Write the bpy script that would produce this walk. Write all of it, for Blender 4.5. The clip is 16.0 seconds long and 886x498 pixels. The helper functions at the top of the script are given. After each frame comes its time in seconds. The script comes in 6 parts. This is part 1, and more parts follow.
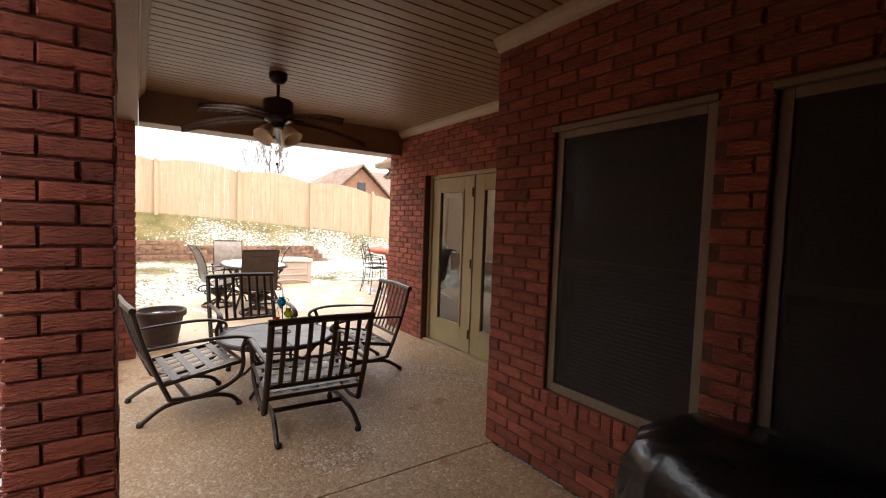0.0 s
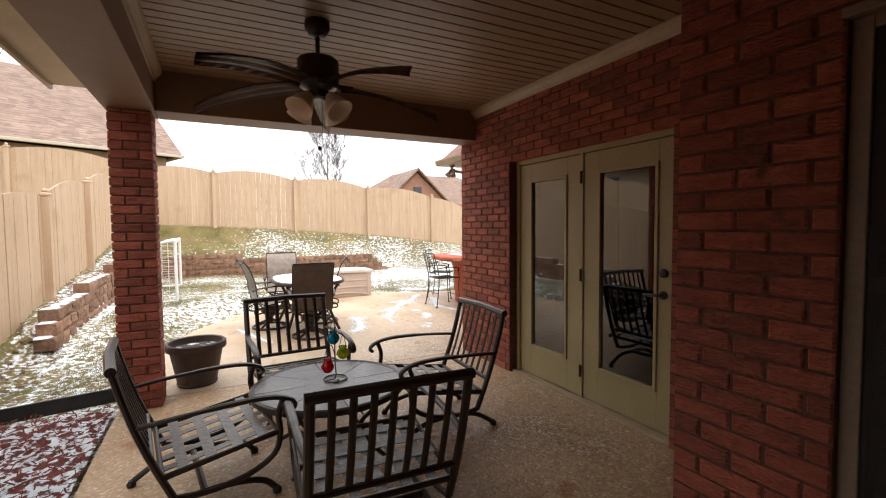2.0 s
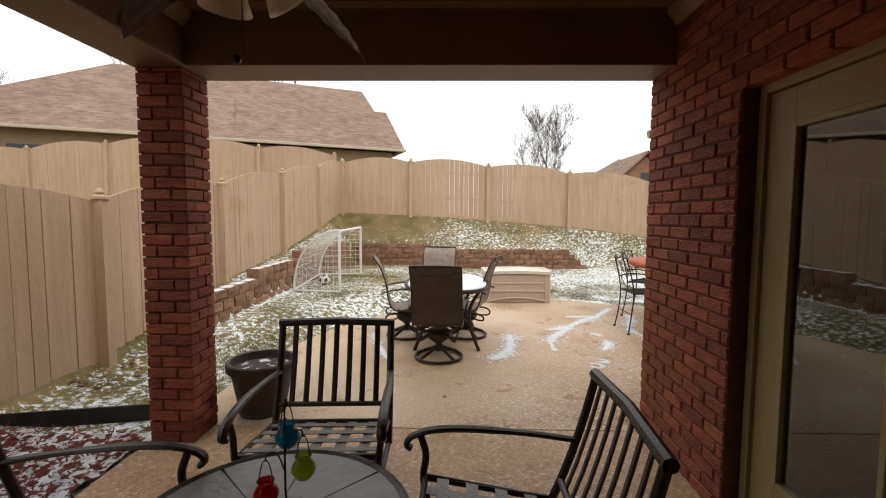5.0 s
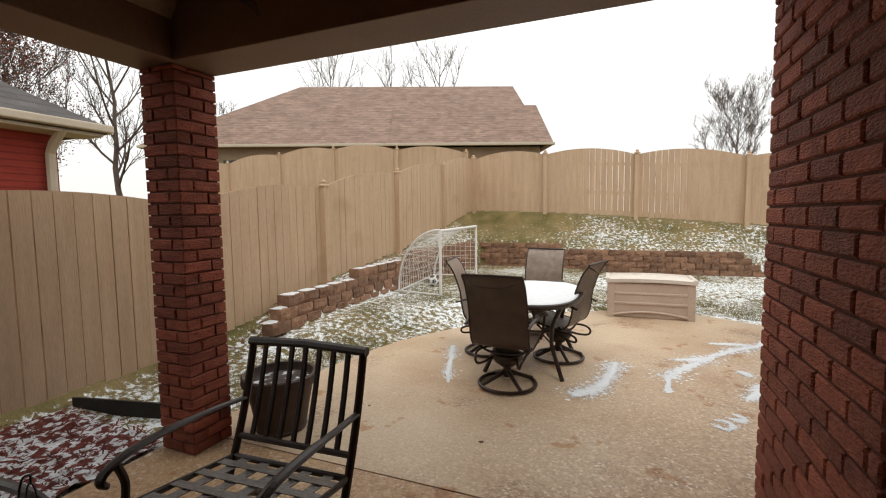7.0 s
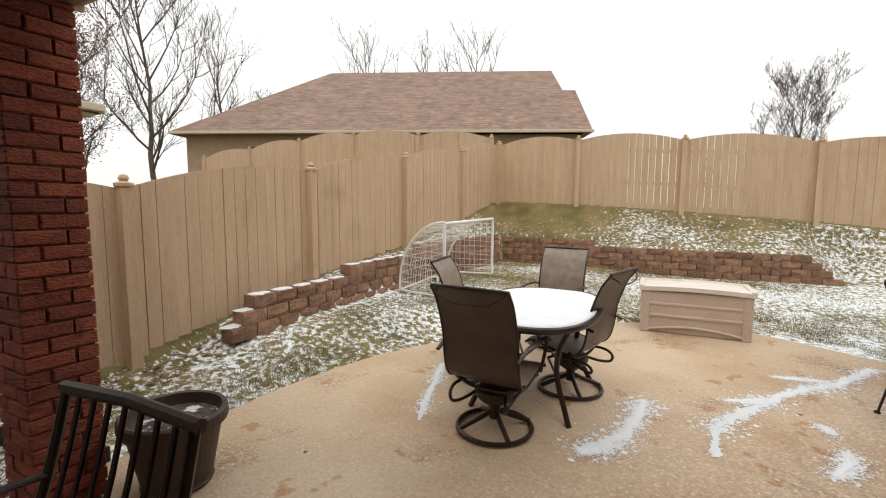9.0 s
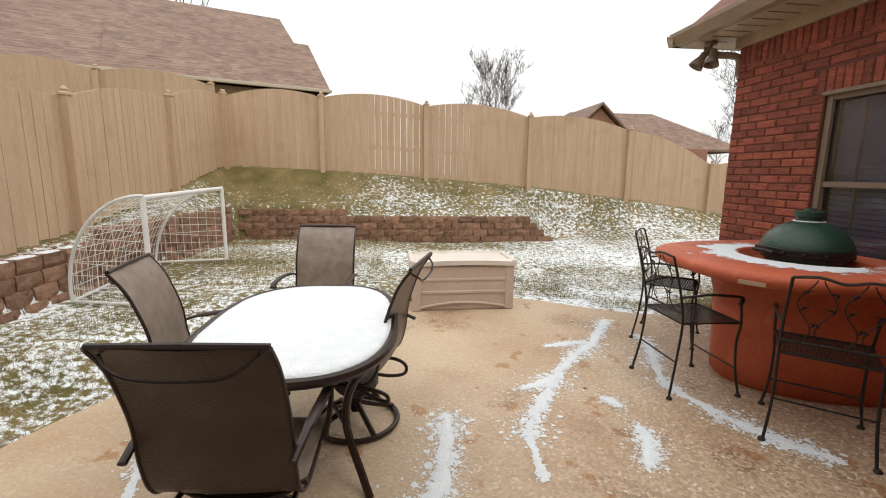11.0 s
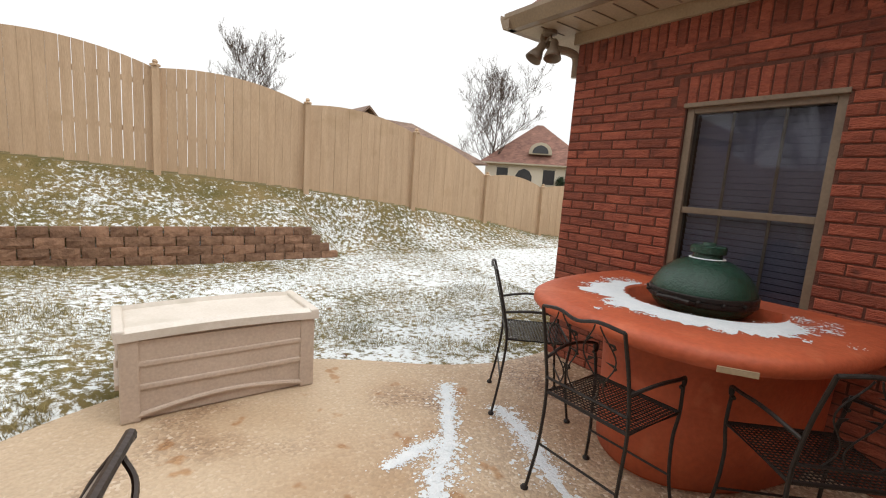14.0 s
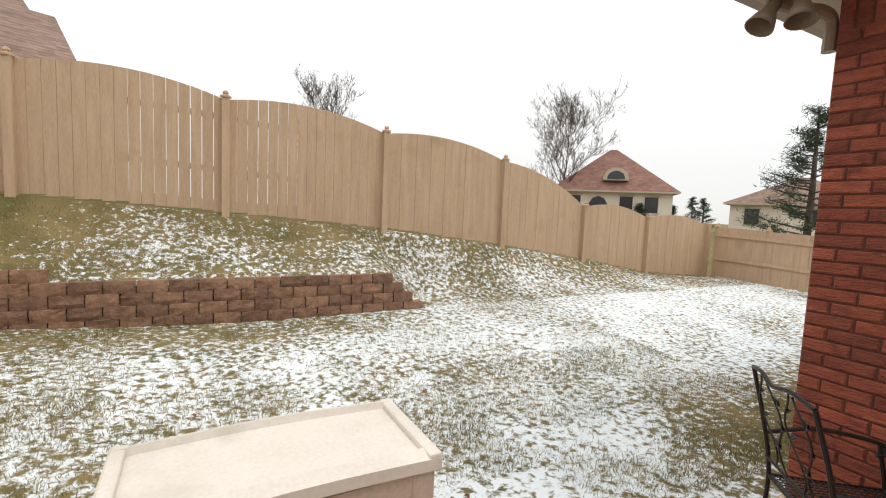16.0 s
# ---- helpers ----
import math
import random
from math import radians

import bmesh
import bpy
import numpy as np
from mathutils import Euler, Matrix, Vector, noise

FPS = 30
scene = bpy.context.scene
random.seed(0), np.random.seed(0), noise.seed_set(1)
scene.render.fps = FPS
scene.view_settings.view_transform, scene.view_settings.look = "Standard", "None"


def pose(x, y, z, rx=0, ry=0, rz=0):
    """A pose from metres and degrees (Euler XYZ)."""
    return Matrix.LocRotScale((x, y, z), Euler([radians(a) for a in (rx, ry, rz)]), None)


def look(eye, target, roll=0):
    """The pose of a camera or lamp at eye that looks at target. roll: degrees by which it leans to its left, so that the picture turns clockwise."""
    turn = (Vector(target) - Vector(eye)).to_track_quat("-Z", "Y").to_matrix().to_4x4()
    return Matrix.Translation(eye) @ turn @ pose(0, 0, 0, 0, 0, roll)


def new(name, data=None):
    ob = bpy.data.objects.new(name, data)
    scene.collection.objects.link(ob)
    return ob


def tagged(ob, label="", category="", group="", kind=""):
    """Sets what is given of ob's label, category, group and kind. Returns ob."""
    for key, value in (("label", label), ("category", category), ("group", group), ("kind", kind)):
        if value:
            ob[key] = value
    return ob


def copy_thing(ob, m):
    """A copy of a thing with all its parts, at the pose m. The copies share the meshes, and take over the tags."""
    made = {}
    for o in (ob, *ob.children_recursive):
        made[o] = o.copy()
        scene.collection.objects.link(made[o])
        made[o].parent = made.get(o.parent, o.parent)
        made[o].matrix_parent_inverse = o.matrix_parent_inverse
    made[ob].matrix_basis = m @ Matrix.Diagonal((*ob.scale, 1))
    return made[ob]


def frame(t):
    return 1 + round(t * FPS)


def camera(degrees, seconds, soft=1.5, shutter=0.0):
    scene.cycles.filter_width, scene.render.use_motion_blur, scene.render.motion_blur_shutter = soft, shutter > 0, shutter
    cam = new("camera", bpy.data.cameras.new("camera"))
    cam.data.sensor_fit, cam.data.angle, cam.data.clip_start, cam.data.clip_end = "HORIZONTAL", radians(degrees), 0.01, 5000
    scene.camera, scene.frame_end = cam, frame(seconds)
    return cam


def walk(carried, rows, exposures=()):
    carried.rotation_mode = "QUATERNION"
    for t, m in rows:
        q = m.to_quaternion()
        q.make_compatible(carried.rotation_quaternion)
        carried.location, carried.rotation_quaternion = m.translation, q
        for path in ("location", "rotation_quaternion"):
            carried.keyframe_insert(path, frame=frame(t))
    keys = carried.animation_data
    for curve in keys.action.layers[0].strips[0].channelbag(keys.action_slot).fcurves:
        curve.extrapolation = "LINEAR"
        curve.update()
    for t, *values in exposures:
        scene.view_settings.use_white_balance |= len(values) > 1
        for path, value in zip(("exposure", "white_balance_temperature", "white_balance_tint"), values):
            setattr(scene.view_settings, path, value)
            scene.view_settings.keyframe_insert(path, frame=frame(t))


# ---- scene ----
cam = camera(89.7, 16.0, soft=1.1)
PATH = [
    (0, (0.064, -0.177, 1.480), -34.48, -3.15, 1.96),
    (0.5, (0.155, 0.112, 1.438), -32.60, -1.64, 1.35),
    (1, (0.207, 0.438, 1.449), -30.92, -1.40, 0.45),
    (1.5, (0.312, 0.731, 1.467), -29.21, -2.21, -0.40),
    (2, (0.452, 1.014, 1.459), -27.29, -2.88, -0.52),
    (2.5, (0.613, 1.283, 1.472), -25.03, -3.50, 0.34),
    (3, (0.818, 1.527, 1.486), -20.96, -4.28, 0.31),
    (3.5, (1.029, 1.777, 1.487), -15.85, -4.88, -0.21),
    (4, (1.235, 2.008, 1.492), -11.43, -5.19, -0.13),
    (4.5, (1.463, 2.250, 1.492), -5.57, -5.03, 0.28),
    (4.7, (1.560, 2.343, 1.482), -2.92, -4.42, 0.38),
    (6.8, (2.455, 3.300, 1.490), 20.30, -4.07, -1.08),
    (7, (2.505, 3.372, 1.490), 22.01, -4.37, -0.69),
    (7.5, (2.608, 3.580, 1.504), 27.20, -4.85, 0.10),
    (8, (2.642, 3.824, 1.497), 30.64, -4.96, 0.76),
    (8.2, (2.645, 3.917, 1.500), 30.90, -4.84, 0.71),
    (10.3, (2.285, 5.175, 1.437), 8.22, -9.22, -0.24),
    (10.5, (2.252, 5.250, 1.442), 4.68, -9.88, -0.05),
    (11, (2.165, 5.475, 1.487), -5.84, -9.62, 0.66),
    (11.5, (2.073, 5.732, 1.505), -16.59, -7.21, -0.03),
    (12, (2.066, 6.005, 1.505), -24.51, -5.45, -0.84),
    (12.5, (2.113, 6.266, 1.506), -28.81, -5.91, -0.84),
    (13, (2.202, 6.544, 1.505), -30.51, -7.46, 0.43),
    (13.5, (2.272, 6.890, 1.495), -33.29, -8.43, 2.68),
    (14, (2.365, 7.211, 1.496), -35.89, -8.31, 4.09),
    (14.5, (2.469, 7.523, 1.511), -35.69, -7.74, 3.47),
    (15, (2.567, 7.876, 1.516), -33.93, -6.55, 2.79),
    (15.5, (2.637, 8.260, 1.539), -30.92, -5.46, 2.53),
    (16, (2.629, 8.642, 1.546), -27.60, -4.97, 2.53),
]
EXPOSURES = [(0.0, 1.64, 6800, 15), (1.0, 1.46, 6700, 15), (2.0, 1.12, 6600, 14), (3.0, 0.76, 6600, 14), (3.5, 0.6, 6700, 13), (4.7, 0.36, 6850, 13), (7.0, 0.18, 6950, 13), (8.2, 0.21, 6950, 13), (10.3, 0.2, 6900, 13), (13.0, 0.22, 6850, 13), (16.0, 0.15, 6850, 13)]
walk(cam, [(t, Matrix.Translation(eye) @ pose(0, 0, 0, 90 + pitch, 0, yaw) @ pose(0, 0, 0, 0, 0, roll)) for t, eye, yaw, pitch, roll in PATH], EXPOSURES)

# ---- overcast daylight ----
world = bpy.data.worlds.new("overcast_sky")
scene.world = world
world.use_nodes = True
wn, wl = world.node_tree.nodes, world.node_tree.links
wn.clear()
sky = wn.new("ShaderNodeTexSky")
sky.sky_type, sky.sun_disc = "NISHITA", False
sky.sun_elevation, sky.sun_rotation = radians(48), radians(-40)
sky_dim = wn.new("ShaderNodeMixRGB")
sky_dim.blend_type, sky_dim.inputs[0].default_value = "MULTIPLY", 1.0
sky_dim.inputs[2].default_value = (0.09, 0.09, 0.09, 1)
clouds = wn.new("ShaderNodeTexNoise")
clouds.inputs["Scale"].default_value, clouds.inputs["Detail"].default_value = 1.6, 4
ramp = wn.new("ShaderNodeValToRGB")
ramp.color_ramp.elements[0].color, ramp.color_ramp.elements[1].color = (0.98, 1.04, 1.06, 1), (1.10, 1.14, 1.15, 1)
cover = wn.new("ShaderNodeMixRGB")
cover.inputs[0].default_value = 0.9
wbg, wout = wn.new("ShaderNodeBackground"), wn.new("ShaderNodeOutputWorld")
wbg.inputs[1].default_value = 1.0
wl.new(sky.outputs[0], sky_dim.inputs[1])
wl.new(clouds.outputs[0], ramp.inputs[0])
wl.new(sky_dim.outputs[0], cover.inputs[1])
wl.new(ramp.outputs[0], cover.inputs[2])
dome_at = wn.new("ShaderNodeTexCoord")
dome_up = wn.new("ShaderNodeSeparateXYZ")
dome = wn.new("ShaderNodeMapRange")
dome.inputs[1].default_value, dome.inputs[2].default_value = 0.0, 1.0
dome.inputs[3].default_value, dome.inputs[4].default_value = 0.8, 1.45
brighter = wn.new("ShaderNodeMixRGB")
brighter.blend_type, brighter.inputs[0].default_value = "MULTIPLY", 1.0
wl.new(dome_at.outputs["Generated"], dome_up.inputs[0])
wl.new(dome_up.outputs[2], dome.inputs[0])
wl.new(cover.outputs[0], brighter.inputs[1])
wl.new(dome.outputs[0], brighter.inputs[2])
wl.new(brighter.outputs[0], wbg.inputs[0])
wl.new(wbg.outputs[0], wout.inputs[0])
sun = new("sun", bpy.data.lights.new("sun", "SUN"))
sun.data.energy, sun.data.angle, sun.data.color = 0.7, radians(25), (1.0, 0.95, 0.88)
sun.matrix_world = look((0, 0, 30), (-12, 14, 0))


# ---- materials ----
def mat(name, color, color2=None, rough=0.7, scale=6.0, detail=6.0, bump=0.0, bump_scale=60.0, metal=0.0, rand=0.0, spots=None, stretch=(1, 1, 1), island=False, gloss=0.5):
    """A surface of two mixed tones with grain, fine relief, optional stains and a tone that varies from piece to piece."""
    m = bpy.data.materials.new(name)
    m.use_nodes = True
    n, l = m.node_tree.nodes, m.node_tree.links
    b = n["Principled BSDF"]
    b.inputs["Roughness"].default_value, b.inputs["Metallic"].default_value = rough, metal
    b.inputs["Specular IOR Level"].default_value = gloss
    co = n.new("ShaderNodeTexCoord")
    mp = n.new("ShaderNodeMapping")
    mp.inputs["Scale"].default_value = stretch
    geo = n.new("ShaderNodeNewGeometry")
    l.new(geo.outputs["Position"], mp.inputs[0])
    no = n.new("ShaderNodeTexNoise")
    no.inputs["Scale"].default_value, no.inputs["Detail"].default_value = scale, detail
    l.new(mp.outputs[0], no.inputs["Vector"])
    rp = n.new("ShaderNodeValToRGB")
    c2 = color2 or tuple(c * 0.75 for c in color)
    rp.color_ramp.elements[0].position, rp.color_ramp.elements[1].position = 0.3, 0.7
    rp.color_ramp.elements[0].color, rp.color_ramp.elements[1].color = (*c2, 1), (*color, 1)
    l.new(no.outputs[0], rp.inputs[0])
    out = rp.outputs[0]
    fine = n.new("ShaderNodeTexNoise")
    fine.inputs["Scale"].default_value, fine.inputs["Detail"].default_value = bump_scale, 8
    l.new(mp.outputs[0], fine.inputs["Vector"])
    grain = n.new("ShaderNodeMixRGB")
    grain.blend_type, grain.inputs[0].default_value = "OVERLAY", 0.25
    l.new(out, grain.inputs[1])
    l.new(fine.outputs[0], grain.inputs[2])
    out = grain.outputs[0]
    if spots:
        sc, lo, hi, col = spots
        sn = n.new("ShaderNodeTexNoise")
        sn.inputs["Scale"].default_value, sn.inputs["Detail"].default_value = sc, 5
        l.new(geo.outputs["Position"], sn.inputs["Vector"])
        sr = n.new("ShaderNodeMapRange")
        sr.inputs[1].default_value, sr.inputs[2].default_value = lo, hi
        l.new(sn.outputs[0], sr.inputs[0])
        mx = n.new("ShaderNodeMixRGB")
        l.new(sr.outputs[0], mx.inputs[0])
        l.new(out, mx.inputs[1])
        mx.inputs[2].default_value = (*col, 1)
        out = mx.outputs[0]
    if rand:
        src = geo.outputs["Random Per Island"] if island else n.new("ShaderNodeObjectInfo").outputs["Random"]
        rr = n.new("ShaderNodeMapRange")
        rr.inputs[3].default_value, rr.inputs[4].default_value = 1 - rand, 1 + rand
        l.new(src, rr.inputs[0])
        hs = n.new("ShaderNodeHueSaturation")
        l.new(rr.outputs[0], hs.inputs["Value"])
        l.new(out, hs.inputs["Color"])
        out = hs.outputs[0]
    l.new(out, b.inputs["Base Color"])
    if bump:
        bp = n.new("ShaderNodeBump")
        bp.inputs["Strength"].default_value, bp.inputs["Distance"].default_value = bump, 0.02
        l.new(fine.outputs[0], bp.inputs["Height"])
        l.new(bp.outputs[0], b.inputs["Normal"])
    return m


def glass(name, tint=(1, 1, 1), rough=0.0, ior=1.5):
    """A thin pane: clear, with mirror gloss by Fresnel."""
    m = bpy.data.materials.new(name)
    m.use_nodes = True
    n, l = m.node_tree.nodes, m.node_tree.links
    n.clear()
    fr = n.new("ShaderNodeFresnel")
    fr.inputs[0].default_value = ior
    tr, gl, mx, o = n.new("ShaderNodeBsdfTransparent"), n.new("ShaderNodeBsdfGlossy"), n.new("ShaderNodeMixShader"), n.new("ShaderNodeOutputMaterial")
    tr.inputs[0].default_value = (*tint, 1)
    gl.inputs["Roughness"].default_value = rough
    l.new(fr.outputs[0], mx.inputs[0])
    l.new(tr.outputs[0], mx.inputs[1])
    l.new(gl.outputs[0], mx.inputs[2])
    l.new(mx.outputs[0], o.inputs[0])
    return m


def aggregate(name, tone, tone2, least, most):
    """Exposed-aggregate concrete: glossy brown, tan and white pebbles where the cement has worn off, smoother pale cement between, damp stains."""
    m = mat(name, tone, tone2, rough=0.5, scale=0.9, bump=0.35, bump_scale=45)
    n, l = m.node_tree.nodes, m.node_tree.links
    b = n["Principled BSDF"]
    geo = n.new("ShaderNodeNewGeometry")

    def noise_at(scale, detail, lo, hi):
        t, r = n.new("ShaderNodeTexNoise"), n.new("ShaderNodeMapRange")
        t.inputs["Scale"].default_value, t.inputs["Detail"].default_value = scale, detail
        l.new(geo.outputs["Position"], t.inputs["Vector"])
        r.inputs[1].default_value, r.inputs[2].default_value = lo, hi
        l.new(t.outputs[0], r.inputs[0])
        return r.outputs[0]

    def mixed(kind, fac, a, c):
        x = n.new("ShaderNodeMixRGB")
        x.blend_type = kind
        for k, q in ((0, fac), (1, a), (2, c)):
            if isinstance(q, (int, float)):
                x.inputs[k].default_value = q
            elif isinstance(q, tuple):
                x.inputs[k].default_value = (*q, 1)
            else:
                l.new(q, x.inputs[k])
        return x.outputs[0]

    v = n.new("ShaderNodeTexVoronoi")
    v.inputs["Scale"].default_value = 62
    l.new(geo.outputs["Position"], v.inputs["Vector"])
    sep = n.new("ShaderNodeSeparateColor")
    l.new(v.outputs["Color"], sep.inputs[0])
    rp = n.new("ShaderNodeValToRGB")
    e = rp.color_ramp.elements
    e[0].position, e[0].color = 0.0, (0.16, 0.095, 0.06, 1)
    e[1].position, e[1].color = 1.0, (0.80, 0.74, 0.66, 1)
    for q, c in ((0.25, (0.27, 0.165, 0.10)), (0.55, (0.40, 0.26, 0.16)), (0.8, (0.50, 0.36, 0.24)), (0.93, (0.58, 0.46, 0.34))):
        e.new(q).color = (*c, 1)
    l.new(sep.outputs[0], rp.inputs[0])
    # how far the cement has worn off: more towards the inner corner of the house
    at = n.new("ShaderNodeSeparateXYZ")
    l.new(geo.outputs["Position"], at.inputs[0])
    side = n.new("ShaderNodeMapRange")
    side.inputs[1].default_value, side.inputs[2].default_value, side.inputs[3].default_value, side.inputs[4].default_value = -2.4, -0.2, least, most
    along = n.new("ShaderNodeMath")
    along.operation = "MULTIPLY_ADD"
    along.inputs[1].default_value = -0.6
    l.new(at.outputs["Y"], along.inputs[0])
    l.new(at.outputs["X"], along.inputs[2])
    l.new(along.outputs[0], side.inputs[0])
    worn = n.new("ShaderNodeMath")
    worn.operation, worn.use_clamp = "ADD", True
    l.new(side.outputs[0], worn.inputs[0])
    l.new(noise_at(1.3, 5, 0.56, 0.78), worn.inputs[1])
    out = mixed("MIX", worn.outputs[0], b.inputs["Base Color"].links[0].from_socket, rp.outputs[0])
    out = mixed("MULTIPLY", noise_at(0.8, 4, 0.47, 0.72), out, (0.80, 0.70, 0.60))
    out = mixed("MULTIPLY", noise_at(3.4, 3, 0.64, 0.67), out, (0.80, 0.62, 0.46))
    l.new(out, b.inputs["Base Color"])
    rough = n.new("ShaderNodeMapRange")
    rough.inputs[3].default_value, rough.inputs[4].default_value = 0.62, 0.34
    l.new(worn.outputs[0], rough.inputs[0])
    l.new(rough.outputs[0], b.inputs["Roughness"])
    bp = n.new("ShaderNodeBump")
    bp.inputs["Distance"].default_value, bp.invert = 0.007, True
    l.new(worn.outputs[0], bp.inputs["Strength"])
    l.new(v.outputs["Distance"], bp.inputs["Height"])
    l.new(b.inputs["Normal"].links[0].from_socket, bp.inputs["Normal"])
    l.new(bp.outputs[0], b.inputs["Normal"])
    return m


def snowy_lawn():
    """Winter lawn: dull green and straw, dusted with thin broken snow; less snow on the sheltered bank."""
    m = mat("snowy_lawn", (0.26, 0.195, 0.092), (0.125, 0.112, 0.042), rough=0.95, scale=2.3, bump=0.9, bump_scale=38, gloss=0.1)
    n, l = m.node_tree.nodes, m.node_tree.links
    b = n["Principled BSDF"]
    old = b.inputs["Base Color"].links[0].from_socket
    geo = n.new("ShaderNodeNewGeometry")
    at = n.new("ShaderNodeAttribute")
    at.attribute_name = "snow"
    a = n.new("ShaderNodeTexNoise")
    a.inputs["Scale"].default_value, a.inputs["Detail"].default_value, a.inputs["Roughness"].default_value = 15.0, 9, 0.72
    c = n.new("ShaderNodeTexNoise")
    c.inputs["Scale"].default_value, c.inputs["Detail"].default_value = 0.7, 3
    l.new(geo.outputs["Position"], a.inputs["Vector"])
    l.new(geo.outputs["Position"], c.inputs["Vector"])
    s1 = n.new("ShaderNodeMath")
    s1.operation = "MULTIPLY_ADD"
    l.new(c.outputs[0], s1.inputs[0])
    s1.inputs[1].default_value = 0.2
    l.new(a.outputs[0], s1.inputs[2])
    s2 = n.new("ShaderNodeMath")
    s2.operation = "ADD"
    l.new(s1.outputs[0], s2.inputs[0])
    l.new(at.outputs["Fac"], s2.inputs[1])
    r = n.new("ShaderNodeMapRange")
    r.inputs[1].default_value, r.inputs[2].default_value = 1.112, 1.20
    l.new(s2.outputs[0], r.inputs[0])
    mx = n.new("ShaderNodeMixRGB")
    l.new(r.outputs[0], mx.inputs[0])
    l.new(old, mx.inputs[1])
    mx.inputs[2].default_value = (0.80, 0.85, 0.87, 1)
    l.new(mx.outputs[0], b.inputs["Base Color"])
    return m


def mesh_screen():
    """Dark woven insect screen, half of it open."""
    m = bpy.data.materials.new("insect_screen_mesh")
    m.use_nodes = True
    n, l = m.node_tree.nodes, m.node_tree.links
    b, o = n["Principled BSDF"], n["Material Output"]
    b.inputs["Base Color"].default_value, b.inputs["Roughness"].default_value = (0.03, 0.022, 0.018, 1), 0.7
    tr, mx = n.new("ShaderNodeBsdfTransparent"), n.new("ShaderNodeMixShader")
    weave = n.new("ShaderNodeTexNoise")
    weave.inputs["Scale"].default_value, weave.inputs["Detail"].default_value = 4.0, 3
    rg = n.new("ShaderNodeMapRange")
    rg.inputs[3].default_value, rg.inputs[4].default_value = 0.5, 0.62
    l.new(n.new("ShaderNodeNewGeometry").outputs["Position"], weave.inputs["Vector"])
    l.new(weave.outputs[0], rg.inputs[0])
    l.new(rg.outputs[0], mx.inputs[0])
    l.new(tr.outputs[0], mx.inputs[1])
    l.new(b.outputs[0], mx.inputs[2])
    l.new(mx.outputs[0], o.inputs[0])
    return m


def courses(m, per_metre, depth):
    """Shadow lines between lapped courses, level with the ground, darkened into the base colour."""
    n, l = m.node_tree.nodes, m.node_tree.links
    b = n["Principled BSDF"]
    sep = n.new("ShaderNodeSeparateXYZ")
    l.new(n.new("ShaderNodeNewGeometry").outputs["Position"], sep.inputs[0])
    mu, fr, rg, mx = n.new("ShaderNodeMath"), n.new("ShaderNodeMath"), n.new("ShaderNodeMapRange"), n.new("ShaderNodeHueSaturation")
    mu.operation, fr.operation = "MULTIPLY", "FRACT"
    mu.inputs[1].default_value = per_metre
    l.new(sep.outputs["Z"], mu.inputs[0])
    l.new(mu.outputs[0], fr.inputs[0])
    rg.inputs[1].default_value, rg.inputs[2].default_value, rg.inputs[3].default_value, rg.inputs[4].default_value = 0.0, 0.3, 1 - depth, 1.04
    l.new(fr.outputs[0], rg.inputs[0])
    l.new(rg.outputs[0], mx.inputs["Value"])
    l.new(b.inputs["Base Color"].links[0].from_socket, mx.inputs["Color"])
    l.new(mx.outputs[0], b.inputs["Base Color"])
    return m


def shingles(name, c1, c2):
    """Asphalt shingles: fine courses of tabs in mixed tones."""
    m = mat(name, c1, c2, rough=0.9, scale=1.2, bump=0.4, bump_scale=30)
    n, l = m.node_tree.nodes, m.node_tree.links
    b = n["Principled BSDF"]
    geo = n.new("ShaderNodeNewGeometry")
    mp = n.new("ShaderNodeMapping")
    mp.inputs["Scale"].default_value = (3.2, 3.2, 11)
    l.new(geo.outputs["Position"], mp.inputs[0])
    v = n.new("ShaderNodeTexVoronoi")
    v.inputs["Scale"].default_value = 1.0
    l.new(mp.outputs[0], v.inputs["Vector"])
    mx = n.new("ShaderNodeMixRGB")
    mx.blend_type, mx.inputs[0].default_value = "OVERLAY", 0.22
    tab = n.new("ShaderNodeSeparateColor")
    l.new(v.outputs["Color"], tab.inputs[0])
    l.new(b.inputs["Base Color"].links[0].from_socket, mx.inputs[1])
    l.new(tab.outputs[0], mx.inputs[2])
    bw = n.new("ShaderNodeHueSaturation")
    bw.inputs["Saturation"].default_value = 0.85
    l.new(mx.outputs[0], bw.inputs["Color"])
    l.new(bw.outputs[0], b.inputs["Base Color"])
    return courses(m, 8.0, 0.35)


BRICK = mat("red_brick", (0.36, 0.094, 0.050), (0.225, 0.053, 0.030), rough=0.8, scale=9, bump=0.9, bump_scale=42, stretch=(1, 1, 3.2), rand=0.3, spots=(9, 0.62, 0.8, (0.10, 0.03, 0.02)))
BRICK_JOINED = mat("red_brick_far", (0.36, 0.094, 0.050), (0.225, 0.053, 0.030), rough=0.8, scale=9, bump=0.9, bump_scale=42, stretch=(1, 1, 3.2), rand=0.3, island=True, spots=(9, 0.62, 0.8, (0.10, 0.03, 0.02)))
MORTAR = mat("mortar", (0.15, 0.058, 0.038), (0.10, 0.037, 0.025), rough=0.95, scale=20, bump=0.5, bump_scale=120)
FENCE = mat("tan_stained_boards", (0.56, 0.40, 0.265), (0.48, 0.335, 0.215), rough=0.8, scale=2.5, bump=0.25, bump_scale=30, rand=0.03, stretch=(5, 5, 0.5), spots=(1.7, 0.6, 0.8, (0.42, 0.29, 0.17)))
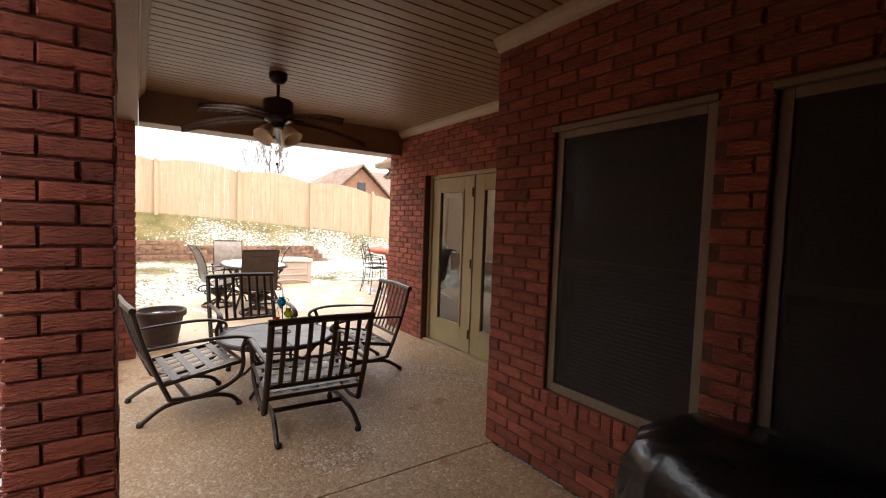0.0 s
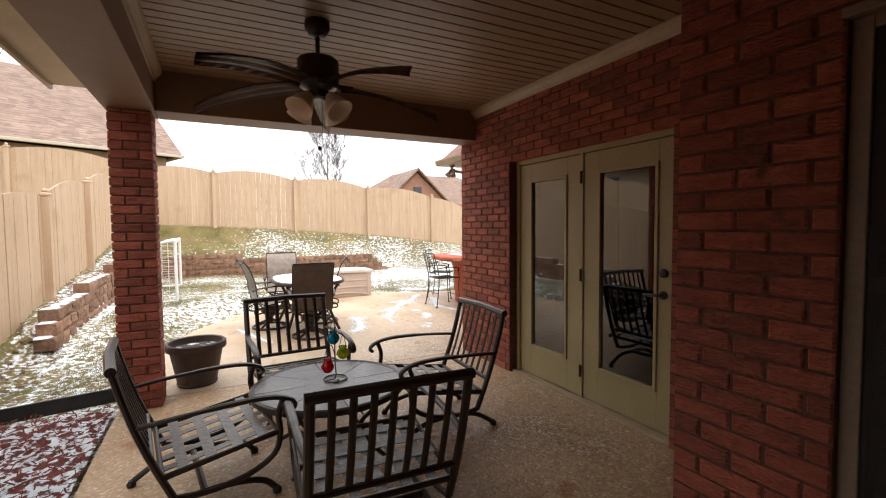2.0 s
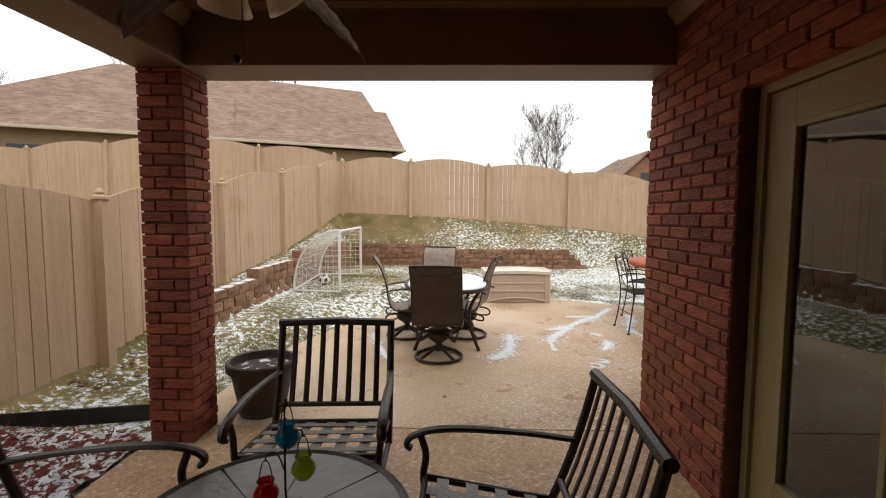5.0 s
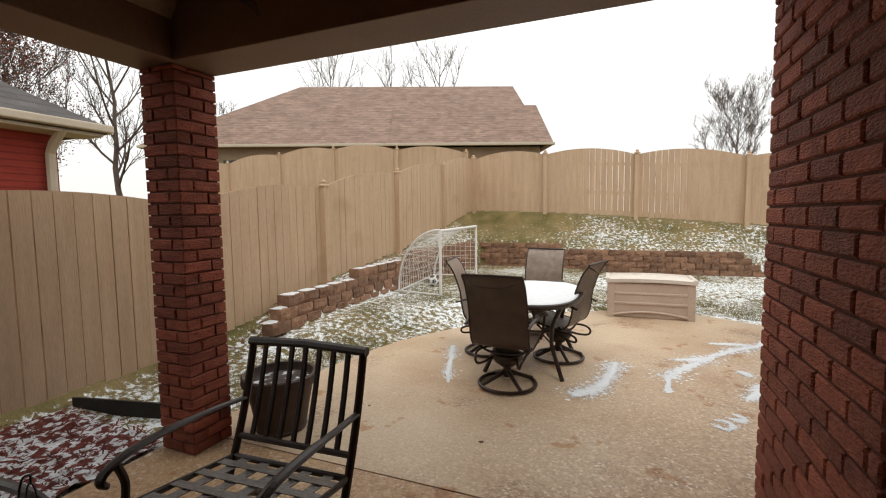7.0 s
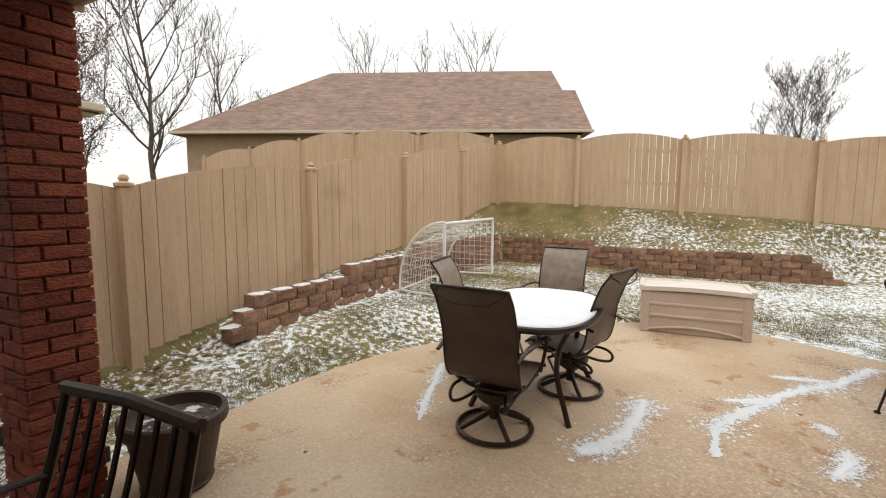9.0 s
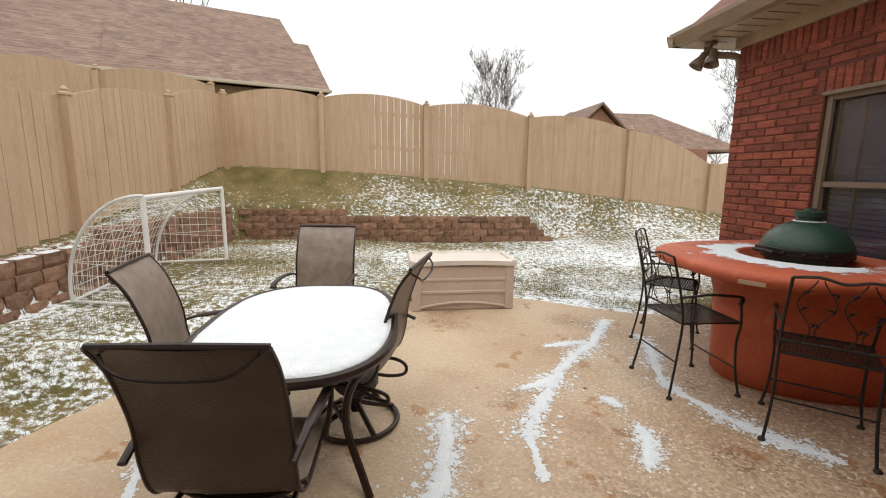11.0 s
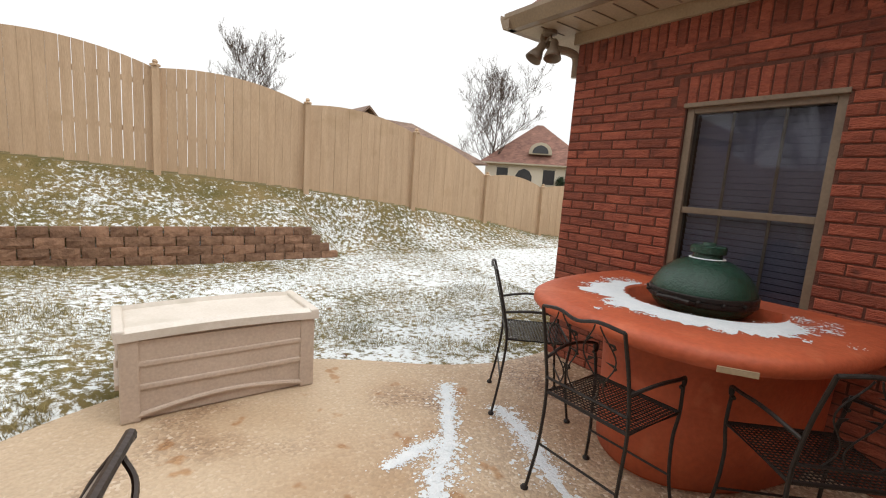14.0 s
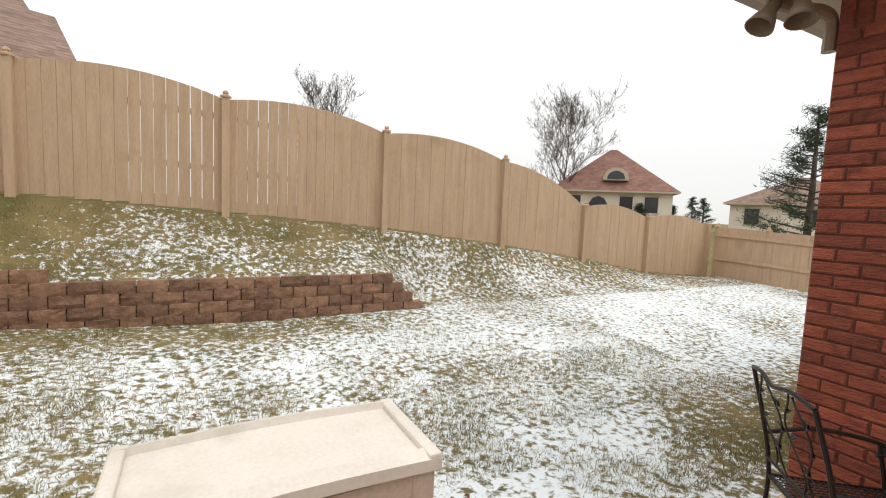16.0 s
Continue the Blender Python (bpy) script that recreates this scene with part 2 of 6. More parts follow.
FENCE_JOINED = mat("tan_stained_boards_joined", (0.56, 0.40, 0.265), (0.48, 0.335, 0.215), rough=0.8, scale=2.5, bump=0.25, bump_scale=30, rand=0.03, island=True, stretch=(5, 5, 0.5))
BLOCK = mat("split_face_block", (0.31, 0.18, 0.115), (0.20, 0.11, 0.07), rough=0.95, scale=10, bump=1.0, bump_scale=26, rand=0.25)
CREAM = mat("cream_trim_paint", (0.42, 0.32, 0.205), (0.36, 0.27, 0.17), rough=0.5, scale=4, bump=0.05)
CEILING = mat("painted_beadboard", (0.28, 0.178, 0.102), (0.235, 0.148, 0.084), rough=0.45, scale=3, bump=0.05)
BEAM = mat("beam_paint", (0.22, 0.132, 0.08), (0.175, 0.103, 0.062), rough=0.55, scale=3, bump=0.06)
DOORPAINT = mat("olive_cream_door_paint", (0.36, 0.29, 0.145), (0.31, 0.245, 0.12), rough=0.4, scale=3, bump=0.04)
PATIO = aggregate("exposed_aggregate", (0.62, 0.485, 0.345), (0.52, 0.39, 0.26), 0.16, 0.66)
# PATIO's aggregate again, with the warmer, dimmer porch light put into its tones
PORCH_FLOOR = aggregate("porch_tinted_aggregate", (0.53, 0.345, 0.185), (0.43, 0.265, 0.135), 0.35, 0.45)
LAWN = snowy_lawn()
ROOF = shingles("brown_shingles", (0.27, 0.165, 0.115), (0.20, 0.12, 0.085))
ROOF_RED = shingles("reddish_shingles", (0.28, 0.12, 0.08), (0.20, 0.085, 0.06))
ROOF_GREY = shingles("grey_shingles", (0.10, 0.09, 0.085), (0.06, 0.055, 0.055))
GUTTER = mat("tan_gutter", (0.29, 0.21, 0.135), (0.23, 0.165, 0.105), rough=0.4, scale=3)
WINFRAME = mat("bronze_tan_window_frame", (0.225, 0.165, 0.11), (0.17, 0.12, 0.08), rough=0.45, scale=5)
GLASS = glass("window_glass", (0.75, 0.76, 0.8), ior=1.42)
DOOR_GLASS = glass("double_door_glass", (0.6, 0.6, 0.6), ior=2.2)
# near-black colour stands in for the gloom of the unlit rooms
DARK = mat("unlit_room_tone", (0.07, 0.05, 0.04), (0.045, 0.035, 0.03), rough=0.9, scale=2)
BLIND = mat("pale_blind", (0.36, 0.35, 0.42), (0.30, 0.29, 0.36), rough=0.6, scale=3)
IRON = mat("black_wrought_iron", (0.012, 0.009, 0.008), (0.022, 0.016, 0.013), rough=0.42, scale=20, bump=0.2, metal=0.0, gloss=0.35)
BRONZE = mat("dark_bronze_metal", (0.024, 0.013, 0.009), (0.036, 0.020, 0.014), rough=0.36, scale=12, bump=0.12, metal=0.1, gloss=0.45)
SNOW = mat("thin_snow", (0.80, 0.83, 0.85), (0.72, 0.77, 0.80), rough=0.7, scale=14, bump=0.5, bump_scale=60)
CREAMWALL = mat("cream_wall", (0.76, 0.69, 0.58), (0.70, 0.62, 0.52), rough=0.8, scale=1)
SCREEN = mesh_screen()
BARK = mat("grey_bark", (0.13, 0.095, 0.075), (0.08, 0.06, 0.05), rough=0.9, scale=5, bump=0.6)


# ---- building helpers ----
def finish(name, bm, material, parent=None, label="", smooth=False):
    me = bpy.data.meshes.new(name)
    bm.normal_update()
    bm.to_mesh(me)
    bm.free()
    me.materials.append(material)
    if smooth:
        me.shade_smooth()
    ob = new(name, me)
    if parent:
        ob.parent = parent
    if label:
        ob["label"] = label
    return ob


def part(name, bm, material, parent, label="", smooth=False):
    return finish(name, bm, material, parent, label, smooth)


def thing(name, m, label, category, group=""):
    e = new(name)
    e.matrix_basis = m
    return tagged(e, label, category, group)


def box(bm, x0, x1, y0, y1, z0, z1, bevel=0.0, m=None):
    r = bmesh.ops.create_cube(bm, size=1, matrix=Matrix.LocRotScale(((x0 + x1) / 2, (y0 + y1) / 2, (z0 + z1) / 2), None, (x1 - x0, y1 - y0, z1 - z0)))
    vs = r["verts"]
    if bevel:
        es = list({e for v in vs for e in v.link_edges})
        rb = bmesh.ops.bevel(bm, geom=es, offset=bevel, segments=2, affect="EDGES", profile=0.5)
        vs = list({v for v in rb["verts"]} | {v for v in vs if v.is_valid})
    if m is not None:
        bmesh.ops.transform(bm, matrix=m, verts=[v for v in vs if v.is_valid])
    return bm


def boxed(*a, **k):
    return box(bmesh.new(), *a, **k)


def tube(bm, pts, r, sides=8, closed=False, flat=1.0):
    """A bar of round or flattened section along points; r is one radius or one per point."""
    pts = [Vector(p) for p in pts]
    n = len(pts)
    rad = r if isinstance(r, (list, tuple)) else [r] * n
    rings = []
    side = None
    for i, p in enumerate(pts):
        a = pts[i - 1] if (i or closed) else p
        b = pts[(i + 1) % n] if (i < n - 1 or closed) else p
        d = (b - a).normalized()
        if side is None:
            side = d.cross(Vector((0, 0, 1)))
            if side.length < 0.05:
                side = Vector((1, 0, 0))
        side = (side - d * side.dot(d))
        side = side.normalized() if side.length > 1e-5 else d.orthogonal().normalized()
        up = d.cross(side)
        rings.append([bm.verts.new(p + rad[i] * (math.cos(2 * math.pi * k / sides) * side + flat * math.sin(2 * math.pi * k / sides) * up)) for k in range(sides)])
    for i in range(n if closed else n - 1):
        A, B = rings[i], rings[(i + 1) % n]
        for k in range(sides):
            bm.faces.new((A[k], A[(k + 1) % sides], B[(k + 1) % sides], B[k]))
    if not closed:
        bm.faces.new(rings[0][::-1])
        bm.faces.new(rings[-1])
    return bm


def tubed(*a, **k):
    return tube(bmesh.new(), *a, **k)


def curve_pts(ctrl, n=6, closed=False):
    """Points of a smooth curve through control points."""
    c = [Vector(p) for p in ctrl]
    out = []
    m = len(c)
    for i in range(m if closed else m - 1):
        p0 = c[i - 1] if (i or closed) else c[0] * 2 - c[1]
        p1, p2 = c[i], c[(i + 1) % m]
        p3 = c[(i + 2) % m] if (closed or i + 2 < m) else p2 * 2 - p1
        for k in range(n):
            t = k / n
            out.append(0.5 * ((2 * p1) + (p2 - p0) * t + (2 * p0 - 5 * p1 + 4 * p2 - p3) * t * t + (3 * p1 - p0 - 3 * p2 + p3) * t ** 3))
    if not closed:
        out.append(c[-1])
    return out


def lathe(profile, n=24, cap=True, bm=None, ax=1.0, ay=1.0):
    """A turned body from (radius, height) points."""
    bm = bm or bmesh.new()
    rings = [[bm.verts.new((ax * r * math.cos(2 * math.pi * k / n), ay * r * math.sin(2 * math.pi * k / n), z)) for k in range(n)] for r, z in profile]
    for A, B in zip(rings, rings[1:]):
        for k in range(n):
            bm.faces.new((A[k], A[(k + 1) % n], B[(k + 1) % n], B[k]))
    if cap:
        bm.faces.new(rings[0][::-1])
        bm.faces.new(rings[-1])
    return bm


def prism(outline, z0, z1, bm=None):
    """An upright slab from an outline in plan."""
    bm = bm or bmesh.new()
    lo = [bm.verts.new((x, y, z0)) for x, y, *_ in outline]
    hi = [bm.verts.new((x, y, z1)) for x, y, *_ in outline]
    n = len(lo)
    bm.faces.new(hi)
    bm.faces.new(lo[::-1])
    for k in range(n):
        bm.faces.new((lo[k], lo[(k + 1) % n], hi[(k + 1) % n], hi[k]))
    bmesh.ops.recalc_face_normals(bm, faces=bm.faces)
    return bm


def lerp_list(x, pts):
    for (a, va), (b, vb) in zip(pts, pts[1:]):
        if x <= b:
            return va + (vb - va) * max(0.0, min(1.0, (x - a) / (b - a)))
    return pts[-1][1]


def step(x, a, b):
    t = max(0.0, min(1.0, (x - a) / (b - a)))
    return t * t * (3 - 2 * t)


def ident():
    return Matrix.Identity(4)


# ---- the plan ----
COL_X0, COL_X1 = -0.25, 0.05
BEAM_Z, CEIL_Z = 2.40, 2.72
WIN_X, JOG_Y, DOOR_X, FRONT_Y = 2.07, 2.15, 3.05, 5.57
WING_X, WING_Y = 5.58, 9.88
FENCE_Y, FENCE_X = 15.8, -1.57
RET_Y, RET_X = 14.4, -0.95
BACK_POSTS = [(-1.5, 3.12, 1.58), (0.52, 3.14, 1.51), (2.81, 3.01, 1.36), (5.2, 2.82, 1.18), (7.61, 2.58, 0.91), (9.75, 1.80, 0.62), (11.8, 1.62, 0.26), (14.1, 1.5, 0.1)]
LEFT_POSTS = [(-1.0, 1.62, 0.05), (1.9, 1.62, 0.05), (4.2, 1.62, 0.06), (6.55, 1.66, 0.10), (8.75, 1.95, 0.51), (11.05, 2.33, 0.76), (13.4, 2.70, 1.15), (15.72, 3.12, 1.58)]
PATIO_EDGE = [(-0.26, 5.6), (-0.22, 6.2), (-0.17, 7.0), (0.0, 7.8), (0.26, 8.4), (0.8, 9.25), (1.35, 9.85), (1.95, 10.36), (2.6, 10.66), (3.3, 10.72), (3.9, 10.45), (4.45, 10.08), (5.0, 9.88), (5.6, 9.88)]


def edge_x(y):
    """The patio's outer edge at y."""
    best = -0.26
    for (x0, y0), (x1, y1) in zip(PATIO_EDGE[:9], PATIO_EDGE[1:9]):
        if y0 <= y <= y1:
            best = x0 + (x1 - x0) * (y - y0) / (y1 - y0)
    return best if y < 10.66 else 2.6


def side_wall_x(y):
    """The face of the side retaining wall at y."""
    return RET_X - 0.15 * (1 - step(y, 10.0, 13.0))


def left_top(y):
    """The height of the soil behind the side retaining wall."""
    return lerp_list(y, [(7.0, 0.12), (7.3, 0.16), (7.45, 0.27), (7.6, 0.40), (7.75, 0.52), (9.0, 0.53), (9.3, 0.65), (10.9, 0.67), (11.2, 0.78), (14.4, 0.85)])


def ground_z(x, y):
    zf = lerp_list(x, [(p[0], p[2]) for p in BACK_POSTS]) if x > -1.5 else 1.58
    fl = lerp_list(y, [(p[0], p[2]) for p in LEFT_POSTS])
    # lower lawn
    d = edge_x(y) - x if y < 10.66 else 0.0
    low = -0.03 + 0.24 * step(y, 6.1, 8.4) * step(d, 0.05, 1.0) * (1 - step(y, 10.0, 10.9))
    low += step(y, 10.0, 10.9) * (0.25 * (1 - step(x, 0.2, 3.5)) - 0.05 * step(x, 3, 5) * (1 - step(y, 12.3, 14.3))) + 0.14 * step(y, 11.5, RET_Y) * step(x, 0.5, 4.0) - 0.05 * step(y, 11, RET_Y) * (1 - step(x, -0.5, 1.5))
    # on the patio the ground lies under the slab
    if -0.26 < x and y < 10.6 and d < 0.0:
        low = min(low, -0.03)
    # bank behind the rear wall
    top = 0.80 if x < 1.22 else 0.63
    wall_on = 1 - step(x, 4.7, 5.5)
    base_at = top * wall_on + (low + 0.06) * (1 - wall_on)
    t = max(0.0, min(1.0, (y - (RET_Y + 0.1)) / (FENCE_Y - RET_Y - 0.15)))
    bank = base_at + (zf - base_at) * (0.25 * t + 0.75 * t * t) if wall_on < 0.5 else base_at + (zf - base_at) * (0.7 * t + 0.3 * t * t)
    k = step(y, RET_Y + 0.05, RET_Y + 0.13) if wall_on > 0.02 else step(y, RET_Y - 1.2, FENCE_Y)
    z = low + (bank - low) * k
    # strip between the side wall and the side fence
    rx = side_wall_x(y)
    if x < rx - 0.04:
        s = step(-x, -rx + 0.04, -rx + 0.14) * step(y, 7.1, 7.35)
        u = max(0.0, min(1.0, (rx - 0.1 - x) / 0.5))
        strip = left_top(y) * (1 - u) + fl * u if y > 6.5 else -0.03 + 0.08 * u
        z = max(z, z + (strip - z) * s) if y < RET_Y else max(z, strip)
        if y <= 7.2:
            z = max(z, -0.02 + (0.12 * step(y, 5.5, 7.0) + 0.06) * u)
    if x < FENCE_X:
        z = fl if y < FENCE_Y else 1.58
    if y > FENCE_Y:
        z = zf + 0.03 * (y - FENCE_Y) * math.exp(-(y - FENCE_Y) / 20)
    return z


# ---- ground ----
def ground():
    xs = [-400, -120, -50, -25, -12, -6, -3, -2.2] + [-1.8 + 0.1 * i for i in range(79)] + [6.2 + 0.25 * i for i in range(33)] + [15, 17, 20, 26, 40, 70, 150, 400]
    ys = [-400, -120, -40, -15, -6, -3] + [-2 + 0.5 * i for i in range(13)] + [4.5 + 0.1 * i for i in range(99)] + [14.4 + 0.05 * i for i in range(32)] + [16.1, 16.5, 17, 18, 20, 24, 30, 45, 80, 160, 450]
    verts, faces, snow = [], [], []
    for y in ys:
        for x in xs:
            z = ground_z(x, y)
            if -1.5 < x < 14 and 6 < y < 15.8:
                z += 0.012 * noise.noise((x * 5, y * 5, 0)) + 0.02 * noise.noise((x * 0.8, y * 0.8, 3))
                if x > -0.3 and y < 10.7 and edge_x(y) < x + 0.15:
                    z = min(z, -0.022)
            verts.append((x, y, z))
            s = 0.565
            if y > RET_Y:
                s = 0.508 + 0.03 * step(x, 1.5, 6.5) - 0.065 * (1 - step(x, -0.6, 2.4)) - 0.05 * step(y, 15.0, 15.8)
            else:
                s += 0.03 * step(x, 2.5, 5.0) * step(y, 9, 11.5) - 0.10 * step(x, 5.2, 6.2) * (1 - step(y, 10.5, 11.8)) - 0.05 * step(y, 13.2, 14.2) * (1 - step(x, 4, 5.5))
            s += 0.035 * noise.noise((x * 0.9, y * 0.9, 8)) - 0.025 * (1 - step(x, 0.2, 2.0))
            if y > FENCE_Y or x < FENCE_X:
                s = 0.4
            snow.append(s)
    w = len(xs)
    for j in range(len(ys) - 1):
        for i in range(w - 1):
            a = j * w + i
            faces.append((a, a + 1, a + w + 1, a + w))
    me = bpy.data.meshes.new("ground")
    me.from_pydata(verts, [], faces)
    at = me.attributes.new("snow", "FLOAT", "POINT")
    at.data.foreach_set("value", snow)
    me.materials.append(LAWN)
    me.shade_smooth()
    return tagged(new("ground", me), "winter lawn dusted with thin patchy snow", "lawn", kind="structure")


ground()

# ---- patio slabs ----
edge = [(p.x, p.y) for p in curve_pts([(x, y, 0) for x, y in PATIO_EDGE], 4)]
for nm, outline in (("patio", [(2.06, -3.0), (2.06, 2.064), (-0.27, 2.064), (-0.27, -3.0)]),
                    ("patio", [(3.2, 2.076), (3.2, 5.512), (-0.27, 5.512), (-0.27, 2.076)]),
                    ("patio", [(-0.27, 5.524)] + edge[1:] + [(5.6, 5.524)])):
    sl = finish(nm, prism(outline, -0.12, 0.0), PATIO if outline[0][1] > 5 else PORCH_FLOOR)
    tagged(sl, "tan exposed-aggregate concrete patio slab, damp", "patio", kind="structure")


# ---- porch structure ----
def slab(name, label, cat, material, *a, **k):
    return tagged(finish(name, boxed(*a, **k), material), label, cat, kind="structure")


slab("beam", "painted side beam over the brick columns", "beam", BEAM, COL_X0 - 0.02, COL_X1 + 0.02, -3.0, FRONT_Y, BEAM_Z, CEIL_Z + 0.05, bevel=0.006)
slab("beam", "painted front beam from column to house", "beam", BEAM, COL_X1 + 0.022, DOOR_X + 0.1, FRONT_Y - 0.32, FRONT_Y, BEAM_Z, CEIL_Z + 0.05, bevel=0.006)


def ceiling():
    bm = bmesh.new()
    box(bm, COL_X0, DOOR_X + 0.1, -3.0, FRONT_Y, CEIL_Z + 0.012, CEIL_Z + 0.06)
    y = -3.0
    while y < FRONT_Y - 0.34:
        r = bmesh.ops.create_cube(bm, size=1, matrix=Matrix.LocRotScale(((COL_X0 + DOOR_X) / 2 + 0.1, y + 0.0508, CEIL_Z + 0.009), None, (DOOR_X - COL_X0, 0.088, 0.018)))
        y += 0.1016
    return tagged(finish("ceiling", bm, CEILING), "tan painted beadboard porch ceiling", "ceiling", kind="structure")


ceiling()


def crown(p, q, nx, ny):
    """A crown moulding along the wall from p to q, reaching out by (nx, ny)."""
    bm = bmesh.new()
    prof = [(0, 0), (0.012, 0), (0.02, 0.02), (0.05, 0.055), (0.06, 0.08), (0.06, 0.09), (0, 0.09)]
    A = [bm.verts.new((p[0] + nx * d, p[1] + ny * d, CEIL_Z - 0.09 + h)) for d, h in prof]
    B = [bm.verts.new((q[0] + nx * d, q[1] + ny * d, CEIL_Z - 0.09 + h)) for d, h in prof]
    n = len(prof)
    for k in range(n):
        bm.faces.new((A[k], A[(k + 1) % n], B[(k + 1) % n], B[k]))
    bm.faces.new(A)
    bm.faces.new(B[::-1])
    bmesh.ops.recalc_face_normals(bm, faces=bm.faces)
    tagged(finish("trim", bm, CREAM), "cream crown moulding along the porch ceiling", "trim", kind="structure")


crown((WIN_X - 0.002, -3.0), (WIN_X - 0.002, JOG_Y), -1, 0)
crown((WIN_X + 0.06, JOG_Y + 0.002), (DOOR_X, JOG_Y + 0.002), 0, 1)
crown((DOOR_X - 0.002, JOG_Y + 0.06), (DOOR_X - 0.002, FRONT_Y - 0.32), -1, 0)
crown((COL_X1 + 0.022, -3.0), (COL_X1 + 0.022, FRONT_Y - 0.32), 1, 0)
slab("porch_roof", "brown shingled roof over the porch", "roof", ROOF, -0.72, 3.3, -3.2, FRONT_Y + 0.05, CEIL_Z + 0.12, CEIL_Z + 0.2)
# unseen wall behind the camera's start, added to keep light out of the porch
slab("wall_rear", "unseen rear wall added to keep light out of the porch", "wall", BRICK, -0.5, WIN_X, -1.6, -1.46, 0, CEIL_Z + 0.1)
# out-of-view wall, added to block side light and darken the window wall
slab("wall_side", "unseen brick wall added to block side light at the porch end", "wall", BRICK, -0.5, -0.35, -1.45, 1.1, 0, CEIL_Z)
# unseen eave overhang, added to cut sky light on the porch walls
slab("soffit", "unseen tan soffit added to cut light into the porch", "soffit", CREAM, -0.72, COL_X0 - 0.022, -3.0, FRONT_Y + 0.4, CEIL_Z - 0.02, CEIL_Z + 0.02)
slab("fascia", "unseen tan fascia board added along the light-cutting porch eave", "fascia", CREAM, -0.75, -0.721, -3.0, FRONT_Y + 0.4, CEIL_Z - 0.06, CEIL_Z + 0.19)

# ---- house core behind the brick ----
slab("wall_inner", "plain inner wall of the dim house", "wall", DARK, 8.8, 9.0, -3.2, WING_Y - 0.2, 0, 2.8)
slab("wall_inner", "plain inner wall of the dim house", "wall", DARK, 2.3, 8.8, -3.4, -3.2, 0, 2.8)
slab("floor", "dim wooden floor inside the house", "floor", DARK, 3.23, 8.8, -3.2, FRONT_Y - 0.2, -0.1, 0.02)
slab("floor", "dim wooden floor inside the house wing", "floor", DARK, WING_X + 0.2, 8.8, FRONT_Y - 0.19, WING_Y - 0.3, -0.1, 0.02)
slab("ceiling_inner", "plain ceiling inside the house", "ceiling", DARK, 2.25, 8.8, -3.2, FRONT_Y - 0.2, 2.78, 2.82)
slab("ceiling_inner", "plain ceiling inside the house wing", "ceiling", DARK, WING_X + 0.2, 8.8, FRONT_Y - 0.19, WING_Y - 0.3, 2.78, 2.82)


# ---- wing roof, soffit and gutter ----
def hip_roof(name, x0, x1, y0, y1, z, rise, material, label, hip=None, parent=None):
    """A hip roof over a rectangle, ridge along the longer side."""
    bm = bmesh.new()
    c = [bm.verts.new(p) for p in ((x0, y0, z), (x1, y0, z), (x1, y1, z), (x0, y1, z))]
    if x1 - x0 >= y1 - y0:
        h = hip if hip is not None else (y1 - y0) / 2
        r = [bm.verts.new((x0 + h, (y0 + y1) / 2, z + rise)), bm.verts.new((x1 - h, (y0 + y1) / 2, z + rise))]
        fs = ((c[0], c[1], r[1], r[0]), (c[1], c[2], r[1]), (c[2], c[3], r[0], r[1]), (c[3], c[0], r[0]))
    else:
        h = hip if hip is not None else (x1 - x0) / 2
        r = [bm.verts.new(((x0 + x1) / 2, y0 + h, z + rise)), bm.verts.new(((x0 + x1) / 2, y1 - h, z + rise))]
        fs = ((c[0], c[1], r[0]), (c[1], c[2], r[1], r[0]), (c[2], c[3], r[1]), (c[3], c[0], r[0], r[1]))
    for f in fs:
        bm.faces.new(f)
    bm.faces.new(c[::-1])
    ob = finish(name, bm, material, parent)
    return ob if parent else tagged(ob, label, "roof", kind="structure")


EX, EY = 5.13, 10.30
hip_roof("wing_roof", EX + 0.02, 12.0, 4.0, EY - 0.02, 2.955, 3.4, ROOF_RED, "reddish-brown shingled hip roof of the house wing")
slab("soffit", "tan soffit boards under the eave", "soffit", CREAM, EX + 0.06, WING_X + 0.02, 4.2, EY - 0.06, 2.845, 2.87)
slab("soffit", "tan soffit boards under the eave", "soffit", CREAM, WING_X + 0.022, 9.0, WING_Y - 0.02, EY - 0.06, 2.845, 2.87)
for i in range(26):
    slab("soffit_vent", "dark vent slot between the soffit boards", "vent", WINFRAME, EX + 0.10, WING_X - 0.06, 5.75 + i * 0.17, 5.762 + i * 0.17, 2.840, 2.846)
slab("frieze_board", "tan frieze board under the soffit", "trim", CREAM, WING_X - 0.03, WING_X + 0.01, FRONT_Y, WING_Y + 0.03, 2.75, 2.843)


def gutter(p, q, nx, ny):
    bm = bmesh.new()
    prof = [(0, 0), (0.07, 0.0), (0.085, 0.03), (0.10, 0.06), (0.115, 0.09), (0.115, 0.125), (0.105, 0.125), (0.10, 0.10), (0.01, 0.10), (0, 0.11)]
    A = [bm.verts.new((p[0] + nx * d, p[1] + ny * d, 2.85 + h)) for d, h in prof]
    B = [bm.verts.new((q[0] + nx * d, q[1] + ny * d, 2.85 + h)) for d, h in prof]
    n = len(prof)
    for k in range(n):
        bm.faces.new((A[k], A[(k + 1) % n], B[(k + 1) % n], B[k]))
    bm.faces.new(A)
    bm.faces.new(B[::-1])
    bmesh.ops.recalc_face_normals(bm, faces=bm.faces)
    tagged(finish("gutter", bm, GUTTER), "tan metal rain gutter along the eave", "gutter", kind="structure")


gutter((EX + 0.06, 4.2), (EX + 0.06, EY), -1, 0)
gutter((EX - 0.05, EY - 0.06), (9.5, EY - 0.06), 0, 1)


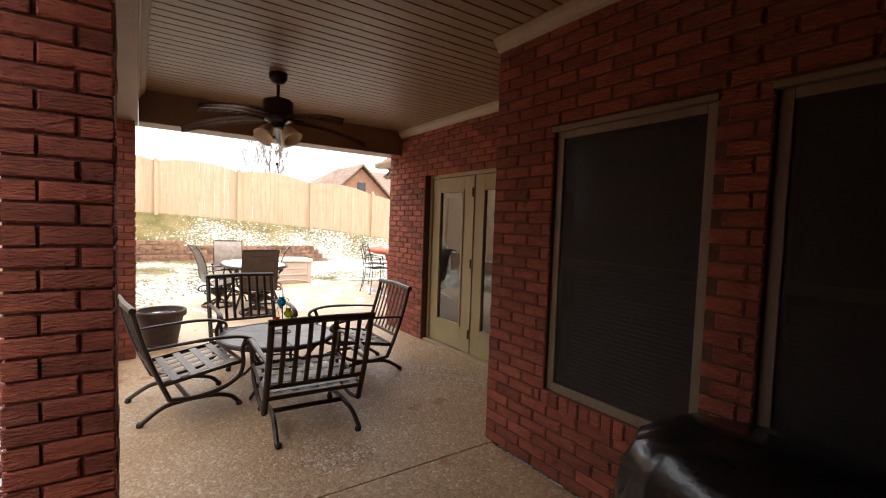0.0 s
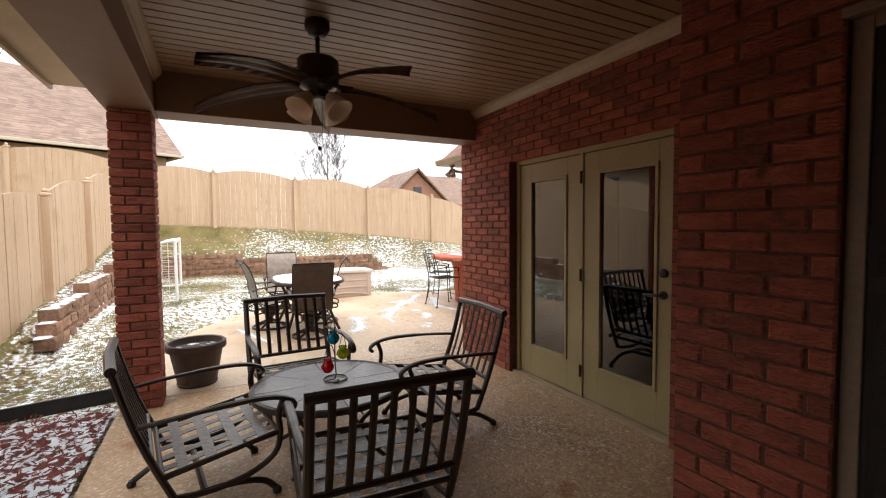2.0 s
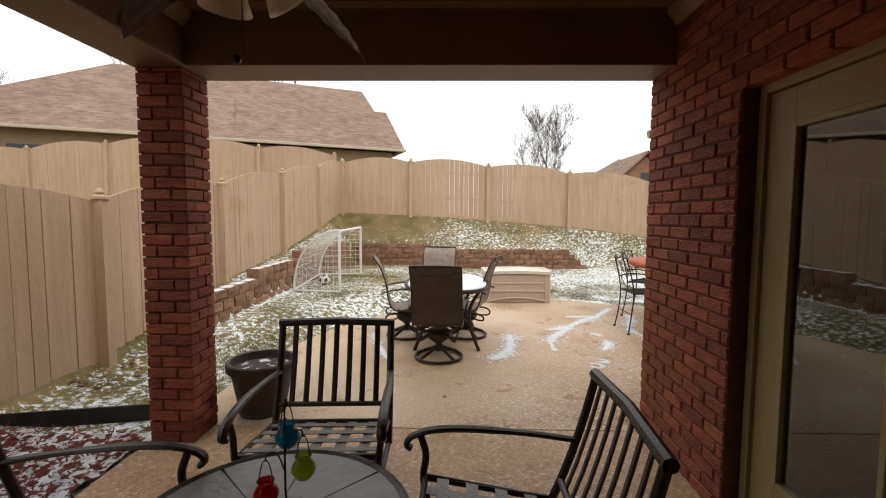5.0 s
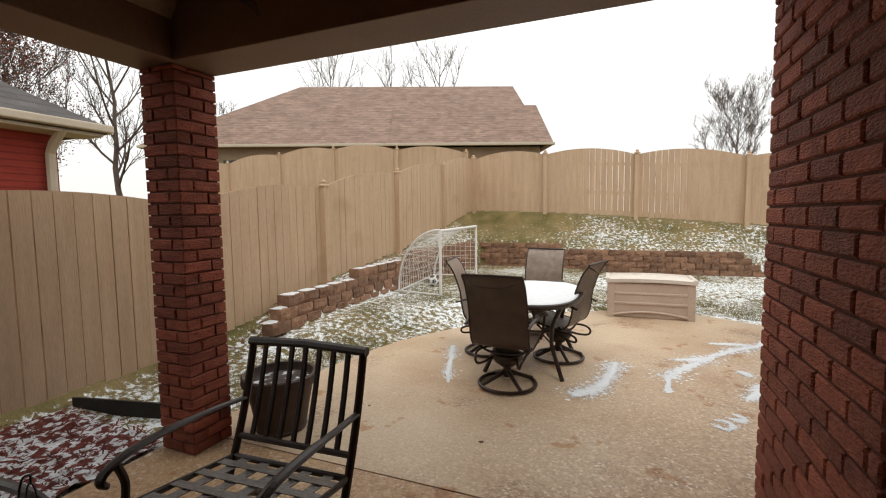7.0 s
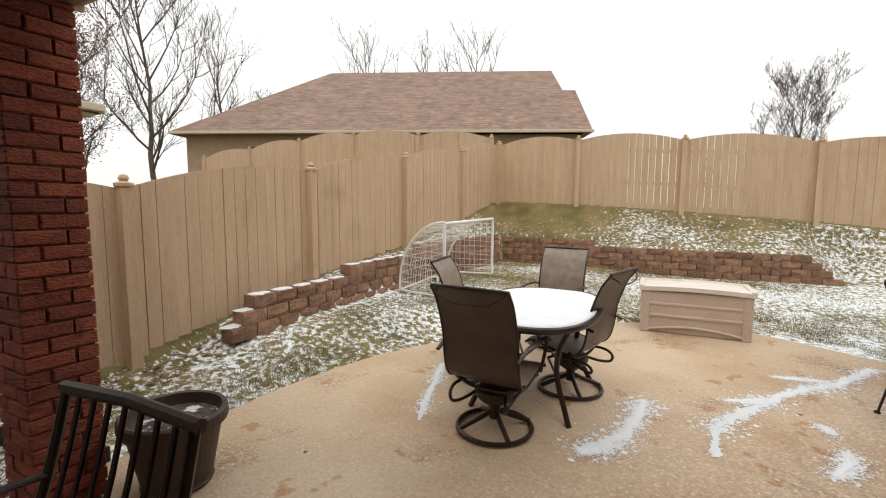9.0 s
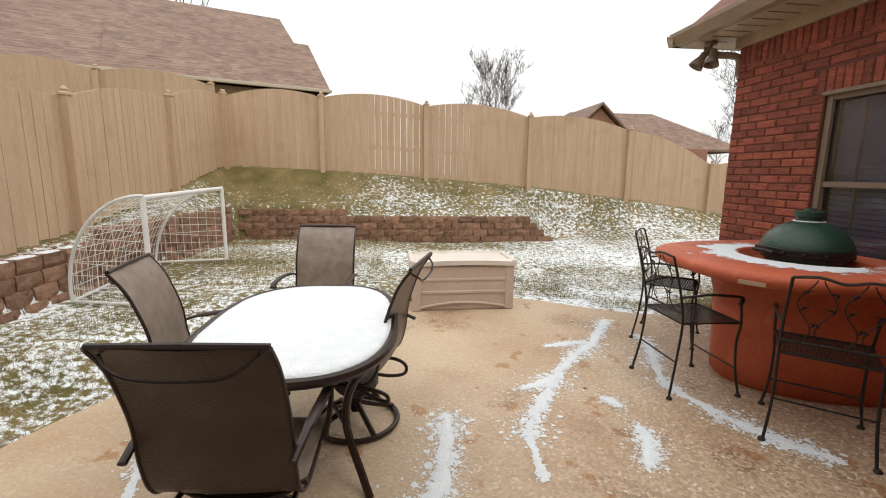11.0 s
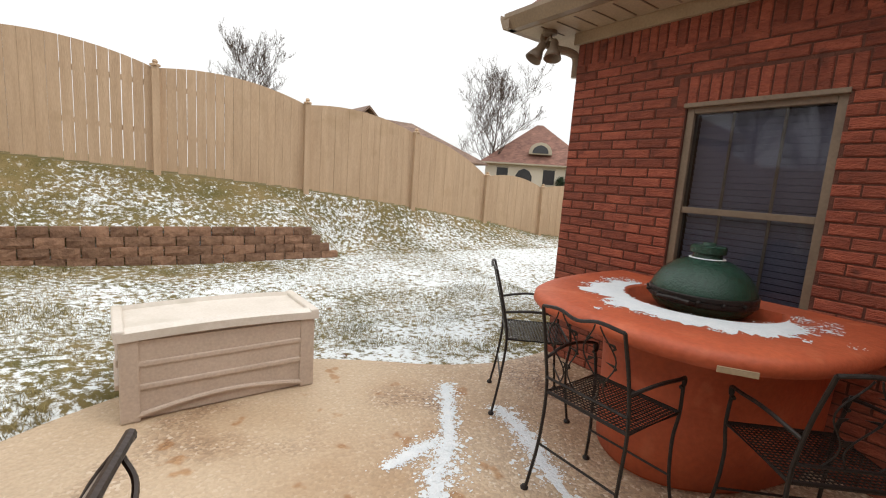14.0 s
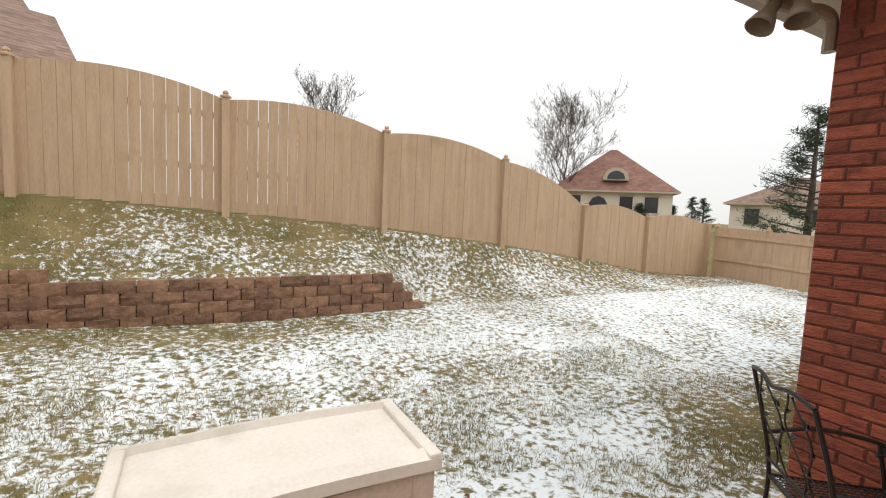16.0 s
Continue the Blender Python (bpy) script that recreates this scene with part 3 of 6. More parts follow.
# ---- fences ----
def fence_run(name, posts, along, fixed, gap=0.004, side=1, board_w=0.14, arch=0.16, label="", parts=True, loose={}):
    """A board fence: square posts with caps, boards with an arched top in each bay."""
    root = thing(name, pose(0, 0, 0), label, "fence")
    place = (lambda u, v: (u, fixed + v)) if along == "x" else (lambda u, v: (fixed + v, u))

    def bar(u0, u1, v0, v1, z0, z1, tops=None):
        bm = bmesh.new()
        t0, t1 = tops or (z1, z1)
        pts = []
        for u, t in ((u0, t0), (u1, t1)):
            for v in (v0, v1):
                pts.append((*place(u, v), z0))
                pts.append((*place(u, v), t))
        vs = [bm.verts.new(p) for p in pts]
        for f in ((0, 1, 3, 2), (4, 6, 7, 5), (0, 4, 5, 1), (2, 3, 7, 6), (1, 5, 7, 3), (0, 2, 6, 4)):
            bm.faces.new([vs[i] for i in f])
        bmesh.ops.recalc_face_normals(bm, faces=bm.faces)
        return bm

    rng = random.Random(len(posts) * 7 + int(fixed))
    for i, (u, top, bot) in enumerate(posts):
        bm = bar(u - 0.05, u + 0.05, -0.05 * side - 0.05, -0.05 * side + 0.05, bot - 0.3, top - 0.03)
        po = part("post", bm, FENCE, root)
        x, y = place(u, -0.05 * side)
        part("cap", lathe([(0.075, top - 0.03), (0.075, top - 0.005), (0.03, top + 0.012), (0.042, top + 0.035), (0.03, top + 0.06), (0.008, top + 0.072)], 10), FENCE, po)
        po.children[0].data.transform(Matrix.Translation((x, y, 0)))
    for i, ((u0, t0, b0), (u1, t1, b1)) in enumerate(zip(posts, posts[1:])):
        n = max(3, round((u1 - u0 - 0.02) / board_w))
        joined = None if parts else bmesh.new()
        for k in range(n):
            a, b = u0 + 0.01 + (u1 - u0 - 0.02) * k / n, u0 + 0.01 + (u1 - u0 - 0.02) * (k + 1) / n
            fa, fb = k / n, (k + 1) / n
            ta, tb = (t0 + (t1 - t0) * f - 0.05 + arch * (1 - (2 * f - 1) ** 2) for f in (fa, fb))
            g = rng.choice((0.003, 0.004, 0.006, 0.010)) if i in loose and loose[i][0] < fa < loose[i][1] else gap * rng.uniform(0.4, 1.3)
            bz = b0 + (b1 - b0) * (fa + fb) / 2
            w = rng.uniform(-0.004, 0.004)
            bm = bar(a + g / 2, b - g / 2, -0.010 + w, 0.010 + w, bz + rng.uniform(0.015, 0.045), 0, (ta, tb))
            if parts:
                part("board", bm, FENCE, root)
            else:
                me = bpy.data.meshes.new("tmp")
                bm.to_mesh(me)
                bm.free()
                joined.from_mesh(me)
                bpy.data.meshes.remove(me)
        if joined:
            part("boards", joined, FENCE_JOINED, root)
        # rails on the far side
        for h in (0.35, 0.8):
            rm = bmesh.new()
            vs = []
            for u, bb, tt in ((u0, b0, t0), (u1, b1, t1)):
                for v in (0.012 * side, 0.05 * side):
                    for z in (0, 0.08):
                        vs.append(rm.verts.new((*place(u, v), bb + (tt - bb) * h + z)))
            for f in ((0, 1, 3, 2), (4, 6, 7, 5), (0, 4, 5, 1), (2, 3, 7, 6), (1, 5, 7, 3), (0, 2, 6, 4)):
                rm.faces.new([vs[i] for i in f])
            bmesh.ops.recalc_face_normals(rm, faces=rm.faces)
            part("rail", rm, FENCE, root)
    return root


fence_run("fence", BACK_POSTS, "x", FENCE_Y, gap=0.003, loose={1: (0.45, 0.97), 2: (0.03, 0.42)}, label="tan stained board fence with arched bays on the bank")
fence_run("fence", LEFT_POSTS, "y", FENCE_X, side=-1, arch=0.12, gap=0.008, label="tan stained board fence beside the side retaining wall")
fence_run("fence", [(-13.5, 3.30, 1.6), (-11.0, 3.5, 1.6), (-8.6, 3.66, 1.6), (-6.35, 3.72, 1.6), (-4.0, 3.55, 1.6), (-1.75, 3.32, 1.6)], "x", FENCE_Y + 0.02, label="neighbour's cream board fence with arched bays")
fence_run("fence", [(8.0, 1.3, 0.0), (10.4, 1.3, 0.0), (12.8, 1.34, 0.05), (14.4, 1.42, 0.1), (15.58, 1.46, 0.12)], "y", 14.2, arch=0.02, side=-1, label="tan board fence along the far side of the yard")


# ---- windows and doors ----
def sash_window(name, y0, y1, z0, z1, x, lab, grid=False, pitch=0.024, screen=True):
    """A sash window in a wall that faces -x: frame, meeting rail, two panes, blind behind."""
    root = thing(name, pose(0, 0, 0), lab, "window")
    root["kind"] = "structure"
    f = 0.05
    zm = (z0 + z1) / 2
    for nm, a in (("frame_jamb", (x + 0.03, x + 0.11, y0, y0 + f, z0, z1)), ("frame_jamb", (x + 0.03, x + 0.11, y1 - f, y1, z0, z1)),
                  ("frame_head", (x + 0.03, x + 0.11, y0 + f, y1 - f, z1 - f, z1)), ("window_sill", (x + 0.02, x + 0.11, y0 + f, y1 - f, z0, z0 + f)),
                  ("meeting_rail", (x + 0.045, x + 0.09, y0 + f, y1 - f, zm - 0.022, zm + 0.022))):
        part(nm, boxed(*a, bevel=0.004), WINFRAME, root)
    for a, b, d in ((zm + 0.022, z1 - f, 0.06), (z0 + f, zm - 0.022, 0.075)):
        p = part("pane", boxed(x + d, x + d + 0.004, y0 + f, y1 - f, a, b), GLASS, root)
        p.visible_shadow = False
    if grid:
        for k in (1, 2):
            yy = y0 + (y1 - y0) * k / 3
            part("muntin", boxed(x + 0.068, x + 0.074, yy - 0.009, yy + 0.009, zm + 0.02, z1 - f), WINFRAME, root)
            part("muntin", boxed(x + 0.083, x + 0.089, yy - 0.009, yy + 0.009, z0 + f, zm - 0.02), WINFRAME, root)
    part("head_lip", boxed(x - 0.012, x + 0.045, y0 - 0.01, y1 + 0.01, z1 - 0.012, z1 + 0.018, bevel=0.004), WINFRAME, root)
    if screen:
        part("insect_screen", boxed(x + 0.038, x + 0.040, y0 + f, y1 - f, z0 + f, z1 - f), SCREEN, root, "dark insect screen")
    z = z1 - f - 0.02
    me = boxed(-pitch * 0.52, pitch * 0.52, y0 + f + 0.005, y1 - f - 0.005, -0.0015, 0.0015, m=Matrix.Rotation(radians(62), 4, "Y"))
    first = part("slat", me, BLIND, root)
    first.location = (x + 0.135, 0, z)
    while z > z0 + f + 0.03:
        z -= pitch
        s = new("slat", first.data)
        s.parent, s.location = root, (x + 0.135, 0, z)
    return root


sash_window("window_1", 0.75, 1.635, 0.515, 2.05, WIN_X, "dark bronze-framed sash window with closed blinds")
sash_window("window_2", -0.34, 0.54, 0.515, 2.05, WIN_X, "dark bronze-framed sash window with closed blinds")
sash_window("window_3", 8.01, 8.885, 0.72, 2.15, WING_X, "tan-framed sash window with grey blinds behind the bar", grid=True, pitch=0.042, screen=False)


def french_door():
    root = thing("door_1", pose(0, 0, 0), "olive-cream glazed double patio door, closed", "door")
    root["kind"] = "structure"
    x = DOOR_X + 0.10
    y0, y1, zt = 2.84, 4.61, 2.09
    for nm, a in (("door_jamb", (x - 0.02, x + 0.08, y0, y0 + 0.045, 0.02, zt)), ("door_jamb", (x - 0.02, x + 0.08, y1 - 0.045, y1, 0.02, zt)),
                  ("door_head", (x - 0.02, x + 0.08, y0 + 0.045, y1 - 0.045, zt - 0.045, zt)), ("mullion", (x - 0.012, x + 0.06, 3.725, 3.765, 0.03, zt - 0.045))):
        part(nm, boxed(*a, bevel=0.004), DOORPAINT, root)
    part("threshold", boxed(x - 0.07, x + 0.08, y0, y1, 0.0, 0.022, bevel=0.004), CREAM, root, "pale metal threshold")
    for a, b in ((3.767, y1 - 0.047), (y0 + 0.047, 3.723)):
        leaf = part("door_leaf", boxed(x, x + 0.045, a, a + 0.15, 0.03, zt - 0.05, bevel=0.003), DOORPAINT, root)
        part("stile", boxed(x, x + 0.045, b - 0.15, b, 0.03, zt - 0.05, bevel=0.003), DOORPAINT, leaf)
        part("bottom_rail", boxed(x, x + 0.045, a + 0.15, b - 0.15, 0.03, 0.30, bevel=0.003), DOORPAINT, leaf)
        part("top_rail", boxed(x, x + 0.045, a + 0.15, b - 0.15, zt - 0.20, zt - 0.05, bevel=0.003), DOORPAINT, leaf)
        for aa in ((a + 0.15, a + 0.175, 0.30, zt - 0.2), (b - 0.175, b - 0.15, 0.30, zt - 0.2), (a + 0.175, b - 0.175, 0.30, 0.325), (a + 0.175, b - 0.175, zt - 0.225, zt - 0.2)):
            part("glazing_bead", boxed(x - 0.012, x + 0.03, *aa, bevel=0.003), DOORPAINT, leaf)
        g = part("pane", boxed(x + 0.012, x + 0.018, a + 0.172, b - 0.172, 0.322, zt - 0.222), DOOR_GLASS, leaf)
        g.visible_shadow = False
    for z in (0.25, 1.05, 1.85):
        part("hinge", tubed([(x - 0.016, 3.745, z - 0.05), (x - 0.016, 3.745, z + 0.05)], 0.01, 8), BRONZE, root)
    part("door_handle", tubed([(x, 2.99, 0.98), (x - 0.05, 2.99, 0.98), (x - 0.055, 3.03, 0.98), (x - 0.05, 3.11, 0.975)], 0.011, 8), BRONZE, root, "dark lever handle")
    part("handle_plate", lathe([(0.03, 0), (0.028, 0.012)], 14), BRONZE, root).matrix_basis = pose(x, 2.99, 0.98, 0, -90, 0)
    part("deadbolt", lathe([(0.032, 0), (0.03, 0.02), (0.012, 0.026)], 14), BRONZE, root).matrix_basis = pose(x, 2.99, 1.13, 0, -90, 0)
    return root


french_door()

# ---- covered grill by the window wall ----
BAG = mat("black_plastic_cover", (0.012, 0.010, 0.010), (0.02, 0.018, 0.018), rough=0.22, scale=6, bump=0.3, bump_scale=9)


def covered_grill():
    bm = bmesh.new()
    n = 44
    rows = [(0.0, 0.98), (0.12, 1.0), (0.45, 1.02), (0.62, 1.0), (0.72, 0.98), (0.78, 0.90), (0.81, 0.72), (0.83, 0.45), (0.84, 0.1)]
    rings = []
    for j, (z, s) in enumerate(rows):
        ring = []
        for k in range(n):
            a = 2 * math.pi * k / n
            c, d = math.cos(a), math.sin(a)
            ex, ey = 0.33 * (abs(c) ** 0.45) * (1 if c > 0 else -1), 0.62 * (abs(d) ** 0.4) * (1 if d > 0 else -1)
            p = Vector((ex * s, ey * s, z))
            wr = 0.036 * noise.noise((ex * 7, ey * 7, z * 3.2)) + 0.014 * math.sin(a * 17 + z * 9 + 2 * noise.noise((ex * 3, ey * 3, z)))
            nn = Vector((ex, ey, 0)).normalized()
            p += nn * wr
            if j > 4:
                p.z += 0.035 * noise.noise((ex * 6, ey * 5, 2.0)) + 0.07 * math.exp(-((ey * s - 0.42) ** 2 + (ex * s + 0.1) ** 2) / 0.02) + 0.03 * (ey * s > 0)
            ring.append(bm.verts.new(p))
        rings.append(ring)
    for A, B in zip(rings, rings[1:]):
        for k in range(n):
            bm.faces.new((A[k], A[(k + 1) % n], B[(k + 1) % n], B[k]))
    bm.faces.new(rings[-1])
    ob = finish("covered_grill", bm, BAG, smooth=True)
    ob.matrix_basis = pose(1.67, 0.12, 0.0, 0, 0, 0) @ Matrix.Diagonal((1, 1, 0.96, 1))
    return tagged(ob, "grill under a creased shiny black plastic cover", "grill cover")


covered_grill()


# ---- porch ceiling fan ----
SHADE = mat("frosted_alabaster_glass", (0.88, 0.78, 0.60), (0.80, 0.69, 0.52), rough=0.35, scale=9)
LEAF = mat("carved_leaf_blade", (0.085, 0.042, 0.024), (0.045, 0.022, 0.013), rough=0.36, scale=9, bump=0.3, bump_scale=20)


def ceiling_fan():
    root = thing("ceiling_fan", pose(1.06, 3.85, CEIL_Z), "dark bronze ceiling fan with leaf blades and four bell lamps", "ceiling fan")
    part("canopy", lathe([(0.075, 0), (0.075, -0.045), (0.05, -0.085), (0.02, -0.095)], 20), BRONZE, root, smooth=True)
    part("downrod", tubed([(0, 0, -0.08), (0, 0, -0.21)], 0.014, 10), BRONZE, root)
    part("motor", lathe([(0.035, -0.20), (0.045, -0.225), (0.11, -0.225), (0.125, -0.24), (0.125, -0.375), (0.11, -0.40), (0.06, -0.42), (0.055, -0.46), (0.03, -0.47)], 24), BRONZE, root, smooth=False)
    for k in range(5):
        a = 2 * math.pi * k / 5 + radians(2)
        bm = bmesh.new()
        rows = []
        for i in range(15):
            t = i / 14
            r = 0.13 + 0.70 * t
            w = 0.062 * math.sin(math.pi * min(1, 0.12 + 0.88 * t) ** 0.8) ** 0.8 * (0.75 + 0.25 * t) + 0.010
            z = -0.385 + 0.02 * math.sin(t * 2.6) - 0.115 * t ** 1.4
            row = []
            for j in range(7):
                s = (j - 3) / 3
                ser = 1 + (0.07 * ((i % 2) * 2 - 1) if abs(s) == 1 else 0)
                row.append((r, s * w * ser, z - 0.012 * s * s + 0.022 * s + 0.006 * (j % 2)))
            rows.append(row)
        lay = []
        for dz in (0.0, 0.008):
            lay.append([[bm.verts.new((x, y, z + dz)) for x, y, z in row] for row in rows])
        for s, L in enumerate(lay):
            for i in range(14):
                for j in range(6):
                    f = (L[i][j], L[i][j + 1], L[i + 1][j + 1], L[i + 1][j])
                    bm.faces.new(f if s else f[::-1])
        b = part("blade", bm, LEAF, root, "carved brown leaf-shaped blade")
        b.matrix_basis = Matrix.Rotation(a, 4, "Z")
        arm = part("blade_iron", tubed([(0.09, 0, -0.36), (0.14, 0, -0.375), (0.22, 0, -0.37)], [0.016, 0.014, 0.01], 8), BRONZE, b)
    for k in range(4):
        a = math.pi / 2 * k + radians(35)
        bm = lathe([(0.022, 0.0), (0.034, -0.02), (0.052, -0.055), (0.058, -0.085), (0.075, -0.12), (0.071, -0.12), (0.052, -0.085), (0.03, -0.03)], 18, cap=False)
        m = Matrix.Rotation(a, 4, "Z") @ Matrix.Translation((0.085, 0, -0.455)) @ Matrix.Rotation(radians(-38), 4, "Y") @ Matrix.Scale(1.12, 4)
        bm.transform(m)
        part("shade", bm, SHADE, root, "frosted bell glass shade", smooth=True)
        part("lamp_arm", tubed([(0.03 * math.cos(a), 0.03 * math.sin(a), -0.44), (0.07 * math.cos(a), 0.07 * math.sin(a), -0.44), (0.088 * math.cos(a), 0.088 * math.sin(a), -0.46)], 0.011, 8), BRONZE, root)
    part("pull_chain", tubed([(0.02, 0, -0.46), (0.02, 0.005, -0.757)], 0.0018, 5), BRONZE, root)
    part("pull_ball", lathe([(0.002, -0.783), (0.011, -0.777), (0.014, -0.767), (0.011, -0.757), (0.002, -0.752)], 10), BRONZE, root)
    return root


ceiling_fan()

# ---- porch seating group ----
STRAP = mat("dark_woven_strap", (0.20, 0.18, 0.165), (0.14, 0.125, 0.115), rough=0.38, scale=30, bump=0.3)


def porch_chair(m):
    """A metal rocking club chair facing +y, origin on the floor under the seat."""
    root = thing("patio_chair", m, "dark bronze metal spring chair with slat back, no cushion", "chair", "chairs round the porch table")
    w = 0.33
    top, foot = 0.83, 0.17
    lean = lambda z: -0.20 - 0.22 * (z - foot) / (top - foot) - 0.02 * math.sin(math.pi * (z - foot) / (top - foot))
    for s in (-1, 1):
        part("back_post", tubed([(s * w, lean(z), z) for z in [foot + (top - foot) * i / 8 for i in range(9)]], 0.0215, 8, flat=0.8), BRONZE, root)
        part("arm", tubed(curve_pts([(s * w, lean(0.55), 0.55), (s * (w + 0.015), -0.15, 0.565), (s * (w + 0.02), 0.10, 0.575), (s * (w + 0.02), 0.26, 0.565), (s * (w + 0.02), 0.35, 0.535), (s * (w + 0.02), 0.375, 0.50), (s * (w + 0.02), 0.355, 0.48)], 5), [0.019] * 8 + [0.023] * 23, 8, flat=0.6), BRONZE, root)
        part("arm_post", tubed(curve_pts([(s * (w + 0.015), 0.315, 0.545), (s * (w + 0.01), 0.29, 0.46), (s * w, 0.30, 0.36), (s * (w - 0.005), 0.27, 0.25), (s * (w - 0.01), 0.14, 0.175), (s * (w - 0.01), -0.04, 0.15), (s * w, lean(foot), foot)], 5), 0.016, 8), BRONZE, root)
        part("floor_leg", tubed(curve_pts([(s * (w - 0.07), 0.29, 0.02), (s * (w - 0.07), 0.22, 0.085), (s * (w - 0.07), 0.08, 0.12), (s * (w - 0.07), -0.12, 0.12), (s * (w - 0.06), -0.24, 0.10), (s * (w - 0.05), -0.37, 0.02)], 5), 0.017, 8), BRONZE, root)
        for y in (0.29, -0.37):
            part("foot", lathe([(0.022, 0), (0.025, 0.015), (0.014, 0.035)], 10), IRON, root).location = (s * (w - 0.06), y, 0)
    part("top_rail", tubed([(-w - 0.02, -0.42, top), (0, -0.435, top + 0.008), (w + 0.02, -0.42, top)], 0.024, 8), BRONZE, root)
    part("lower_rail", tubed([(-w, lean(0.375), 0.375), (w, lean(0.375), 0.375)], 0.016, 8), BRONZE, root)
    for k in range(7):
        x = -w + 2 * w * (k + 1) / 8
        part("back_slat", tubed([(x, lean(z), z) for z in (0.375, 0.5, 0.62, 0.72, top)], 0.0165, 6, flat=0.4), BRONZE, root)
    part("seat_frame", tubed([(-w, -0.245, 0.285), (w, -0.245, 0.285), (w, 0.29, 0.365), (-w, 0.29, 0.365)], 0.017, 8, closed=True), BRONZE, root)
    part("base_bar", tubed([(-w + 0.07, -0.06, 0.122), (w - 0.07, -0.06, 0.122)], 0.018, 8), BRONZE, root)
    tilt = lambda dz: pose(0, -0.245, 0.285 + dz, 8.5, 0, 0)
    for k in range(5):
        x = -w + 2 * w * (k + 0.75) / 5.5
        part("seat_strap", boxed(x - 0.026, x + 0.026, 0.0, 0.54, 0, 0.004, m=tilt(-0.002)), STRAP, root, "grey woven strap")
    for k in range(4):
        y = 0.09 + 0.125 * k
        part("seat_strap", boxed(-w, w, y - 0.026, y + 0.026, 0, 0.004, m=tilt(0.006)), STRAP, root, "grey woven strap")
    return root


def curve_pts2(p, n=5):
    return [(v.x, v.y) for v in curve_pts([(a, b, 0) for a, b in p], n)]


chair = porch_chair(pose(1.10, 3.07, 0, 0, 0, -3))
copy_thing(chair, pose(1.885, 3.99, 0, 0, 0, 88))
copy_thing(chair, pose(1.035, 4.76, 0, 0, 0, 183))
copy_thing(chair, pose(0.40, 3.80, 0, 0, 0, -82))

SLATE = mat("grey_slate_tile", (0.19, 0.17, 0.16), (0.12, 0.105, 0.10), rough=0.35, scale=5, bump=0.25, bump_scale=25, rand=0.14)


def porch_table():
    root = thing("patio_table", pose(1.10, 3.90, 0), "low round patio table with grey slate tile top", "table")
    R, z = 0.47, 0.45
    part("rim", tubed([(R * math.cos(a), R * math.sin(a), z - 0.014) for a in [2 * math.pi * k / 48 for k in range(48)]], 0.022, 8, closed=True), BRONZE, root)
    part("underframe", lathe([(0.44, z - 0.03), (0.455, z - 0.012), (0.46, z - 0.006)], 40), BRONZE, root)
    for k in range(8):
        a0, a1 = 2 * math.pi * k / 8 + 0.003 / 0.3, 2 * math.pi * (k + 1) / 8 - 0.003 / 0.3
        for r0, r1 in ((0.162, 0.455),):
            pts = [(r1 * math.cos(a0 + (a1 - a0) * i / 6), r1 * math.sin(a0 + (a1 - a0) * i / 6)) for i in range(7)] + [(r0 * math.cos(a1 - (a1 - a0) * i / 2), r0 * math.sin(a1 - (a1 - a0) * i / 2)) for i in range(3)]
            part("tile", prism(pts, z - 0.01, z), SLATE, root)
    part("tile", prism([(0.16 * math.cos(2 * math.pi * i / 24), 0.16 * math.sin(2 * math.pi * i / 24)) for i in range(24)], z - 0.01, z), SLATE, root)
    for k in range(4):
        a = math.pi / 2 * k + math.pi / 4
        c, s = math.cos(a), math.sin(a)
        part("leg", tubed(curve_pts([(0.40 * c, 0.40 * s, z - 0.03), (0.30 * c, 0.30 * s, 0.30), (0.22 * c, 0.22 * s, 0.2), (0.30 * c, 0.30 * s, 0.08), (0.40 * c, 0.40 * s, 0.012)], 5), 0.014, 8), BRONZE, root)
    part("stretcher", tubed([(0.22 * math.cos(a), 0.22 * math.sin(a), 0.2) for a in [2 * math.pi * k / 32 for k in range(32)]], 0.009, 6, closed=True), BRONZE, root)
    return root


porch_table()


def coloured_glass(name, c):
    m = bpy.data.materials.new(name)
    m.use_nodes = True
    b = m.node_tree.nodes["Principled BSDF"]
    b.inputs["Base Color"].default_value = (*c, 1)
    b.inputs["Roughness"].default_value = 0.06
    b.inputs["Transmission Weight"].default_value = 0.75
    b.inputs["IOR"].default_value = 1.3
    return m


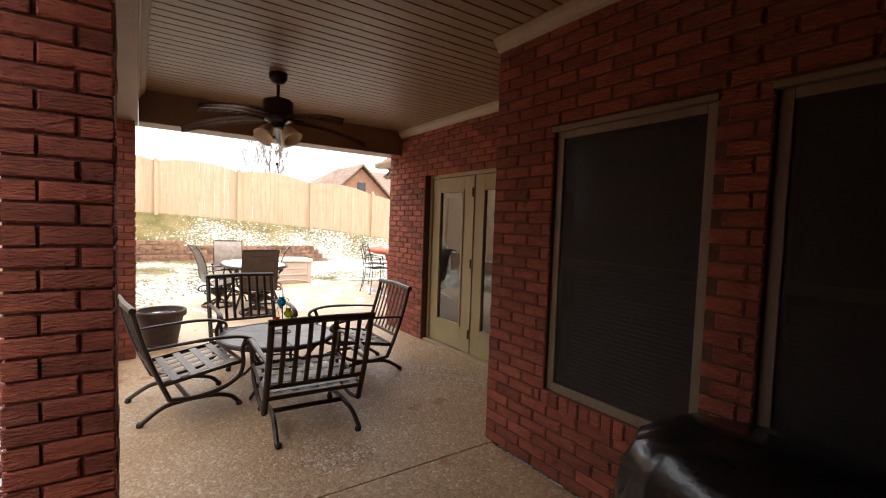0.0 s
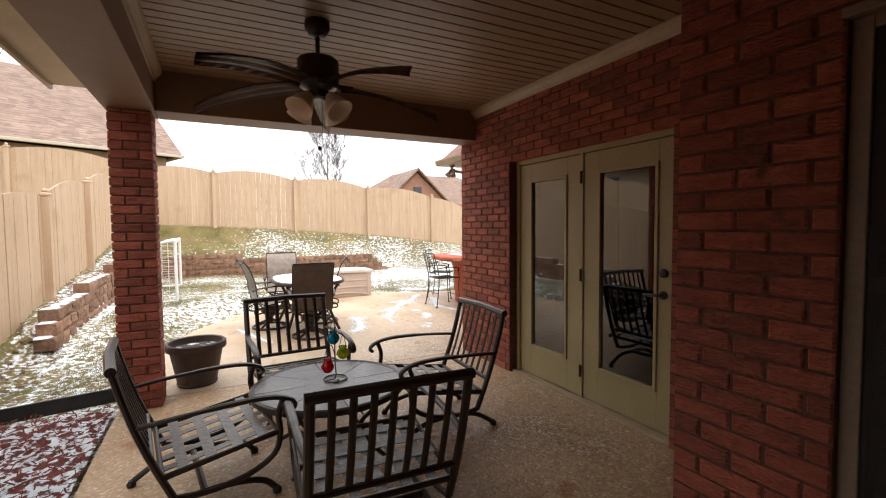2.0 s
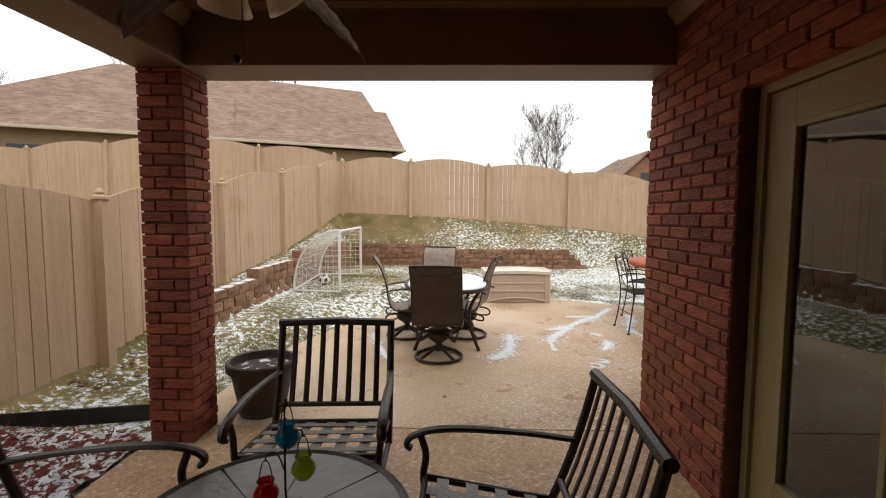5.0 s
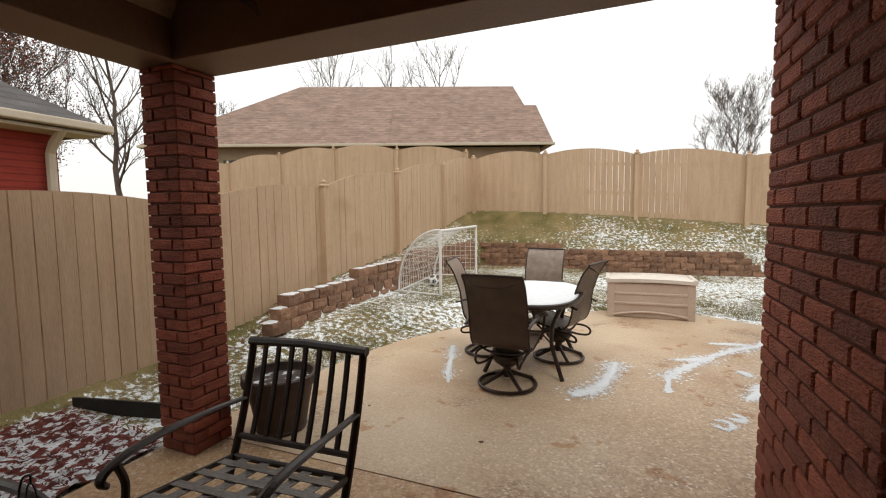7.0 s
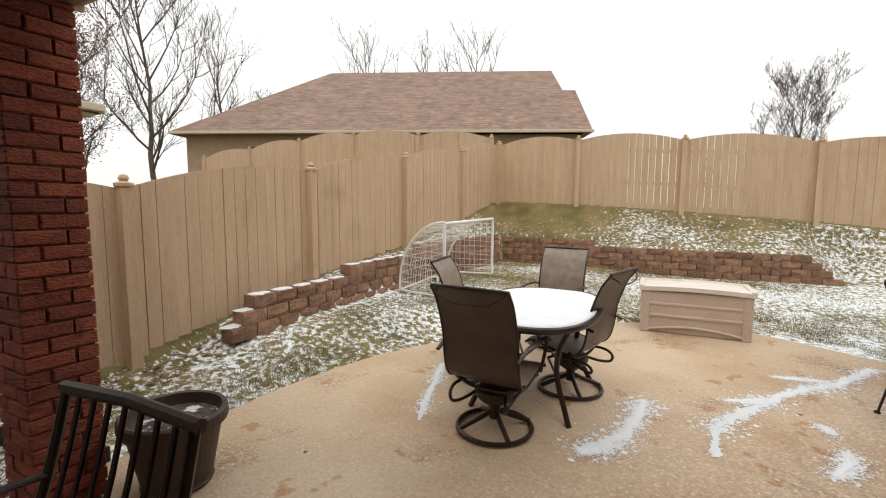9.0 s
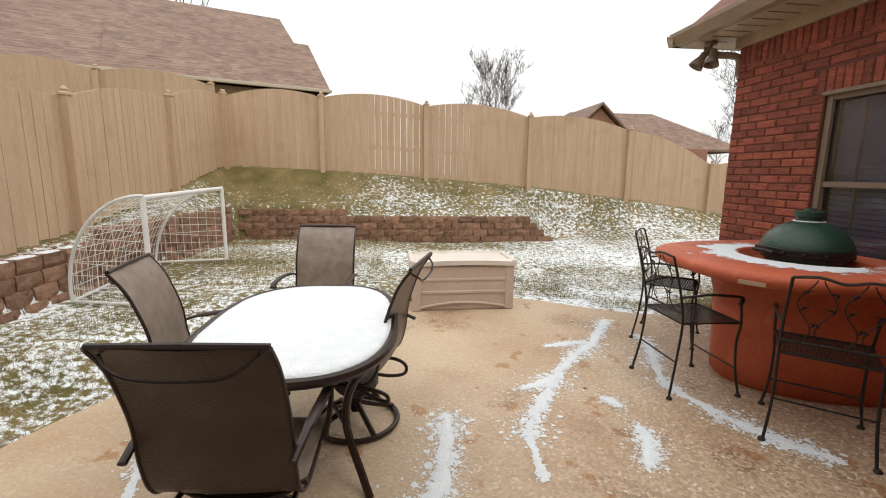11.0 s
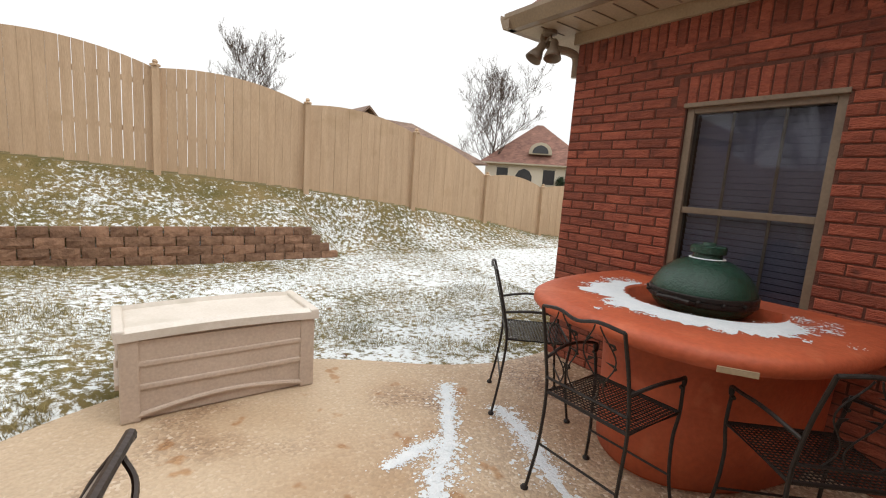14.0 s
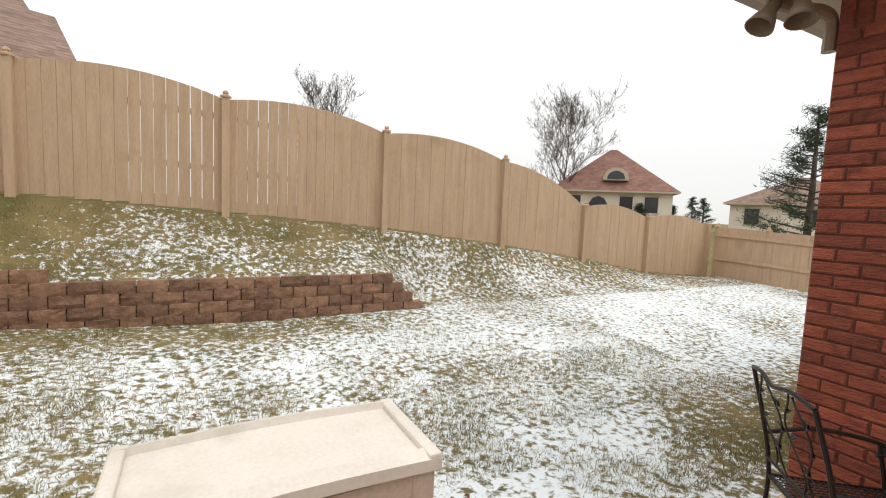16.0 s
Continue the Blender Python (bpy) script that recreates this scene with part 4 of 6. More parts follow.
def candle_holder():
    root = thing("candle_holder", pose(1.147, 3.94, 0.451, 0, 0, 12), "wire stand with red, yellow-green and blue hanging glass votives", "candle holder")
    part("base_ring", tubed([(0.075 * math.cos(a), 0.075 * math.sin(a), 0.006) for a in [2 * math.pi * k / 28 for k in range(28)]], 0.005, 6, closed=True), IRON, root)
    part("stem", tubed(curve_pts([(-0.07, 0, 0.006), (0, 0, 0.012), (0.0, 0.0, 0.1), (0.0, 0, 0.24), (0.0, 0.0, 0.33), (0.006, 0, 0.35)], 5), 0.004, 6), IRON, root)
    for nm, c, x, y, z, lab in (("votive", (0.75, 0.02, 0.015), -0.06, -0.015, 0.10, "red glass votive"), ("votive", (0.55, 0.62, 0.03), 0.06, 0.005, 0.165, "yellow-green glass votive"), ("votive", (0.01, 0.38, 0.55), 0.005, 0.03, 0.27, "blue glass votive")):
        v = part(nm, lathe([(0.008, z - 0.042), (0.025, z - 0.034), (0.041, z - 0.01), (0.042, z + 0.005), (0.03, z + 0.026), (0.022, z + 0.034), (0.03, z + 0.046), (0.027, z + 0.046), (0.019, z + 0.034), (0.038, z), (0.02, z - 0.034)], 18), coloured_glass("glass_" + lab.split()[0], c), root, lab, smooth=True)
        v.location = (x, y, 0)
        part("hanger", tubed(curve_pts([(-0.024, 0, z + 0.04), (-0.012, 0, z + 0.1), (0, 0, z + 0.115), (0.012, 0, z + 0.1), (0.024, 0, z + 0.04)], 4), 0.0022, 5), IRON, v)
        part("hook", tubed(curve_pts([(-x, -y, z + 0.06), (-x * 0.6, -y * 0.6, z + 0.13), (-0.1 * x, 0, z + 0.135), (0, 0, z + 0.112)], 4), 0.003, 5), IRON, v)
    part("tea_light", lathe([(0.018, 0.0), (0.018, 0.014), (0.004, 0.016)], 14), CREAM, root).location = (-0.01, -0.04, 0.0)
    return root


candle_holder()

POT = mat("dark_clay_planter", (0.075, 0.045, 0.032), (0.05, 0.03, 0.022), rough=0.6, scale=8, bump=0.15)
SOIL = mat("soil_with_frost", (0.06, 0.04, 0.03), (0.1, 0.08, 0.07), rough=0.95, scale=20, bump=0.8, spots=(14, 0.55, 0.62, (0.7, 0.74, 0.76)))


def planter():
    root = thing("planter", pose(0.28, 5.78, 0), "empty dark clay flower pot with frosted soil", "flower pot")
    part("pot", lathe([(0.165, 0.0), (0.175, 0.02), (0.168, 0.03), (0.222, 0.31), (0.226, 0.33), (0.252, 0.335), (0.258, 0.35), (0.256, 0.395), (0.245, 0.405), (0.228, 0.40), (0.218, 0.36), (0.21, 0.34)], 36), POT, root, smooth=False)
    part("soil", lathe([(0.2, 0.335), (0.215, 0.342), (0.1, 0.352), (0.01, 0.355)], 24), SOIL, root, "dark soil with frost")
    return root


planter()

# ---- yard table and swivel chairs ----
SLING = mat("taupe_mesh_sling", (0.30, 0.235, 0.19), (0.20, 0.15, 0.118), rough=0.3, scale=14, bump=0.25, bump_scale=160, stretch=(1, 1, 1))

# same mesh as SLING; the shade on its backlit rear is put into this colour
SLING_BACK = mat("backlit_mesh_sling", (0.085, 0.05, 0.035), (0.055, 0.032, 0.023), rough=0.28, scale=9, bump=0.25, bump_scale=160)


def swivel_chair(m, lab):
    """A sling swivel rocker facing +y: one sheet of mesh over slim rails, its back bent in an S with a carrying loop behind the top."""
    root = thing("swivel_chair", m, lab, "chair", "swivel chairs round the yard table")
    w = 0.25
    prof = curve_pts2([(0.27, 0.40), (0.22, 0.425), (0.0, 0.385), (-0.13, 0.375), (-0.20, 0.43), (-0.235, 0.55), (-0.25, 0.68), (-0.285, 0.80), (-0.335, 0.92), (-0.40, 1.01)], 4)
    for nm, sl in (("seat_sling", prof[:17]), ("back_sling", prof[16:])):
        bm = bmesh.new()
        L = []
        for off in (0, -0.006):
            G = []
            for i, (y, z) in enumerate(sl):
                a, b = sl[max(0, i - 1)], sl[min(len(sl) - 1, i + 1)]
                d = Vector((b[0] - a[0], b[1] - a[1])).normalized()
                nx, nz = -d.y, d.x
                row = []
                for k in range(9):
                    u = k / 4 - 1
                    sag = 0.014 * (1 - u * u) + off + (0.008 * u * u if abs(u) == 1 else 0.0)
                    row.append(bm.verts.new((u * w, y + nx * sag, z + nz * sag)))
                G.append(row)
            L.append(G)
        for q, G in enumerate(L):
            for i in range(len(sl) - 1):
                for j in range(8):
                    f = (G[i][j], G[i][j + 1], G[i + 1][j + 1], G[i + 1][j])
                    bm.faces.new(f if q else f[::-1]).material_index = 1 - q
        part(nm, bm, SLING, root, "taupe mesh sling, shade painted on its back", smooth=True).data.materials.append(SLING_BACK)
    for s in (-1, 1):
        part("side_rail", tubed([(s * w, y - 0.003, z - 0.004) for y, z in prof], 0.0085, 8), BRONZE, root)
        part("arm", tubed(curve_pts([(s * (w + 0.012), -0.30, 0.585), (s * (w + 0.025), -0.18, 0.62), (s * (w + 0.035), 0.0, 0.635), (s * (w + 0.035), 0.16, 0.625), (s * (w + 0.035), 0.22, 0.60)], 5), [0.016] * 6 + [0.022] * 15, 8, flat=0.6), BRONZE, root)
        part("arm_post", tubed(curve_pts([(s * (w + 0.033), 0.17, 0.615), (s * (w + 0.03), 0.16, 0.53), (s * (w + 0.012), 0.13, 0.40)], 4), 0.012, 8), BRONZE, root)
        part("spring_loop", tubed(curve_pts([(s * 0.12, 0.10, 0.30), (s * 0.19, 0.02, 0.315), (s * 0.21, -0.16, 0.33), (s * 0.20, -0.25, 0.30), (s * 0.18, -0.25, 0.25), (s * 0.14, -0.16, 0.245), (s * 0.09, -0.02, 0.28)], 4), 0.011, 8), BRONZE, root)
    part("top_bar", tubed([(-w, -0.40, 1.01), (0, -0.404, 1.014), (w, -0.40, 1.01)], 0.0105, 8), BRONZE, root)
    part("carry_loop", tubed(curve_pts([(-w + 0.03, -0.395, 0.985), (-w + 0.07, -0.425, 0.955), (-0.1, -0.43, 0.925), (0.1, -0.43, 0.925), (w - 0.07, -0.425, 0.955), (w - 0.03, -0.395, 0.985)], 5), 0.006, 6), BRONZE, root, "thin carrying loop")
    part("front_bar", tubed([(-w, 0.27, 0.396), (w, 0.27, 0.396)], 0.011, 8), BRONZE, root)
    for y in (0.12, -0.11):
        part("seat_brace", tubed(curve_pts([(-w, y, 0.385), (-0.12, y, 0.315), (0.12, y, 0.315), (w, y, 0.385)], 4), 0.011, 8), BRONZE, root)
    part("swivel_plate", lathe([(0.05, 0.17), (0.11, 0.215), (0.135, 0.25), (0.135, 0.285), (0.10, 0.31), (0.04, 0.315)], 18), BRONZE, root)
    part("pedestal", lathe([(0.035, 0.08), (0.035, 0.18)], 12), BRONZE, root)
    part("base_ring", tubed([(0.245 * math.cos(a), 0.245 * math.sin(a), 0.022) for a in [2 * math.pi * k / 40 for k in range(40)]], 0.016, 8, closed=True), BRONZE, root)
    for k in range(4):
        a = math.pi / 2 * k + math.pi / 4
        part("base_spoke", tubed(curve_pts([(0.02 * math.cos(a), 0.02 * math.sin(a), 0.13), (0.1 * math.cos(a), 0.1 * math.sin(a), 0.09), (0.245 * math.cos(a), 0.245 * math.sin(a), 0.03)], 4), 0.017, 8), BRONZE, root)
    return root


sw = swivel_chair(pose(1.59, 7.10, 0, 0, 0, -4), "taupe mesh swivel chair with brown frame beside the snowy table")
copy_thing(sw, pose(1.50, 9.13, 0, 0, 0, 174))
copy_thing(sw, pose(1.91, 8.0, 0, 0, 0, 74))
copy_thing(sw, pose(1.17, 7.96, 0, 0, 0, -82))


def superellipse(a, b, e, n=64):
    out = []
    for k in range(n):
        t = 2 * math.pi * k / n
        c, s = math.cos(t), math.sin(t)
        out.append((a * abs(c) ** e * (1 if c > 0 else -1), b * abs(s) ** e * (1 if s > 0 else -1)))
    return out


def yard_table():
    root = thing("dining_table", pose(1.67, 7.80, 0), "oval patio dining table with dark rim, its top under snow", "table")
    o = superellipse(0.475, 0.72, 0.72)
    part("rim", tubed([(x, y, 0.70) for x, y in o], 0.024, 8, closed=True), BRONZE, root)
    part("tabletop", prism([(x * 0.985, y * 0.985) for x, y in o], 0.694, 0.712), BRONZE, root)
    for sx in (-1, 1):
        for sy in (-1, 1):
            part("leg", tubed(curve_pts([(sx * 0.36, sy * 0.52, 0.69), (sx * 0.27, sy * 0.40, 0.5), (sx * 0.25, sy * 0.36, 0.3), (sx * 0.32, sy * 0.42, 0.1), (sx * 0.36, sy * 0.46, 0.0)], 4), 0.02, 8), BRONZE, root)
        part("stretcher", tubed([(sx * 0.25, -0.36, 0.3), (sx * 0.1, 0, 0.3), (sx * 0.25, 0.36, 0.3)], 0.011, 6), BRONZE, root)
    bm = bmesh.new()
    rings = []
    for s, z in ((0.965, 0.7125), (0.955, 0.722), (0.9, 0.728), (0.6, 0.731), (0.3, 0.732), (0.02, 0.733)):
        rings.append([bm.verts.new((x * s * (1 + 0.008 * noise.noise((x * 9, y * 9, s))), y * s, z + 0.003 * noise.noise((x * s * 6, y * s * 6, 1)))) for x, y in o])
    for A, B in zip(rings, rings[1:]):
        for k in range(len(A)):
            bm.faces.new((A[k], A[(k + 1) % len(A)], B[(k + 1) % len(A)], B[k]))
    bm.faces.new(rings[-1])
    sn = finish("snow_sheet", bm, SNOW, smooth=True)
    sn.matrix_basis = pose(1.67, 7.80, 0)
    tagged(sn, "even sheet of white snow on the oval table", "snow")
    return root


yard_table()

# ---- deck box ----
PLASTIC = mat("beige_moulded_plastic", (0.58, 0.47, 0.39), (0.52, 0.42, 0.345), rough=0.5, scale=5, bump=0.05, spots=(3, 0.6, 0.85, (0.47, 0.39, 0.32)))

# paler lid tone: a trace of snow and wet reflection put into the colour
PLASTIC_PALE = mat("pale_beige_plastic", (0.74, 0.68, 0.61), (0.66, 0.60, 0.53), rough=0.4, scale=4, bump=0.04, spots=(2.5, 0.55, 0.75, (0.55, 0.50, 0.42)))


def deck_box():
    root = thing("deck_box", pose(2.87, 10.44, 0, 0, 0, 1.5), "beige moulded plastic deck storage box with closed lid", "deck box")
    w, d, h = 0.565, 0.27, 0.50
    bm = bmesh.new()
    lo = [(-w + 0.02, -d + 0.015, 0), (w - 0.02, -d + 0.015, 0), (w - 0.02, d - 0.015, 0), (-w + 0.02, d - 0.015, 0)]
    hi = [(-w, -d, h), (w, -d, h), (w, d, h), (-w, d, h)]
    A, B = [bm.verts.new(p) for p in lo], [bm.verts.new(p) for p in hi]
    for k in range(4):
        bm.faces.new((A[k], A[(k + 1) % 4], B[(k + 1) % 4], B[k]))
    bm.faces.new(A[::-1])
    bm.faces.new(B)
    bmesh.ops.bevel(bm, geom=list(bm.edges), offset=0.012, segments=2, affect="EDGES")
    part("body", bm, PLASTIC, root)
    # raised ribs and posts on the front and ends
    for z in (0.19, 0.33):
        part("rib", boxed(-w + 0.07, w - 0.07, -d - 0.004, -d + 0.02, z, z + 0.035, bevel=0.008), PLASTIC, root)
    for s in (-1, 1):
        part("corner_post", boxed(s * (w - 0.05) - 0.05, s * (w - 0.05) + 0.05, -d - 0.010, -d + 0.03, 0.0, h, bevel=0.012), PLASTIC, root)
        part("end_rib", boxed(s * w - 0.012, s * w + 0.006, -d + 0.05, d - 0.05, 0.33, 0.37, bevel=0.006), PLASTIC, root)
        part("end_rib", boxed(s * w - 0.02, s * w + 0.004, -d + 0.05, d - 0.05, 0.19, 0.225, bevel=0.006), PLASTIC, root)
    part("bottom_arch", tubed([(-w + 0.08 + (2 * w - 0.16) * i / 12, -d + 0.004, 0.035 + 0.055 * math.sin(math.pi * i / 12)) for i in range(13)], 0.016, 8), PLASTIC, root)
    lid = bmesh.new()
    rows = []
    for i in range(13):
        t = i / 12
        x = -w - 0.02 + (2 * w + 0.04) * t
        c = 0.018 * math.sin(math.pi * t)
        rows.append([lid.verts.new((x, y, z + c)) for y, z in ((-d - 0.025, h - 0.005), (-d - 0.025, h + 0.045), (-d + 0.045, h + 0.060), (-d + 0.06, h + 0.036), (d - 0.045, h + 0.038), (d - 0.03, h + 0.066), (d + 0.02, h + 0.05), (d + 0.02, h - 0.005))])
    for A, B in zip(rows, rows[1:]):
        for k in range(8):
            lid.faces.new((A[k], A[(k + 1) % 8], B[(k + 1) % 8], B[k]))
    lid.faces.new(rows[0])
    lid.faces.new(rows[-1][::-1])
    bmesh.ops.recalc_face_normals(lid, faces=lid.faces)
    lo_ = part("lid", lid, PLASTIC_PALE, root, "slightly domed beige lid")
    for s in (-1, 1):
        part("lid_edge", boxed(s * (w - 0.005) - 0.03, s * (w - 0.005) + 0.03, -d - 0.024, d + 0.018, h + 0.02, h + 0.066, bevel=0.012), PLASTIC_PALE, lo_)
    return root


deck_box()

# ---- toy goal with net ----
WHITE = mat("white_pvc", (0.78, 0.78, 0.76), (0.7, 0.7, 0.68), rough=0.4, scale=6)
NET = mat("white_net_cord", (0.75, 0.74, 0.70), (0.66, 0.65, 0.6), rough=0.8, scale=20)


def goal():
    gz = 0.25
    A, B = Vector((-0.12, 9.75, 0.24)), Vector((-0.17, 11.72, 0.30))
    root = thing("toy_goal", pose(0, 0, 0), "white plastic toy football goal with net on the lawn", "goal")
    top = 1.26
    part("goal_post", tubed([A, (A.x, A.y, top - 0.02)], 0.024, 10), WHITE, root)
    part("goal_post", tubed([B, (B.x, B.y, top)], 0.024, 10), WHITE, root)
    part("crossbar", tubed([(A.x, A.y, top - 0.02), (B.x, B.y, top)], 0.024, 10), WHITE, root)
    prof = lambda f: (0.82 * math.sin(math.pi / 2 * f), 1 - math.cos(math.pi / 2 * f))
    hoops = []
    for P, nm in ((A, "a"), (B, "b")):
        pts = []
        for i in range(13):
            f = i / 12
            dx, dz = prof(f)
            pts.append((P.x - dx, P.y + 0.18 * f * (1 if P is A else -1), P.z + (top - P.z) * (1 - dz)))
        hoops.append([Vector(p) for p in pts])
        part("side_hoop", tubed(pts, 0.016, 8), WHITE, root)
        part("ground_bar", tubed([P, pts[-1]], 0.014, 8), WHITE, root)
    part("ground_bar", tubed([hoops[0][-1], hoops[1][-1]], 0.014, 8), WHITE, root)
    net = bmesh.new()
    nx = 20
    for i in range(13):
        tube(net, [hoops[0][i].lerp(hoops[1][i], k / 10) - Vector((0, 0, 0.04 * math.sin(math.pi * k / 10) * (1 - i / 12))) for k in range(11)], 0.0035, 4)
    for k in range(1, nx):
        f = k / nx
        tube(net, [hoops[0][i].lerp(hoops[1][i], f) - Vector((0, 0, 0.04 * math.sin(math.pi * f) * (1 - i / 12))) for i in range(13)], 0.0035, 4)
    for P, hp in ((A, hoops[0]), (B, hoops[1])):
        for i in range(1, 12):
            tube(net, [hp[i], (hp[i].x, hp[i].y, P.z)], 0.003, 4)
            zz = P.z + (top - P.z) * i / 12
            j = min(range(13), key=lambda q: abs(hp[q].z - zz))
            tube(net, [(P.x, P.y, zz), hp[j]], 0.003, 4)
    n = part("net", net, NET, root, "white cord net")
    n["kind"] = "stuff"
    return root


goal()


def ball():
    bm = bmesh.new()
    bmesh.ops.create_icosphere(bm, subdivisions=3, radius=0.105)
    dark = mat("ball_black", (0.05, 0.05, 0.05), rough=0.5)
    seeds = [Vector(v).normalized() for v in ((0, 1, 1.618), (0, 1, -1.618), (0, -1, 1.618), (0, -1, -1.618), (1, 1.618, 0), (1, -1.618, 0), (-1, 1.618, 0), (-1, -1.618, 0), (1.618, 0, 1), (-1.618, 0, 1), (1.618, 0, -1), (-1.618, 0, -1))]
    for f in bm.faces:
        c = f.calc_center_median().normalized()
        f.material_index = 1 if max(c.dot(s) for s in seeds) > 0.93 else 0
    ob = finish("football", bm, WHITE, smooth=True)
    ob.data.materials.append(dark)
    ob.location = (-0.62, 10.62, ground_z(-0.62, 10.62) + 0.105)
    tagged(ob, "white and black football on the lawn", "ball")


ball()

# ---- bar counter, kamado grill and bar chairs ----
STUCCO = mat("orange_red_stucco", (0.54, 0.115, 0.046), (0.43, 0.082, 0.032), rough=0.6, scale=3.5, bump=0.16, bump_scale=36, spots=(5, 0.6, 0.8, (0.60, 0.17, 0.08)))


def d_outline(a, b, n=48, x=WING_X, y=8.40, e=1.0):
    """A half-round plan against the wall; e below 1 squares its shoulders."""
    out = []
    for k in range(n + 1):
        q, c = max(0.0, math.sin(math.pi * k / n)), math.cos(math.pi * k / n)
        out.append((x - a * q ** e, y - b * abs(c) ** e * (1 if c > 0 else -1)))
    return out


def bar_counter():
    root = thing("bar_counter", pose(0, 0, 0), "orange-red stucco half-round bar counter against the brick wall", "bar counter")
    bm = bmesh.new()
    prof = [(0.98, 0.53, 0.0), (0.98, 0.53, 0.025), (1.02, 0.56, 0.032), (1.03, 0.57, 0.3), (1.05, 0.58, 0.62), (1.09, 0.62, 0.76), (1.14, 0.68, 0.82)]
    rings = [[bm.verts.new((x, y, z)) for x, y in d_outline(a, b)] for a, b, z in prof]
    for A, B in zip(rings, rings[1:]):
        for k in range(len(A) - 1):
            bm.faces.new((A[k], A[k + 1], B[k + 1], B[k]))
    bmesh.ops.recalc_face_normals(bm, faces=bm.faces)
    part("base", bm, STUCCO, root, smooth=True)
    bm = bmesh.new()
    hole = 0.40
    cx, cy = 5.11, 8.39
    prof = [(1.10, 0.64, 0.82), (1.33, 0.78, 0.822), (1.385, 0.83, 0.835), (1.41, 0.85, 0.865), (1.405, 0.845, 0.90), (1.375, 0.82, 0.918), (1.30, 0.76, 0.922)]
    rings = [[bm.verts.new((x, y, z)) for x, y in d_outline(a, b, e=0.66)] for a, b, z in prof]
    n = len(rings[0])
    inner = []
    for r, z in ((hole + 0.02, 0.922), (hole, 0.915), (hole, 0.86), (0.0, 0.86)):
        ring = []
        for k in range(n):
            x, y = d_outline(1.3, 0.76, e=0.66)[k]
            d = Vector((x - cx, y - cy))
            t = d.normalized() * r
            ring.append(bm.verts.new((min(WING_X, cx + t.x), cy + t.y, z)))
        inner.append(ring)
    allr = rings + inner
    for A, B in zip(allr, allr[1:]):
        for k in range(n - 1):
            bm.faces.new((A[k], A[k + 1], B[k + 1], B[k]))
    bmesh.ops.recalc_face_normals(bm, faces=bm.faces)
    part("countertop", bm, STUCCO, root, "rounded orange-red countertop with a well", smooth=True)
    bmw = boxed(cx + 0.2, WING_X, 7.64, 9.16, 0.80, 0.919)
    part("countertop_rear", bmw, STUCCO, root)
    # pale worn patch on the lip
    part("lip_label", boxed(-0.07, 0.07, -0.003, 0.003, -0.012, 0.012), CREAM, root, "pale blank strip on the lip").matrix_basis = pose(4.252, 7.85, 0.866, 0, 0, 124)
    return root


bar_counter()


def snow_blob(name, pts, width, z, label, seed=1, thick=0.006, wob=0.45):
    """An irregular strip of thin snow along a line."""
    c = [Vector(p) for p in curve_pts([(x, y, 0) for x, y in pts], 8)]
    rng = random.Random(seed)
    bm = bmesh.new()
    rows = []
    for i, p in enumerate(c):
        a, b = c[max(0, i - 1)], c[min(len(c) - 1, i + 1)]
        d = (b - a).normalized()
        s = Vector((-d.y, d.x, 0))
        f = i / (len(c) - 1)
        taper = min(1.0, 6 * f, 6 * (1 - f)) ** 0.6
        wl_ = width * taper * (1 + wob * noise.noise((p.x * 9 + seed, p.y * 9, 0)) + wob * 0.7 * noise.noise((p.x * 27, p.y * 27, seed)))
        wr_ = width * taper * (1 + wob * noise.noise((p.x * 9, p.y * 9, 5 + seed)) + wob * 0.7 * noise.noise((p.x * 27, p.y * 27, 9 + seed)))
        rows.append([bm.verts.new((q.x, q.y, z + h)) for q, h in ((p - s * wl_, 0.0005), (p - s * wl_ * 0.8, thick), (p, thick), (p + s * wr_ * 0.8, thick), (p + s * wr_, 0.0005))])
    for A, B in zip(rows, rows[1:]):
        for k in range(4):
            bm.faces.new((A[k], A[k + 1], B[k + 1], B[k]))
    bmesh.ops.recalc_face_normals(bm, faces=bm.faces)
    ob = finish(name, bm, SNOW, smooth=True)
    return tagged(ob, label, "snow")


def counter_snow():
    bm = bmesh.new()
    n = 72
    cx, cy = 5.11, 8.39
    A, B = [], []
    for k in range(n + 1):
        f = k / n
        a = math.pi * (0.45 + 1.05 * f)
        tp = min(1, 8 * f, 8 * (1 - f))
        r0 = 0.425
        w_ = max(0.03, 0.15 + 0.13 * noise.noise((f * 12, 0, 0)) + 0.10 * noise.noise((f * 47, 1, 0))) * tp + 0.01
        lim = 0.0
        x0, y0 = cx + r0 * math.cos(a), cy + r0 * math.sin(a)
        x1, y1 = cx + (r0 + w_ * 1.25) * math.cos(a), cy + (r0 + w_ * 1.25) * math.sin(a)
        A.append((bm.verts.new((x0, y0, 0.925)), bm.verts.new(((x0 * 0.6 + x1 * 0.4), (y0 * 0.6 + y1 * 0.4), 0.931)), bm.verts.new((x1, y1, 0.924))))
    for P, Q in zip(A, A[1:]):
        bm.faces.new((P[0], P[1], Q[1], Q[0]))
        bm.faces.new((P[1], P[2], Q[2], Q[1]))
    bmesh.ops.recalc_face_normals(bm, faces=bm.faces)
    tagged(finish("snow_patch", bm, SNOW, smooth=True), "thin ragged snow round the well of the bar counter", "snow")


counter_snow()

EGG = mat("green_glazed_ceramic", (0.018, 0.062, 0.040), (0.012, 0.045, 0.03), rough=0.22, scale=40, bump=0.35, bump_scale=90)


